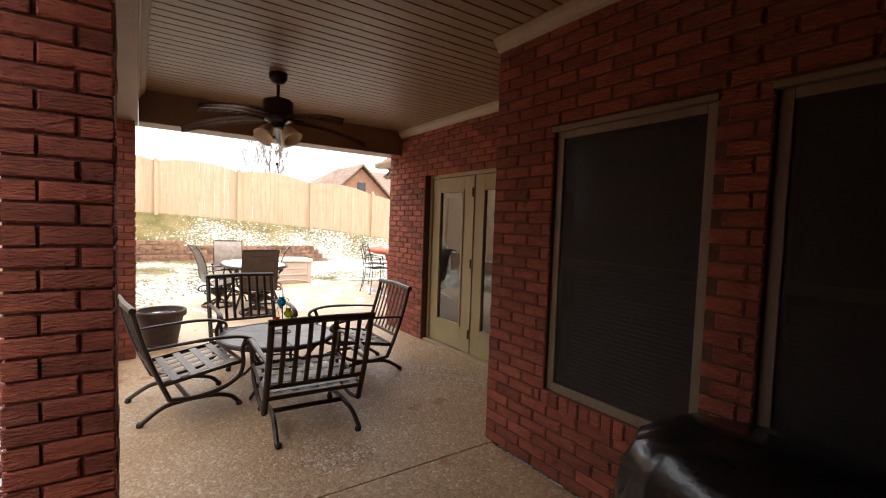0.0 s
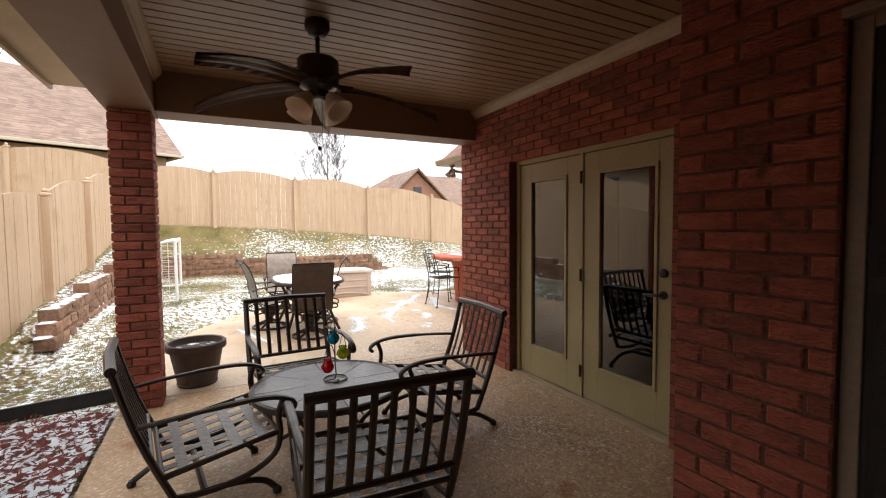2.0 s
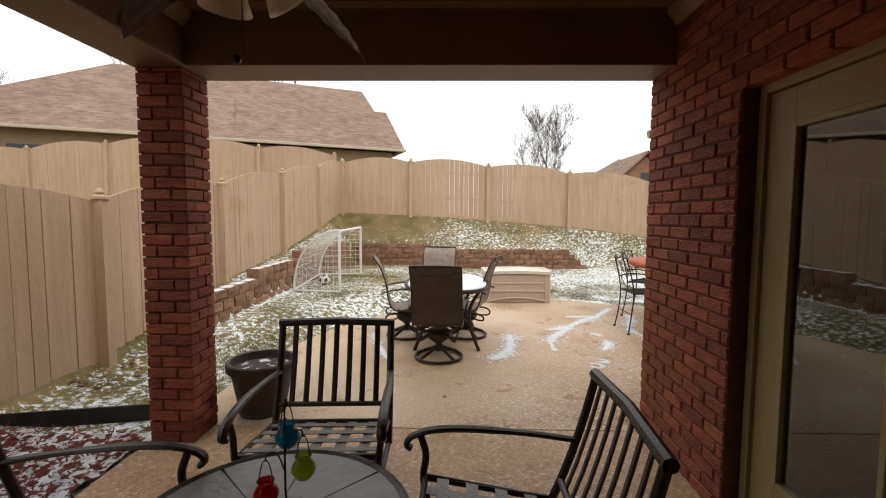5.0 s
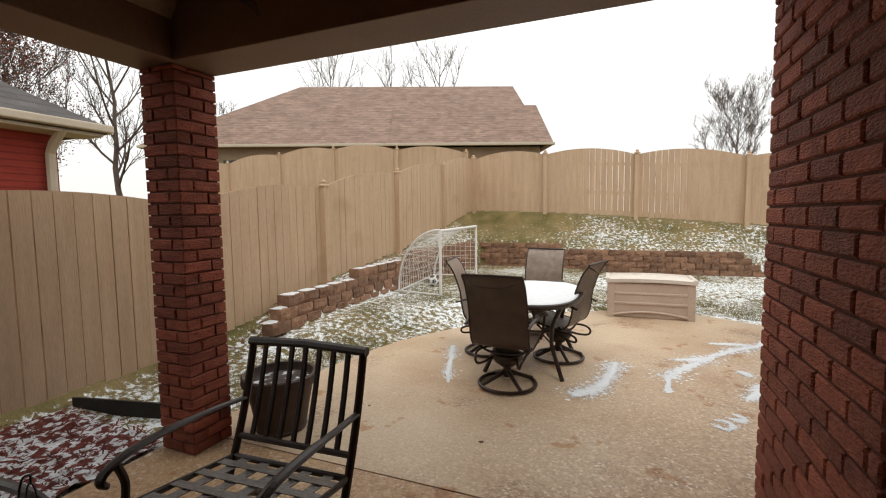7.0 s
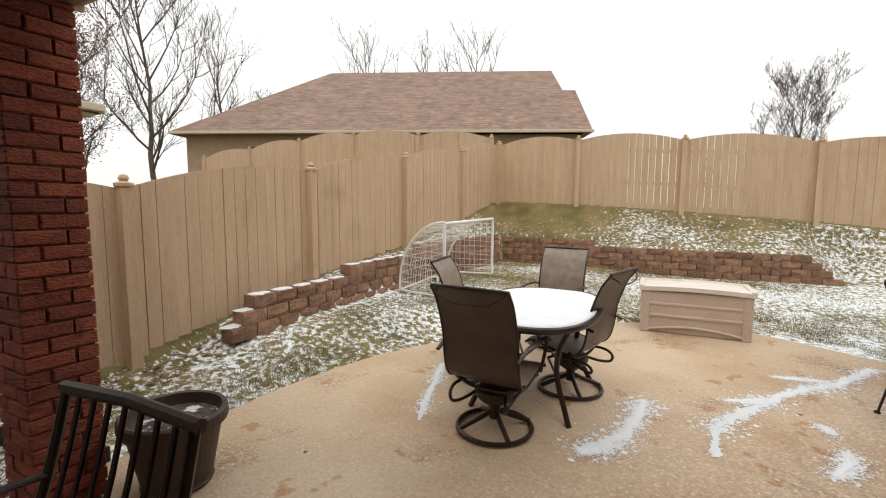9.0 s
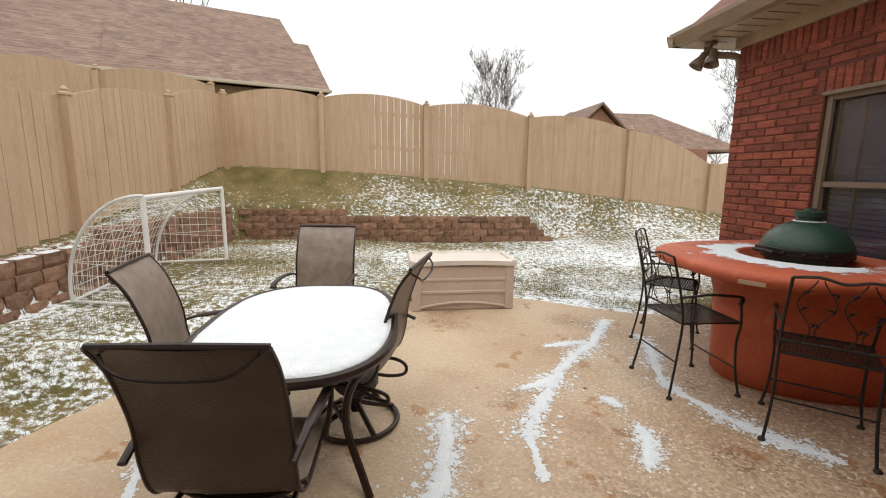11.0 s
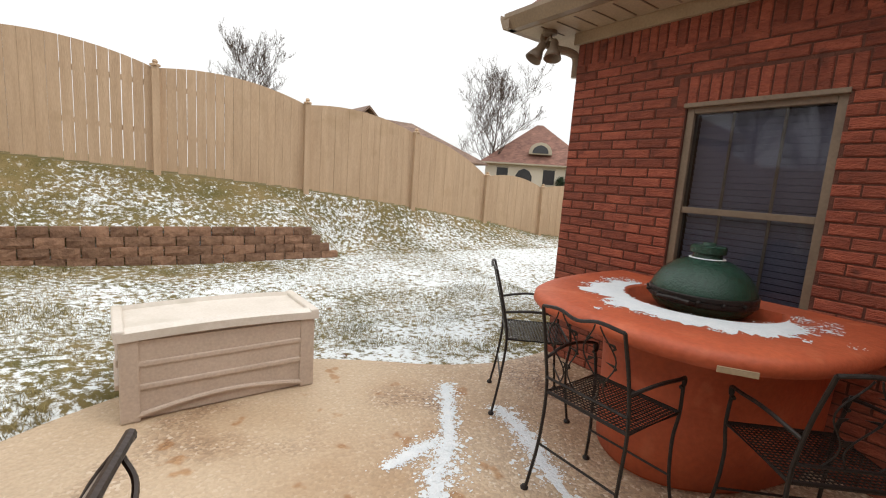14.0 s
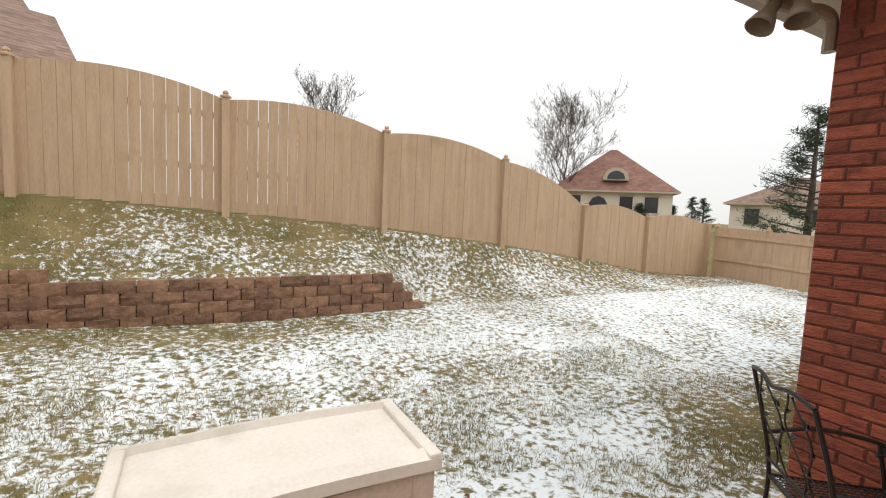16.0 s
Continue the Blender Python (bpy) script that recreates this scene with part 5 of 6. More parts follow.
def kamado():
    root = thing("kamado_grill", pose(5.11, 8.39, 0.861) @ Matrix.Diagonal((0.92, 0.92, 0.90, 1.0)), "dark green ceramic kamado grill set in the bar counter", "grill")
    part("bowl", lathe([(0.20, 0.0), (0.25, 0.02), (0.285, 0.06), (0.295, 0.10)], 36), EGG, root, smooth=True)
    part("dome", lathe([(0.30, 0.13), (0.298, 0.16), (0.280, 0.205), (0.245, 0.26), (0.195, 0.305), (0.14, 0.337), (0.09, 0.352)], 40), EGG, root, "glossy dark green dome", smooth=True)
    part("band", lathe([(0.302, 0.085), (0.308, 0.09), (0.308, 0.112), (0.302, 0.116), (0.302, 0.12), (0.308, 0.124), (0.308, 0.145), (0.302, 0.15)], 40), IRON, root, "black steel band")
    part("chimney", lathe([(0.09, 0.345), (0.085, 0.36), (0.08, 0.39)], 24), EGG, root)
    part("cap", lathe([(0.10, 0.387), (0.102, 0.392), (0.102, 0.43), (0.09, 0.436), (0.04, 0.44), (0.036, 0.455), (0.004, 0.458)], 24), EGG, root, "dark green vent cap")
    part("frost", lathe([(0.105, 0.352), (0.10, 0.358), (0.088, 0.356)], 24, cap=False), SNOW, root, "rim of frost")
    part("handle", tubed([(-0.31, -0.10, 0.10), (-0.36, -0.09, 0.12), (-0.365, 0.0, 0.125), (-0.36, 0.09, 0.12), (-0.31, 0.10, 0.10)], 0.012, 8), IRON, root)
    for k in range(7):
        a = math.pi * (0.6 + 0.13 * k)
        part("band_bolt", lathe([(0.012, 0), (0.012, 0.02), (0.004, 0.024)], 8), IRON, root).matrix_basis = Matrix.Rotation(a, 4, "Z") @ pose(0.305, 0, 0.117, 0, 90, 0)
    return root


kamado()


def bar_chair(m):
    """A wrought-iron bar chair facing +y."""
    root = thing("bar_chair", m, "black wrought-iron bar chair with vine-scroll back", "chair", "bar chairs round the counter")
    w, sz = 0.22, 0.52
    for s in (-1, 1):
        part("front_leg", tubed(curve_pts([(s * (w + 0.03), 0.24, 0.0), (s * (w + 0.005), 0.215, 0.18), (s * w, 0.20, 0.38), (s * (w + 0.01), 0.21, sz), (s * (w + 0.02), 0.18, 0.70)], 4), 0.0085, 7), IRON, root)
        part("back_leg", tubed(curve_pts([(s * (w + 0.02), -0.26, 0.0), (s * w, -0.22, 0.25), (s * w, -0.20, sz), (s * w, -0.24, 0.75), (s * (w - 0.01), -0.30, 0.97)], 4), 0.0085, 7), IRON, root)
        part("arm", tubed(curve_pts([(s * (w), -0.225, 0.70), (s * (w + 0.03), -0.05, 0.725), (s * (w + 0.035), 0.10, 0.715), (s * (w + 0.02), 0.19, 0.70), (s * (w + 0.015), 0.20, 0.665), (s * (w + 0.015), 0.17, 0.655)], 4), 0.009, 7), IRON, root)
        for y in (0.24, -0.26):
            part("foot", lathe([(0.02, 0), (0.021, 0.008), (0.012, 0.02)], 10), IRON, root).location = (s * (w + 0.025), y, 0)
    part("top_rail", tubed(curve_pts([(-w + 0.01, -0.30, 0.97), (-0.1, -0.32, 0.985), (0, -0.325, 0.965), (0.1, -0.32, 0.985), (w - 0.01, -0.30, 0.97)], 5), 0.0085, 7), IRON, root)
    part("lower_rail", tubed([(-w, -0.215, 0.60), (w, -0.215, 0.60)], 0.007, 6), IRON, root)
    for k, (x, dr) in enumerate(((-0.14, 1), (-0.05, -1), (0.05, 1), (0.14, -1))):
        pts = [(x + 0.035 * dr * math.sin(t * 7.5), -0.215 - 0.10 * t, 0.60 + 0.37 * t) for t in [i / 16 for i in range(17)]]
        v = part("vine", tubed(pts, 0.0036, 5), IRON, root)
        for i in (4, 8, 12):
            px, py, pz = pts[i]
            bm = bmesh.new()
            q = [bm.verts.new((px + a, py - 0.004, pz + b)) for a, b in ((0, 0), (0.018, 0.012), (0.04 * dr, 0.03), (0.008, 0.028))]
            bm.faces.new(q)
            r = bmesh.ops.extrude_face_region(bm, geom=list(bm.faces))
            bmesh.ops.translate(bm, verts=[e for e in r["geom"] if isinstance(e, bmesh.types.BMVert)], vec=(0, 0.004, 0))
            part("leaf", bm, IRON, v)
    part("seat_rim", tubed([(-w, -0.20, sz), (w, -0.20, sz), (w + 0.01, 0.21, sz), (-w - 0.01, 0.21, sz)], 0.009, 7, closed=True), IRON, root)
    bm = bmesh.new()
    for k in range(22):
        x = -w + 2 * w * (k + 0.5) / 22
        box(bm, x - 0.0028, x + 0.0028, -0.20, 0.21, sz - 0.002, sz + 0.001)
    for k in range(20):
        y = -0.20 + 0.41 * (k + 0.5) / 20
        box(bm, -w, w, y - 0.0028, y + 0.0028, sz + 0.001, sz + 0.004)
    part("seat_mesh", bm, IRON, root, "woven iron mesh seat")["kind"] = "stuff"
    part("stretcher", tubed([(-w, 0.205, 0.20), (w, 0.205, 0.20)], 0.006, 6), IRON, root)
    part("stretcher", tubed([(-w, -0.22, 0.25), (w, -0.22, 0.25)], 0.006, 6), IRON, root)
    return root


bc = bar_chair(pose(4.24, 8.35, 0, 0, 0, -90))
copy_thing(bc, pose(4.59, 7.655, 0, 0, 0, -41))
copy_thing(bc, pose(4.68, 9.26, 0, 0, 0, -130))


# ---- wall lantern and flood lamps ----
AGED = mat("aged_bronze_lantern", (0.13, 0.095, 0.065), (0.07, 0.05, 0.035), rough=0.5, scale=25, bump=0.3, metal=0.4)
LGLASS = glass("lantern_glass", (0.85, 0.8, 0.7), rough=0.1, ior=1.45)


def lantern():
    root = thing("wall_lantern", pose(5.42, 7.36, 1.78), "aged bronze carriage lantern on the brick wall, unlit", "wall lamp")
    part("wall_plate", lathe([(0.06, 0), (0.055, 0.015), (0.02, 0.022)], 16), AGED, root).matrix_basis = pose(0.12, 0, 0.03, 0, -90, 0)
    part("bracket", tubed(curve_pts([(0.11, 0, 0.0), (0.05, 0, -0.07), (0.0, 0, -0.05), (-0.02, 0, 0.03), (0.0, 0, 0.10)], 5), 0.011, 8), AGED, root)
    part("scroll", tubed([(0.06 + 0.03 * math.cos(a), 0, -0.03 + 0.03 * math.sin(a)) for a in [2 * math.pi * k / 14 for k in range(14)]], 0.007, 6, closed=True), AGED, root)
    part("base", lathe([(0.012, 0.06), (0.03, 0.08), (0.028, 0.10), (0.06, 0.12), (0.062, 0.135)], 16), AGED, root)
    g = part("glass_body", lathe([(0.055, 0.137), (0.088, 0.24), (0.09, 0.31)], 8, cap=False), LGLASS, root, "bevelled clear glass")
    for k in range(8):
        a = 2 * math.pi * k / 8
        part("glazing_bar", tubed([(0.056 * math.cos(a), 0.056 * math.sin(a), 0.135), (0.089 * math.cos(a), 0.089 * math.sin(a), 0.24), (0.091 * math.cos(a), 0.091 * math.sin(a), 0.312)], 0.005, 5), AGED, root)
    part("roof", lathe([(0.115, 0.305), (0.118, 0.315), (0.095, 0.335), (0.075, 0.37), (0.045, 0.40), (0.025, 0.41), (0.03, 0.42), (0.012, 0.435), (0.018, 0.45), (0.004, 0.475)], 16), AGED, root)
    part("bulb", lathe([(0.012, 0.14), (0.014, 0.18), (0.026, 0.215), (0.02, 0.24), (0.003, 0.25)], 12), SHADE, root, smooth=True)
    return root


lantern()


def flood_lamp():
    root = thing("flood_lamp", pose(5.36, 10.02, 2.845), "twin brown flood lamps under the eave, unlit", "lamp")
    part("junction_box", lathe([(0.06, 0), (0.06, -0.03), (0.02, -0.04)], 16), WINFRAME, root)
    for s in (-1, 1):
        part("arm", tubed([(0, 0, -0.03), (0.01 * s, 0.03 * s, -0.07), (0, 0.06 * s, -0.09)], 0.011, 8), WINFRAME, root)
        bm = lathe([(0.02, 0.0), (0.032, -0.02), (0.032, -0.06), (0.05, -0.10), (0.065, -0.15), (0.06, -0.15), (0.03, -0.07)], 18, cap=False)
        bm.transform(pose(0, 0.06 * s, -0.085, 10 * s, 30 if s > 0 else 14, 0) @ Matrix.Scale(1.15, 4))
        part("lamp_shade", bm, WINFRAME, root, "bell-shaped brown lamp hood", smooth=True)
    return root


flood_lamp()
tagged(finish("downspout_elbow", tubed(curve_pts([(5.40, 10.12, 2.85), (5.40, 10.11, 2.78), (5.46, 10.02, 2.72), (5.54, 9.95, 2.70), (5.62, 9.93, 2.66), (5.63, 9.93, 2.5)], 5), 0.035, 10), GUTTER), "tan metal downspout elbow at the house corner", "downspout")

# ---- mulch bed with edging ----
MULCH = mat("red_mulch", (0.18, 0.035, 0.022), (0.09, 0.02, 0.014), rough=0.95, scale=18, bump=1.0, bump_scale=40, spots=(17, 0.47, 0.53, (0.74, 0.78, 0.81)))


def mulch_bed():
    verts, faces = [], []
    xs = [-1.55 + 0.045 * i for i in range(29)]
    ys = [-3.0 + 0.3 * i for i in range(16)] + [1.8 + 0.05 * i for i in range(72)]
    for y in ys:
        for x in xs:
            lim = 5.55 - 0.25 * (x + 0.9)
            verts.append((x, min(y, lim), 0.015 + 0.03 * noise.noise((x * 11, y * 11, 0)) + 0.02 * noise.noise((x * 30, y * 30, 4))))
    w = len(xs)
    for j in range(len(ys) - 1):
        for i in range(w - 1):
            faces.append((j * w + i, j * w + i + 1, (j + 1) * w + i + 1, (j + 1) * w + i))
    me = bpy.data.meshes.new("mulch_bed")
    me.from_pydata(verts, [], faces)
    me.materials.append(MULCH)
    tagged(new("mulch_bed", me), "bed of red wood mulch specked with snow", "mulch", kind="structure")
    rng = random.Random(5)
    v2, f2 = [], []
    for _ in range(5200):
        x, y = rng.uniform(-1.5, -0.3), rng.uniform(0.5, 5.4)
        z = 0.03 + 0.03 * noise.noise((x * 11, y * 11, 0)) + rng.uniform(0, 0.02)
        a, t, L, W = rng.uniform(0, 6.28), rng.uniform(-0.5, 0.5), rng.uniform(0.015, 0.045), rng.uniform(0.004, 0.009)
        d, s = Vector((math.cos(a), math.sin(a), t)), Vector((-math.sin(a), math.cos(a), 0.3))
        b = len(v2)
        for p in (d * L + s * W, d * L - s * W, -d * L - s * W, -d * L + s * W):
            v2.append((x + p.x * 0.6, y + p.y * 0.6, z + p.z * 0.6))
        f2.append((b, b + 1, b + 2, b + 3))
    me = bpy.data.meshes.new("mulch_chips")
    me.from_pydata(v2, [], f2)
    me.materials.append(mat("mulch_chip", (0.20, 0.04, 0.025), (0.10, 0.02, 0.015), rough=0.9, scale=10, rand=0.5, island=True))
    tagged(new("mulch_chips", me), "loose red mulch chips", "mulch", kind="stuff")


mulch_bed()
tagged(finish("lawn_edging", boxed(-0.64, 0.64, -0.012, 0.012, -0.05, 0.09, bevel=0.004, m=pose(-0.88, 5.58, 0, 0, 0, 12)), IRON), "black plastic edging strip beside the mulch bed", "edging")

# ---- retaining walls ----
def block_mesh(L, seed):
    bm = bmesh.new()
    rng = random.Random(seed)
    n = 5
    rows = []
    for j in range(4):
        z = 0.133 * j / 3
        row = []
        for i in range(n):
            x = (L - 0.013) * (i / (n - 1) - 0.5)
            e = 0.018 if i in (0, n - 1) else 0.0
            e += 0.008 if j in (0, 3) else 0.0
            row.append(bm.verts.new((x, e - rng.uniform(0.0, 0.016), z)))
        rows.append(row)
    for j in range(3):
        for i in range(n - 1):
            bm.faces.new((rows[j][i], rows[j][i + 1], rows[j + 1][i + 1], rows[j + 1][i]))
    bk = [bm.verts.new((s * (L / 2 - 0.03), 0.2, z)) for z in (0, 0.133) for s in (-1, 1)]
    bm.faces.new((rows[3][0], *rows[3][1:], bk[3], bk[2]))
    bm.faces.new((bk[0], bk[1], *rows[0][::-1]))
    bm.faces.new((rows[0][0], rows[1][0], rows[2][0], rows[3][0], bk[2], bk[0]))
    bm.faces.new((bk[1], bk[3], rows[3][-1], rows[2][-1], rows[1][-1], rows[0][-1]))
    bm.faces.new((bk[0], bk[2], bk[3], bk[1]))
    bmesh.ops.recalc_face_normals(bm, faces=bm.faces)
    me = bpy.data.meshes.new("block")
    bm.to_mesh(me)
    bm.free()
    me.materials.append(BLOCK)
    return me


BLOCKS = [block_mesh(0.30, s) for s in range(6)]


def retaining_wall(label, runs, place):
    """Courses of split-face blocks; runs: for each course its start and end along the wall and its height."""
    root = thing("retaining_wall", pose(0, 0, 0), label, "retaining wall")
    rng = random.Random(len(label))
    for c, (u0, u1, z) in enumerate(runs):
        u = u0 + (0.15 if c % 2 else 0.0)
        while u < u1 - 0.05:
            b = new("block", rng.choice(BLOCKS))
            b.parent = root
            b.matrix_basis = place(u + 0.15, z, 0.018 * c + rng.uniform(-0.004, 0.004)) @ pose(0, 0, 0, 0, 0, rng.uniform(-1.5, 1.5))
            u += 0.30
    return root


retaining_wall("brown split-face block retaining wall across the lawn", [(-0.95, 5.25, 0.09), (-0.95, 5.1, 0.225), (-0.95, 4.95, 0.36), (-0.95, 4.75, 0.495), (-0.95, 1.1, 0.63)], lambda u, z, s: pose(u, RET_Y + s, z))
retaining_wall("brown split-face block retaining wall stepping up along the fence", [(7.2, 14.4, 0.15), (7.2, 14.4, 0.285), (7.5, 14.4, 0.42), (8.9, 14.4, 0.555), (10.9, 14.4, 0.69), (7.35, 14.4, 0.015)], lambda u, z, s: pose(side_wall_x(u) - min(s, 0.08), u, z, 0, 0, 90))
for i, (y, z) in enumerate([(7.3, 0.284), (7.47, 0.419)] + [(7.65 + 0.3 * k, 0.554) for k in range(5)] + [(9.2 + 0.3 * k, 0.689) for k in range(5)]):
    x = side_wall_x(y) - 0.12
    snow_blob("snow_patch", [(x, y - 0.12), (x - 0.02, y), (x, y + 0.12)], 0.075, z + 0.002, "small cap of snow on a wall block", seed=20 + i)

# ---- snow on the patio ----
streaks = [([(4.30, 9.72), (4.12, 9.45), (3.90, 9.14), (3.62, 8.85), (3.42, 8.61), (3.15, 8.2), (2.94, 7.85), (2.88, 7.40)], 0.05), ([(3.80, 9.15), (3.62, 9.12), (3.46, 9.08)], 0.035),
           ([(4.42, 9.28), (4.34, 8.92), (4.18, 8.60), (4.10, 8.30), (4.15, 8.02), (4.30, 7.66), (4.5, 7.4)], 0.05), ([(3.32, 8.50), (3.2, 8.40), (3.02, 8.33)], 0.04),
           ([(2.46, 8.0), (2.42, 7.65), (2.32, 7.29), (2.16, 7.08)], 0.07), ([(0.73, 8.03), (0.86, 7.65), (0.93, 7.40), (1.08, 6.98)], 0.04), ([(3.45, 7.45), (3.55, 7.6), (3.6, 7.8)], 0.04),
           ([(3.6, 8.05), (3.55, 8.15)], 0.03), ([(3.13, 6.86), (3.19, 6.82), (3.24, 6.88), (3.21, 6.96), (3.15, 6.95)], 0.012), ([(3.25, 7.02), (3.31, 7.0), (3.34, 7.06), (3.29, 7.1)], 0.012)]
for i, (p, w_) in enumerate(streaks):
    if w_ > 0.032:
        snow_blob("snow_patch", p, w_ * 0.38, 0.0008 + 0.0004 * i, "ragged streak of thin snow on the patio", seed=i, thick=0.002, wob=1.7)


def flecks(name, spots, n, label, z):
    """Powdery snow: many small ragged flakes scattered round the given spots (x, y, spread, size)."""
    v2, f2 = [], []
    for q in range(n):
        x, y, sp, big = rng.choice(spots)
        x, y = x + rng.gauss(0, sp), y + rng.gauss(0, sp)
        r = rng.uniform(0.0015, 0.0075) if rng.random() < 0.93 else rng.uniform(0.007, 0.014) * big
        b = len(v2)
        t0 = rng.uniform(0, 6.28)
        for k in range(6):
            t = t0 + 2 * math.pi * k / 6
            u = r * rng.uniform(0.4, 1.4)
            v2.append((x + u * math.cos(t), y + u * math.sin(t), z + 0.002 * rng.random()))
        f2.append(tuple(range(b, b + 6)))
    me = bpy.data.meshes.new(name)
    me.from_pydata(v2, [], f2)
    me.materials.append(SNOW)
    return tagged(new(name, me), label, "snow", kind="stuff")


rng = random.Random(11)
spots = []
for p, w_ in streaks:
    c = curve_pts([(x, y, 0) for x, y in p], 14)
    for a in c:
        k = 0.55 + 0.9 * noise.noise((a.x * 5, a.y * 5, 2.0))
        for _ in range(int(0.7 + 70 * w_)):
            spots.append((a.x, a.y, max(0.006, w_ * k * rng.choice((0.6, 0.9, 1.3, 2.2))), min(1.6, w_ * 30)))
flecks("snow_flecks", spots, 34000, "scattered powdery flecks of snow on the patio", 0.0025)
ring = []
for k in range(200):
    a = math.pi * (0.42 + 1.2 * rng.random())
    r = 0.44 + abs(rng.gauss(0, 0.13))
    ring.append((5.11 + r * math.cos(a), 8.39 + r * math.sin(a), 0.02, 1.2))
ring = [q for q in ring if q[0] < WING_X - 0.04]
flecks("snow_flecks", ring, 3000, "powdery flecks of snow on the bar counter", 0.924)

# ---- neighbouring houses ----
FAR_WALL = mat("tan_brick_far", (0.34, 0.25, 0.17), (0.28, 0.2, 0.13), rough=0.9, scale=3)
FAR_RED = mat("red_brick_siding_far", (0.33, 0.045, 0.028), (0.26, 0.03, 0.02), rough=0.85, scale=2, bump=0.5, bump_scale=12, stretch=(1, 1, 9))
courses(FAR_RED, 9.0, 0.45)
FAR_BRICK = mat("faded_brick_far", (0.36, 0.19, 0.13), (0.28, 0.14, 0.09), rough=0.9, scale=4, bump=0.3, bump_scale=14)
WHITE_TRIM = mat("off_white_trim", (0.52, 0.45, 0.35), (0.46, 0.40, 0.31), rough=0.6, scale=2)
PANE_DARK = mat("dark_window_pane", (0.05, 0.05, 0.055), rough=0.15, scale=2)


def roof_mesh(corners, ridge, thick=0.14):
    """A roof from four eave corners and a two-point ridge, with a flat underside."""
    bm = bmesh.new()
    c = [bm.verts.new(p) for p in corners]
    r = [bm.verts.new(p) for p in ridge]
    d = [bm.verts.new((p[0], p[1], p[2] - thick)) for p in corners]
    for f in ((c[0], c[1], r[1], r[0]), (c[1], c[2], r[1]), (c[2], c[3], r[0], r[1]), (c[3], c[0], r[0])):
        bm.faces.new(f)
    for k in range(4):
        bm.faces.new((d[k], d[(k + 1) % 4], c[(k + 1) % 4], c[k]))
    bm.faces.new(d[::-1])
    bmesh.ops.recalc_face_normals(bm, faces=bm.faces)
    return bm


rear = thing("house", pose(-0.77, 26.0, 0, 0, 0, 180 + 23.6), "neighbouring tan house with a long brown shingled roof", "house")
# local x runs along the eave, local -y away from the yard
part("wall", boxed(0.5, 19.5, -12.5, -0.5, 0.5, 4.9), FAR_WALL, rear)
part("roof", roof_mesh([(0.3, 0, 5.0), (20, 0, 5.0), (20, -13, 5.0), (0.3, -13, 5.0)], [(0.75, -6.5, 9.5), (14, -6.5, 9.5)]), ROOF, rear, "brown shingled main roof")
part("roof", roof_mesh([(-0.05, -0.02, 5.0), (8, -0.02, 5.0), (8, -7, 5.0), (-0.05, -7, 5.0)], [(0.0, -3.5, 7.62), (8, -3.5, 7.62)]), ROOF, rear, "brown shingled side roof")
part("gutter", boxed(-0.1, 20, -0.02, 0.12, 4.86, 4.99, bevel=0.02), WHITE_TRIM, rear, "pale eave gutter")
for x in (4.5, 9.5, 15.0):
    w_ = part("window", boxed(x, x + 1.2, -0.52, -0.46, 2.2, 4.3), PANE_DARK, rear)
    part("frame", boxed(x - 0.08, x + 1.28, -0.5, -0.47, 2.1, 2.2), WHITE_TRIM, w_)

side = thing("house", pose(0, 0, 0), "neighbouring red brick house with grey shingled roof and downspout", "house")
part("wall", boxed(-15, -6.55, -4, 8.1, 0, 3.0), FAR_RED, side)
part("roof", roof_mesh([(-15.5, -4.5, 3.12), (-6.0, -4.5, 3.12), (-6.0, 8.6, 3.12), (-15.5, 8.6, 3.12)], [(-10.75, 0.3, 6.3), (-10.75, 3.6, 6.3)]), ROOF_GREY, side, "dark grey shingled hip roof")
part("gutter", boxed(-6.02, -5.88, -4.5, 8.65, 3.0, 3.13, bevel=0.02), WHITE_TRIM, side, "cream gutter")
part("gutter", boxed(-15.5, -6.03, 8.58, 8.72, 3.0, 3.13, bevel=0.02), WHITE_TRIM, side, "cream gutter")
part("soffit", boxed(-6.6, -6.03, -4.4, 8.55, 2.93, 2.99), WHITE_TRIM, side)
part("downspout", tubed([(-6.05, 7.95, 3.0), (-6.35, 7.95, 2.75), (-6.45, 7.95, 2.6), (-6.45, 7.95, 0.2)], 0.075, 8), WHITE_TRIM, side, "cream downspout")


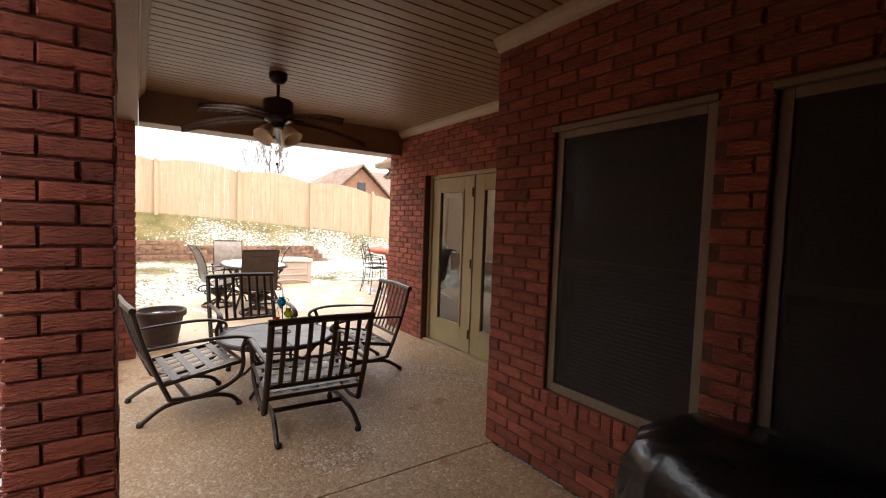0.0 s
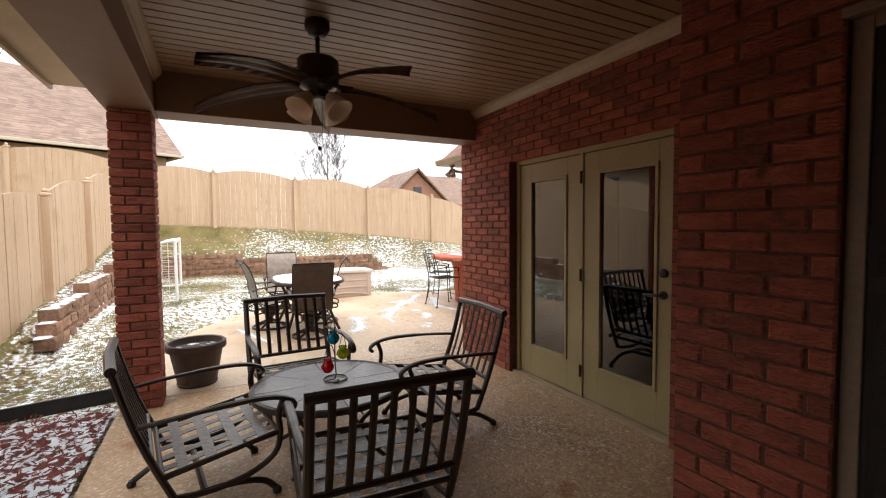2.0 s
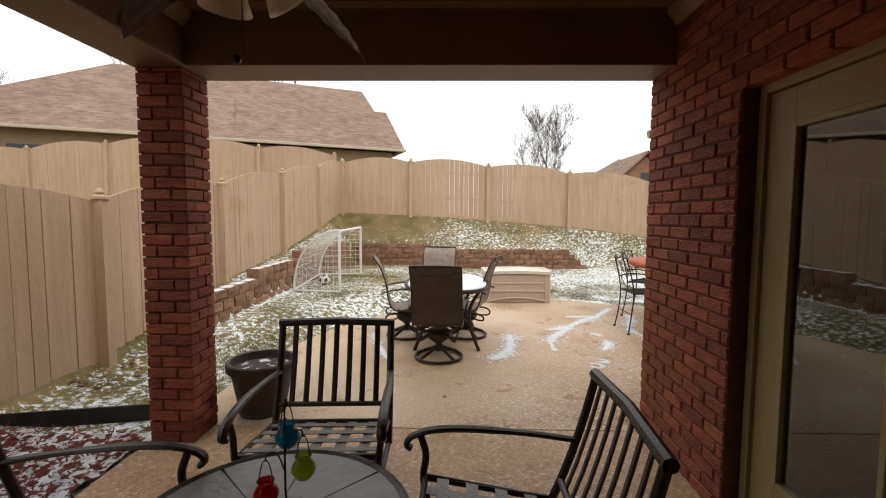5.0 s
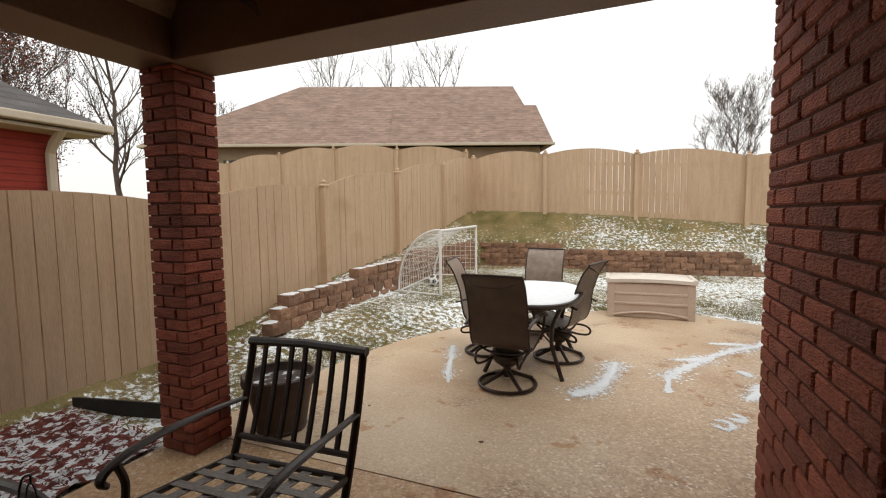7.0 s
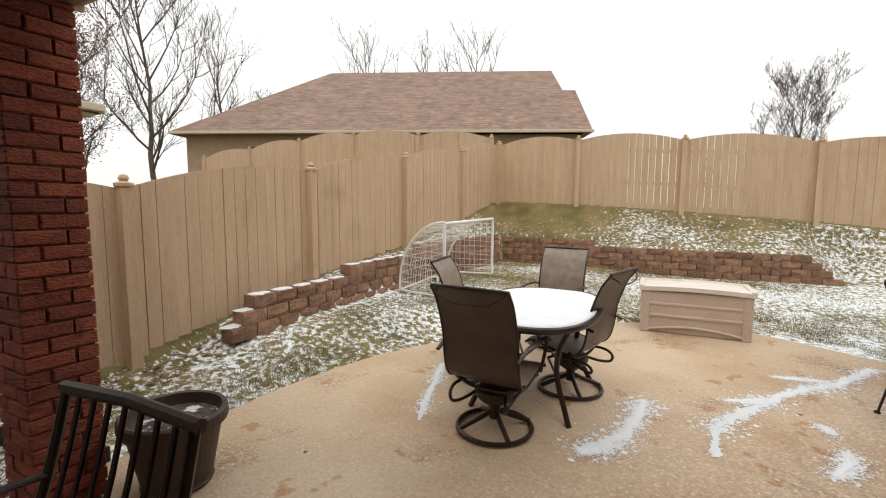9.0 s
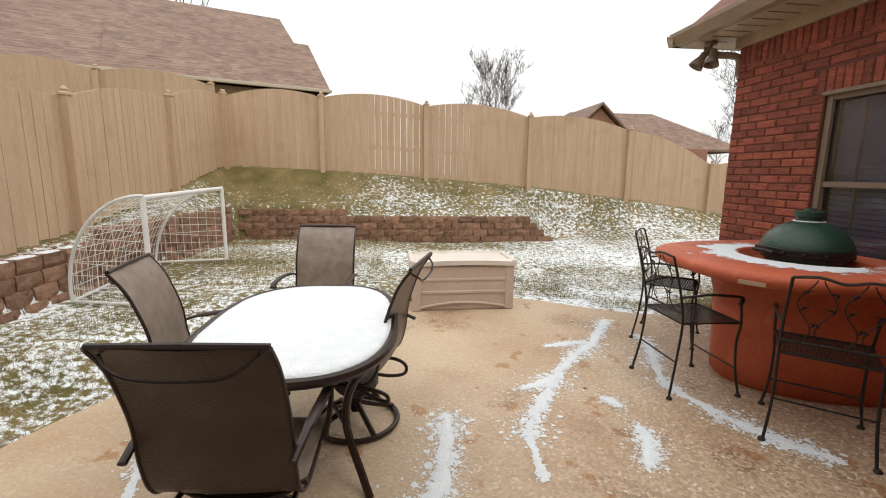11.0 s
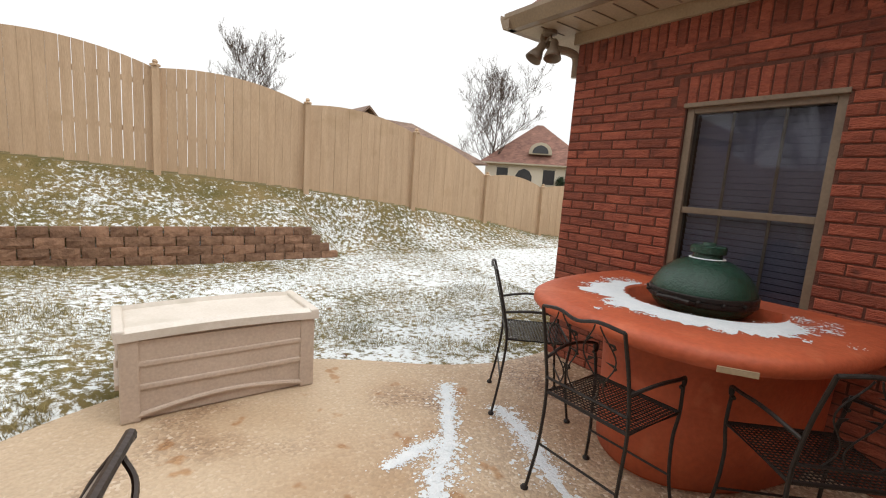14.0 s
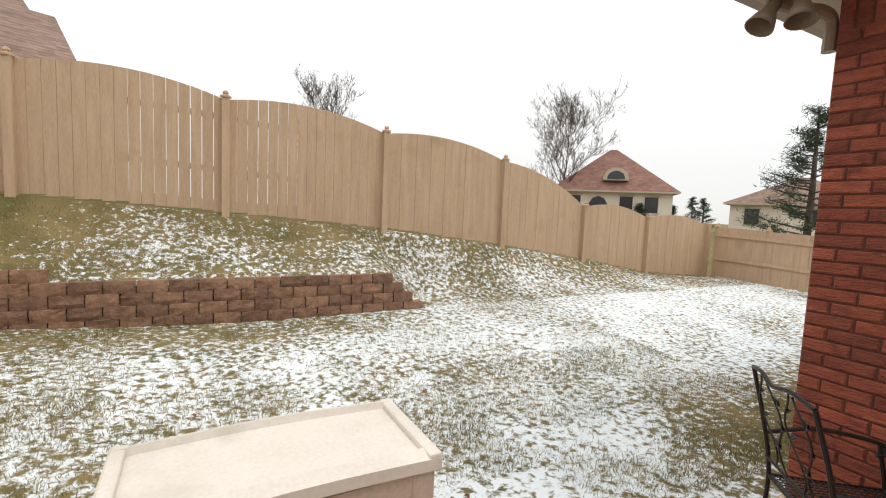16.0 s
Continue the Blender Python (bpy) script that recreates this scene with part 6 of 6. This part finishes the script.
def hip_house(m, w, d, zb, ze, rise, wall_mat, roof_mat, lab, dormer=False):
    root = thing("house", m, lab, "house")
    part("wall", boxed(-w / 2, w / 2, 0, d, zb, ze), wall_mat, root)
    o = 0.5
    part("roof", roof_mesh([(-w / 2 - o, -o, ze), (w / 2 + o, -o, ze), (w / 2 + o, d + o, ze), (-w / 2 - o, d + o, ze)], [(-w * 0.03, d / 2, ze + rise), (w * 0.03, d / 2, ze + rise)]), roof_mat, root)
    part("gutter", boxed(-w / 2 - o, w / 2 + o, -o - 0.1, -o, ze - 0.16, ze - 0.02), WHITE_TRIM, root)
    xs_ = [-w * 0.33, w * 0.12, w * 0.33]
    for x in xs_:
        wi = part("window", boxed(x - 0.55, x + 0.55, -0.04, 0.03, ze - 1.9, ze - 0.5), PANE_DARK, root)
        part("frame", boxed(x - 0.65, x + 0.65, -0.06, -0.02, ze - 0.5, ze - 0.38), WHITE_TRIM, wi)
        part("sill", boxed(x - 0.65, x + 0.65, -0.08, -0.02, ze - 2.02, ze - 1.9), WHITE_TRIM, wi)
    if dormer:
        dm = part("dormer", prism([(-1.1, -0.0), (1.1, 0.0), (1.1, 0.3), (0.9, 0.75), (0.5, 1.05), (0, 1.15), (-0.5, 1.05), (-0.9, 0.75), (-1.1, 0.3)], -0.6, 1.6), WHITE_TRIM, root, "arched cream dormer window")
        dm.matrix_basis = pose(0.2, 1.6, ze + 0.95, 90, 0, 0)
        dp = part("dormer_pane", prism([(-0.75, 0.1), (0.75, 0.1), (0.75, 0.3), (0.6, 0.6), (0.3, 0.8), (0, 0.87), (-0.3, 0.8), (-0.6, 0.6), (-0.75, 0.3)], 1.6, 1.64), PANE_DARK, dm)
        a = part("entry_arch", prism([(-0.8, 0), (0.8, 0), (0.8, 1.7), (0.5, 2.2), (0, 2.4), (-0.5, 2.2), (-0.8, 1.7)], 0, 0.2), PANE_DARK, root, "dark arched entry")
        a.matrix_basis = pose(-1.2, 0.1, ze - 2.9, 90, 0, 0)
    return root


hip_house(pose(35.1, 37.9, 0, 0, 0, -46), 10.0, 9.0, -1.0, 4.0, 4.3, CREAMWALL, ROOF_RED, "cream house with reddish hip roof and arched dormer", dormer=True)
hip_house(pose(47.0, 28.5, 0, 0, 0, -68), 10.0, 9.0, -1.0, 3.4, 2.6, CREAMWALL, ROOF, "cream house with brown hip roof beyond the fence")
gh = thing("house", pose(17.2, 38.5, -1.0, 0, 0, 0), "red brick gabled house with brown roof far behind the fence", "house")
part("wall", boxed(-4, 9, 0.2, 9, 0, 4.6), FAR_BRICK, gh)
bm = bmesh.new()
pr = [bm.verts.new(p) for p in ((-3.2, 0, 4.5), (3.2, 0, 4.5), (0, 0, 7.4))]
bm.faces.new(pr)
ex = bmesh.ops.extrude_face_region(bm, geom=list(bm.faces))
bmesh.ops.translate(bm, verts=[e for e in ex["geom"] if isinstance(e, bmesh.types.BMVert)], vec=(0, 4, 0))
part("gable", bm, FAR_BRICK, gh, "brick gable end")
for s in (-1, 1):
    bm = bmesh.new()
    q = [bm.verts.new(p) for p in ((s * 3.7, -0.4, 4.1), (0, -0.4, 7.62), (0, 6, 7.62), (s * 3.7, 6, 4.1))]
    bm.faces.new(q)
    ex = bmesh.ops.extrude_face_region(bm, geom=list(bm.faces))
    bmesh.ops.translate(bm, verts=[e for e in ex["geom"] if isinstance(e, bmesh.types.BMVert)], vec=(0, 0, 0.18))
    bmesh.ops.recalc_face_normals(bm, faces=bm.faces)
    part("gable_roof", bm, ROOF, gh)
part("roof", roof_mesh([(-5, 1.0, 4.6), (13, 1.0, 4.6), (13, 11, 4.6), (-5, 11, 4.6)], [(0, 6, 7.9), (7.5, 6, 7.9)]), ROOF, gh)
gw = part("window", boxed(-0.4, 0.4, -0.06, 0.02, 5.0, 6.1), PANE_DARK, gh)
part("frame", boxed(-0.5, 0.5, -0.08, -0.02, 4.9, 5.0), WHITE_TRIM, gw)

# ---- bare trees ----
TWIG_LEAF = mat("dry_russet_leaf", (0.22, 0.065, 0.03), (0.14, 0.045, 0.02), rough=0.9, scale=2, rand=0.5, island=True)
NEEDLE = mat("conifer_needles", (0.045, 0.07, 0.03), (0.025, 0.045, 0.02), rough=0.9, scale=3, rand=0.4, island=True)


def bare_tree(x, y, z, h, seed, spread=0.5, label="leafless grey winter tree behind the fence", leaves=0, fine=5, r0=None):
    """A leafless tree: a leader to the top, limbs all the way up it in an egg-shaped crown, each forked again and again into twigs."""
    rng = random.Random(seed)
    root = thing("tree", pose(x, y, z), label, "tree", "bare trees")
    trunk, crown_, tips = bmesh.new(), bmesh.new(), []
    r0 = r0 or h * 0.013

    def bough(p, d, L, r, k):
        pts, dd = [p], d.copy()
        for i in range(4):
            dd = (dd + Vector((rng.gauss(0, 0.12), rng.gauss(0, 0.12), 0.10 + rng.gauss(0, 0.07)))).normalized()
            pts.append(pts[-1] + dd * L / 4)
        tube(crown_, pts, [max(0.009, r * q) for q in (1, 0.85, 0.7, 0.55, 0.35)], 5 if k == 0 else 3)
        if k >= fine - 2 or L < 0.25:
            tips.append(pts[-1])
            return
        for i in range(6 if k == 0 else 5 if k == 1 else 4):
            j = rng.choice((1, 2, 3, 4)) if i else 4
            a = Vector((rng.gauss(0, 1), rng.gauss(0, 1), rng.gauss(0.35, 0.8))).normalized()
            bough(pts[j], (dd + a * (0.55 + 0.5 * spread)).normalized(), L * rng.uniform(0.38, 0.62), r * 0.5, k + 1)

    lead, p = [], Vector((0, 0, -0.5))
    n = 12
    for i in range(n + 1):
        lead.append(p.copy())
        p = p + Vector((rng.gauss(0, 0.012) * h, rng.gauss(0, 0.012) * h, h / n))
    tube(trunk, lead, [max(0.012, r0 * (1 - 0.93 * i / n)) for i in range(n + 1)], 7)
    for k in range(int(15 + 6 * spread)):
        f = 0.26 + 0.72 * k / (14 + 6 * spread)
        q = f * n
        base = lead[int(q)].lerp(lead[min(n, int(q) + 1)], q - int(q))
        a = k * 2.4 + rng.uniform(-0.5, 0.5)
        out = math.sin(math.pi * min(1.0, (f - 0.10) / 0.94)) ** 0.8
        d = Vector((math.cos(a), math.sin(a), 0.75 + 0.7 * f + rng.uniform(-0.15, 0.25))).normalized()
        bough(base, d, max(0.5, h * (0.20 + 0.28 * spread) * out * rng.uniform(0.8, 1.15)), r0 * (0.5 - 0.36 * f), 0)
    part("trunk", trunk, BARK, root)
    part("crown", crown_, BARK, root, "fine bare branches")
    if leaves:
        v, f = [], []
        for t in tips:
            for _ in range(leaves):
                c = t + Vector((rng.gauss(0, 0.3), rng.gauss(0, 0.3), rng.gauss(0, 0.25)))
                a = Vector((rng.gauss(0, 1), rng.gauss(0, 1), rng.gauss(0, 1))).normalized() * 0.06
                b = a.orthogonal().normalized() * 0.04
                k = len(v)
                v += [tuple(c + a), tuple(c + b), tuple(c - a), tuple(c - b)]
                f.append((k, k + 1, k + 2, k + 3))
        me = bpy.data.meshes.new("leaves")
        me.from_pydata(v, [], f)
        me.materials.append(TWIG_LEAF)
        o = new("leaves", me)
        o.parent = root
        o["kind"] = "stuff"
        o["label"] = "clinging russet leaves"
    return root


for i, (x, y, h, sp) in enumerate(((11.2, 50, 13.0, 0.4), (33.0, 42, 12.6, 0.6), (-24.5, 41, 20.5, 0.42), (-19.5, 45, 20.0, 0.34), (-15.5, 46, 21.0, 0.34), (-33, 30, 19.0, 0.42), (-30, 33, 12.5, 0.38), (6.5, 60, 8.0, 0.5), (44, 62, 9.0, 0.55))):
    bare_tree(x, y, 0.5, h * 0.84, 40 + i, sp if i < 2 else 0.6 * sp, fine=6 if i < 2 else 4)
bare_tree(-25.0, 14.0, 0, 12.0, 71, 0.5, "thin winter tree with clinging russet leaves", leaves=2)
bare_tree(-27.0, 17.5, 0, 11.0, 72, 0.5, "thin winter tree with clinging russet leaves", leaves=2)
bare_tree(-22.0, 19.0, 0, 14.0, 73, 0.42)
bare_tree(-28.0, 11.0, 0, 15.0, 75, 0.42)


def conifer(x, y, h, seed):
    root = thing("conifer_tree", pose(x, y, 0), "dark green ragged pine tree beyond the house corner", "tree")
    part("trunk", tubed([(0, 0, 0), (0.05, 0, h * 0.5), (0, 0.03, h)], [0.13, 0.09, 0.02], 8), BARK, root)
    rng = random.Random(seed)
    v, f = [], []
    limbs = bmesh.new()
    for k in range(46):
        z = h * (0.15 + 0.83 * k / 46)
        a = rng.uniform(0, 6.28)
        L = (1 - 0.85 * k / 46) * h * 0.36 * rng.uniform(0.55, 1.15)
        tip = Vector((L * math.cos(a), L * math.sin(a), z + 0.25 * L))
        tube(limbs, [(0, 0, z), tip * 0.5 + Vector((0, 0, z * 0.5 - 0.05)), tip], [0.03, 0.02, 0.008], 4)
        for _ in range(130):
            t = rng.uniform(0.35, 1.0)
            c = Vector((0, 0, z)).lerp(tip, t) + Vector((rng.gauss(0, 0.12), rng.gauss(0, 0.12), rng.gauss(0, 0.07)))
            d = Vector((rng.gauss(0, 1), rng.gauss(0, 1), rng.gauss(0.5, 0.6))).normalized() * rng.uniform(0.10, 0.22)
            s = d.orthogonal().normalized() * 0.018
            b = len(v)
            v += [tuple(c - s), tuple(c + s), tuple(c + d)]
            f.append((b, b + 1, b + 2))
    part("branches", limbs, BARK, root)
    me = bpy.data.meshes.new("needles")
    me.from_pydata(v, [], f)
    me.materials.append(NEEDLE)
    o = new("needles", me)
    o.parent = root
    o["kind"] = "stuff"
    return root


conifer(19.0, 15.7, 5.2, 3)
for i, (x, y, h) in enumerate(((36.5, 36.0, 2.9), (37.9, 36.0, 2.6), (40.9, 36.0, 2.9), (48, 42, 3.6), (52, 40, 4.2), (56, 44, 4.6))):
    conifer(x, y, h, 20 + i)

# ---- grass blades ----
def grass():
    rng = random.Random(9)
    v, f = [], []
    n = 0
    while n < 130000:
        x, y = rng.uniform(-0.95, 7.5), rng.uniform(5.9, 15.7)
        if y < 10.8 and x > edge_x(y) - 0.02 and not (y > 10.72 or (x > 4.5 and y > 10.1)):
            continue
        if y < 10.75 and 2.0 < x < 4.4:
            continue
        if abs(y - RET_Y - 0.1) < 0.16 and x < 5.3:
            continue
        if x > WING_X - 0.05 and y < WING_Y + 0.05:
            continue
        near = 1.0 if y < 12.5 else 0.5
        if rng.random() > near or noise.noise((x * 1.6, y * 1.6, 7)) < rng.uniform(-0.55, 0.2):
            continue
        z = ground_z(x, y) - 0.012
        L = rng.uniform(0.018, 0.05)
        a = rng.uniform(0, 6.28)
        lean = Vector((math.cos(a), math.sin(a), 0)) * L * rng.uniform(0.3, 1.2)
        s = Vector((-math.sin(a), math.cos(a), 0)) * 0.0032
        p = Vector((x, y, z))
        b = len(v)
        v += [tuple(p - s), tuple(p + s), tuple(p + lean + Vector((0, 0, L)))]
        f.append((b, b + 1, b + 2))
        n += 1
    me = bpy.data.meshes.new("grass_blades")
    me.from_pydata(v, [], f)
    me.materials.append(mat("winter_grass", (0.34, 0.26, 0.115), (0.16, 0.145, 0.052), rough=0.8, scale=1.5, rand=0.5, island=True))
    tagged(new("grass_blades", me), "short winter grass, olive and straw", "grass", kind="stuff")


grass()

# ---- fallen leaves ----
rng = random.Random(21)
leaf_mat = mat("fallen_leaf", (0.20, 0.075, 0.03), (0.12, 0.05, 0.025), rough=0.8, scale=20, rand=0.4, island=True)
v, f = [], []
for _ in range(420):
    y = rng.uniform(6.0, 13.5)
    x = rng.choice((FENCE_X + rng.uniform(0.05, 0.5), rng.uniform(-1.0, 4.5) if rng.random() < 0.12 else FENCE_X + rng.uniform(0.05, 0.4)))
    z = ground_z(x, y) + 0.02
    a, r = rng.uniform(0, 6.28), rng.uniform(0.015, 0.035)
    b = len(v)
    for k, q in enumerate((1.2, 0.6, 1.0, 0.6, 1.2, 0.5)):
        t = a + 2 * math.pi * k / 6
        v.append((x + q * r * math.cos(t), y + q * r * math.sin(t), z + 0.012 * (k % 2)))
    f.append(tuple(range(b, b + 6)))
me = bpy.data.meshes.new("fallen_leaves")
me.from_pydata(v, [], f)
me.materials.append(leaf_mat)
tagged(new("fallen_leaves", me), "dry brown leaves fallen along the fence", "leaves", kind="stuff")

# ---- brickwork ----
BL, BH, PU, PZ = 0.212, 0.0615, 0.2225, 0.0718
brick_cache = {}


def brick_mesh(L, H, D=0.09):
    key = (round(L, 2), round(H, 2), D)
    if key not in brick_cache:
        bm = bmesh.new()
        L_, H_ = max(0.03, L), H
        e = 0.006
        fr = [bm.verts.new((x, 0, z)) for x, z in ((-L_ / 2 + e, e), (L_ / 2 - e, e), (L_ / 2 - e, H_ - e), (-L_ / 2 + e, H_ - e))]
        md = [bm.verts.new((x, e, z)) for x, z in ((-L_ / 2, 0), (L_ / 2, 0), (L_ / 2, H_), (-L_ / 2, H_))]
        bk = [bm.verts.new((x, D, z)) for x, z in ((-L_ / 2, 0), (L_ / 2, 0), (L_ / 2, H_), (-L_ / 2, H_))]
        bm.faces.new(fr)
        for k in range(4):
            bm.faces.new((md[k], md[(k + 1) % 4], fr[(k + 1) % 4], fr[k]))
            bm.faces.new((bk[k], bk[(k + 1) % 4], md[(k + 1) % 4], md[k]))
        bm.faces.new(bk[::-1])
        bmesh.ops.recalc_face_normals(bm, faces=bm.faces)
        me = bpy.data.meshes.new("brick")
        bm.to_mesh(me)
        bm.free()
        me.materials.append(BRICK)
        brick_cache[key] = me
    return brick_cache[key]


def column(x0, y0, top, label):
    root = thing("brick_column", pose(0, 0, 0), label, "column", "porch columns")
    s = 0.296
    part("core", boxed(x0 + 0.013, x0 + s - 0.013, y0 + 0.013, y0 + s - 0.013, 0, top), MORTAR, root, "dark mortar")
    rng = random.Random(int(y0 * 10))
    z, c = 0.005, 0
    cx, cy = x0 + s / 2, y0 + s / 2
    while z < top - 0.02:
        H = min(BH, top - z - 0.004)
        for k in range(4):
            off = (0.05 if c % 2 else -0.05)
            b = new("brick", brick_mesh(0.193, H, 0.09))
            b.parent = root
            b.matrix_basis = Matrix.Translation((cx, cy, z)) @ Matrix.Rotation(math.pi / 2 * k, 4, "Z") @ pose(off, -s / 2 + rng.uniform(-0.003, 0.003), 0, 0, 0, rng.uniform(-0.6, 0.6))
        z += PZ
        c += 1
    return root


column(COL_X0 - 0.046, 1.72, BEAM_Z, "square red brick porch column beside the slab edge")
column(COL_X0, 5.27, BEAM_Z, "square red brick porch column at the patio corner")


def brick_wall(name, label, m, length, height, holes, near, soldier_top=False, arches=(), sills=()):
    """A brick wall in local u (x) and z, its face at local y = 0 looking to -y; holes are (u0, u1, z0, z1); near(u, z) picks the bricks that are parts."""
    root = thing(name, m, label, "wall")
    root["kind"] = "structure"
    cuts = sorted({0.0, length} | {h[0] for h in holes} | {h[1] for h in holes})
    bm = bmesh.new()
    for a, b in zip(cuts, cuts[1:]):
        zs = [0.0]
        for h in holes:
            if h[0] <= a + 1e-6 and h[1] >= b - 1e-6:
                zs += [h[2], h[3]]
        zs = zs + [height]
        for z0, z1 in zip(zs[::2], zs[1::2]):
            if z1 - z0 > 0.01:
                box(bm, a, b, 0.0095, 0.2, z0, z1)
    part("mortar_backing", bm, MORTAR, root, "dark red-brown mortar")
    rng = random.Random(len(label))
    rest_v, rest_f = [], []
    blocked = list(holes) + [(a0, a1, z0, z1) for a0, a1, z0, z1 in arches] + [(a0, a1, z0, z1) for a0, a1, z0, z1 in sills]
    if soldier_top:
        blocked.append((-1, length + 1, height - 0.205, height + 1))

    def lay(u, z, L, H):
        w = rng.uniform(-0.0025, 0.0025)
        if near(u, z):
            b = new("brick", brick_mesh(L, H))
            b.parent = root
            b.matrix_basis = pose(u, w, z, 0, 0, rng.uniform(-0.4, 0.4))
        else:
            me = brick_mesh(L, H)
            k = len(rest_v)
            rest_v.extend([(p.co.x + u, p.co.y + w, p.co.z + z) for p in me.vertices])
            rest_f.extend([tuple(i + k for i in q.vertices) for q in me.polygons])

    z, c = 0.004, 0
    while z < height - 0.02:
        H = min(BH, height - z)
        spans = [(0.0, length)]
        for h in blocked:
            if h[2] < z + H * 0.6 and h[3] > z + H * 0.4:
                nxt = []
                for a, b in spans:
                    if h[1] <= a or h[0] >= b:
                        nxt.append((a, b))
                    else:
                        if h[0] > a:
                            nxt.append((a, h[0]))
                        if h[1] < b:
                            nxt.append((h[1], b))
                spans = nxt
        for a, b in spans:
            k = math.floor(a / PU) - 1
            while k * PU < b:
                u0 = k * PU + (PU / 2 if c % 2 else 0)
                p, q = max(a + 0.003, u0), min(b - 0.003, u0 + BL)
                if q - p > 0.035:
                    lay((p + q) / 2, z, q - p, H)
                k += 1
        z += PZ
        c += 1
    for a0, a1, z0, z1 in list(arches) + list(sills) + ([(0, length, height - 0.2, height)] if soldier_top else []):
        n = max(1, round((a1 - a0) / PZ))
        for k in range(n):
            u = a0 + (a1 - a0) * (k + 0.5) / n
            lay(u, z0, (a1 - a0) / n - 0.01, z1 - z0 - 0.008)
    if rest_v:
        me = bpy.data.meshes.new("bricks")
        me.from_pydata(rest_v, [], rest_f)
        me.materials.append(BRICK_JOINED)
        o = new("bricks", me)
        o.parent = root
        o["kind"] = "stuff"
    return root


# local u runs along -y for walls that face -x
def facing_left(x, y_end):
    return pose(x, y_end, 0, 0, 0, -90)


brick_wall("wall_window", "red brick porch wall with two sash windows", facing_left(WIN_X, JOG_Y), 5.1, CEIL_Z, [(JOG_Y - 1.635, JOG_Y - 0.75, 0.515, 2.05), (JOG_Y - 0.54, JOG_Y + 0.34, 0.515, 2.05)],
           lambda u, z: u < 1.6 and z < 1.5, sills=[(JOG_Y - 1.66, JOG_Y - 0.73, 0.41, 0.515), (JOG_Y - 0.56, JOG_Y + 0.36, 0.41, 0.515)])
brick_wall("wall_door", "red brick porch wall beside the glazed double door", facing_left(DOOR_X, FRONT_Y), FRONT_Y - JOG_Y - 0.0, CEIL_Z, [(FRONT_Y - 4.62, FRONT_Y - 2.87, -0.1, 2.10)],
           lambda u, z: u < 1.0)
brick_wall("wall_jog", "red brick return of the porch wall", pose(DOOR_X + 0.2, JOG_Y, 0, 0, 0, 180), DOOR_X - WIN_X + 0.187, CEIL_Z, [], lambda u, z: False)
brick_wall("wall_front", "red brick garden wall of the house", pose(WING_X + 0.2, FRONT_Y, 0, 0, 0, 180), WING_X - DOOR_X + 0.187, 2.76, [], lambda u, z: u > 2.2 and z < 2.4)
brick_wall("wall_wing", "red brick wing wall with a window over the bar", facing_left(WING_X, WING_Y), WING_Y - FRONT_Y, 2.76, [(WING_Y - 8.885, WING_Y - 8.01, 0.72, 2.15)],
           lambda u, z: u < 1.25 and z > 0.5 or (2.0 < u < 2.9 and z > 1.2), soldier_top=True, arches=[(WING_Y - 8.96, WING_Y - 7.95, 2.15, 2.355)])
brick_wall("wall_end", "red brick end wall of the house wing", pose(9.0, WING_Y, 0, 0, 0, 180), 9.0 - WING_X - 0.013, 2.76, [], lambda u, z: False)
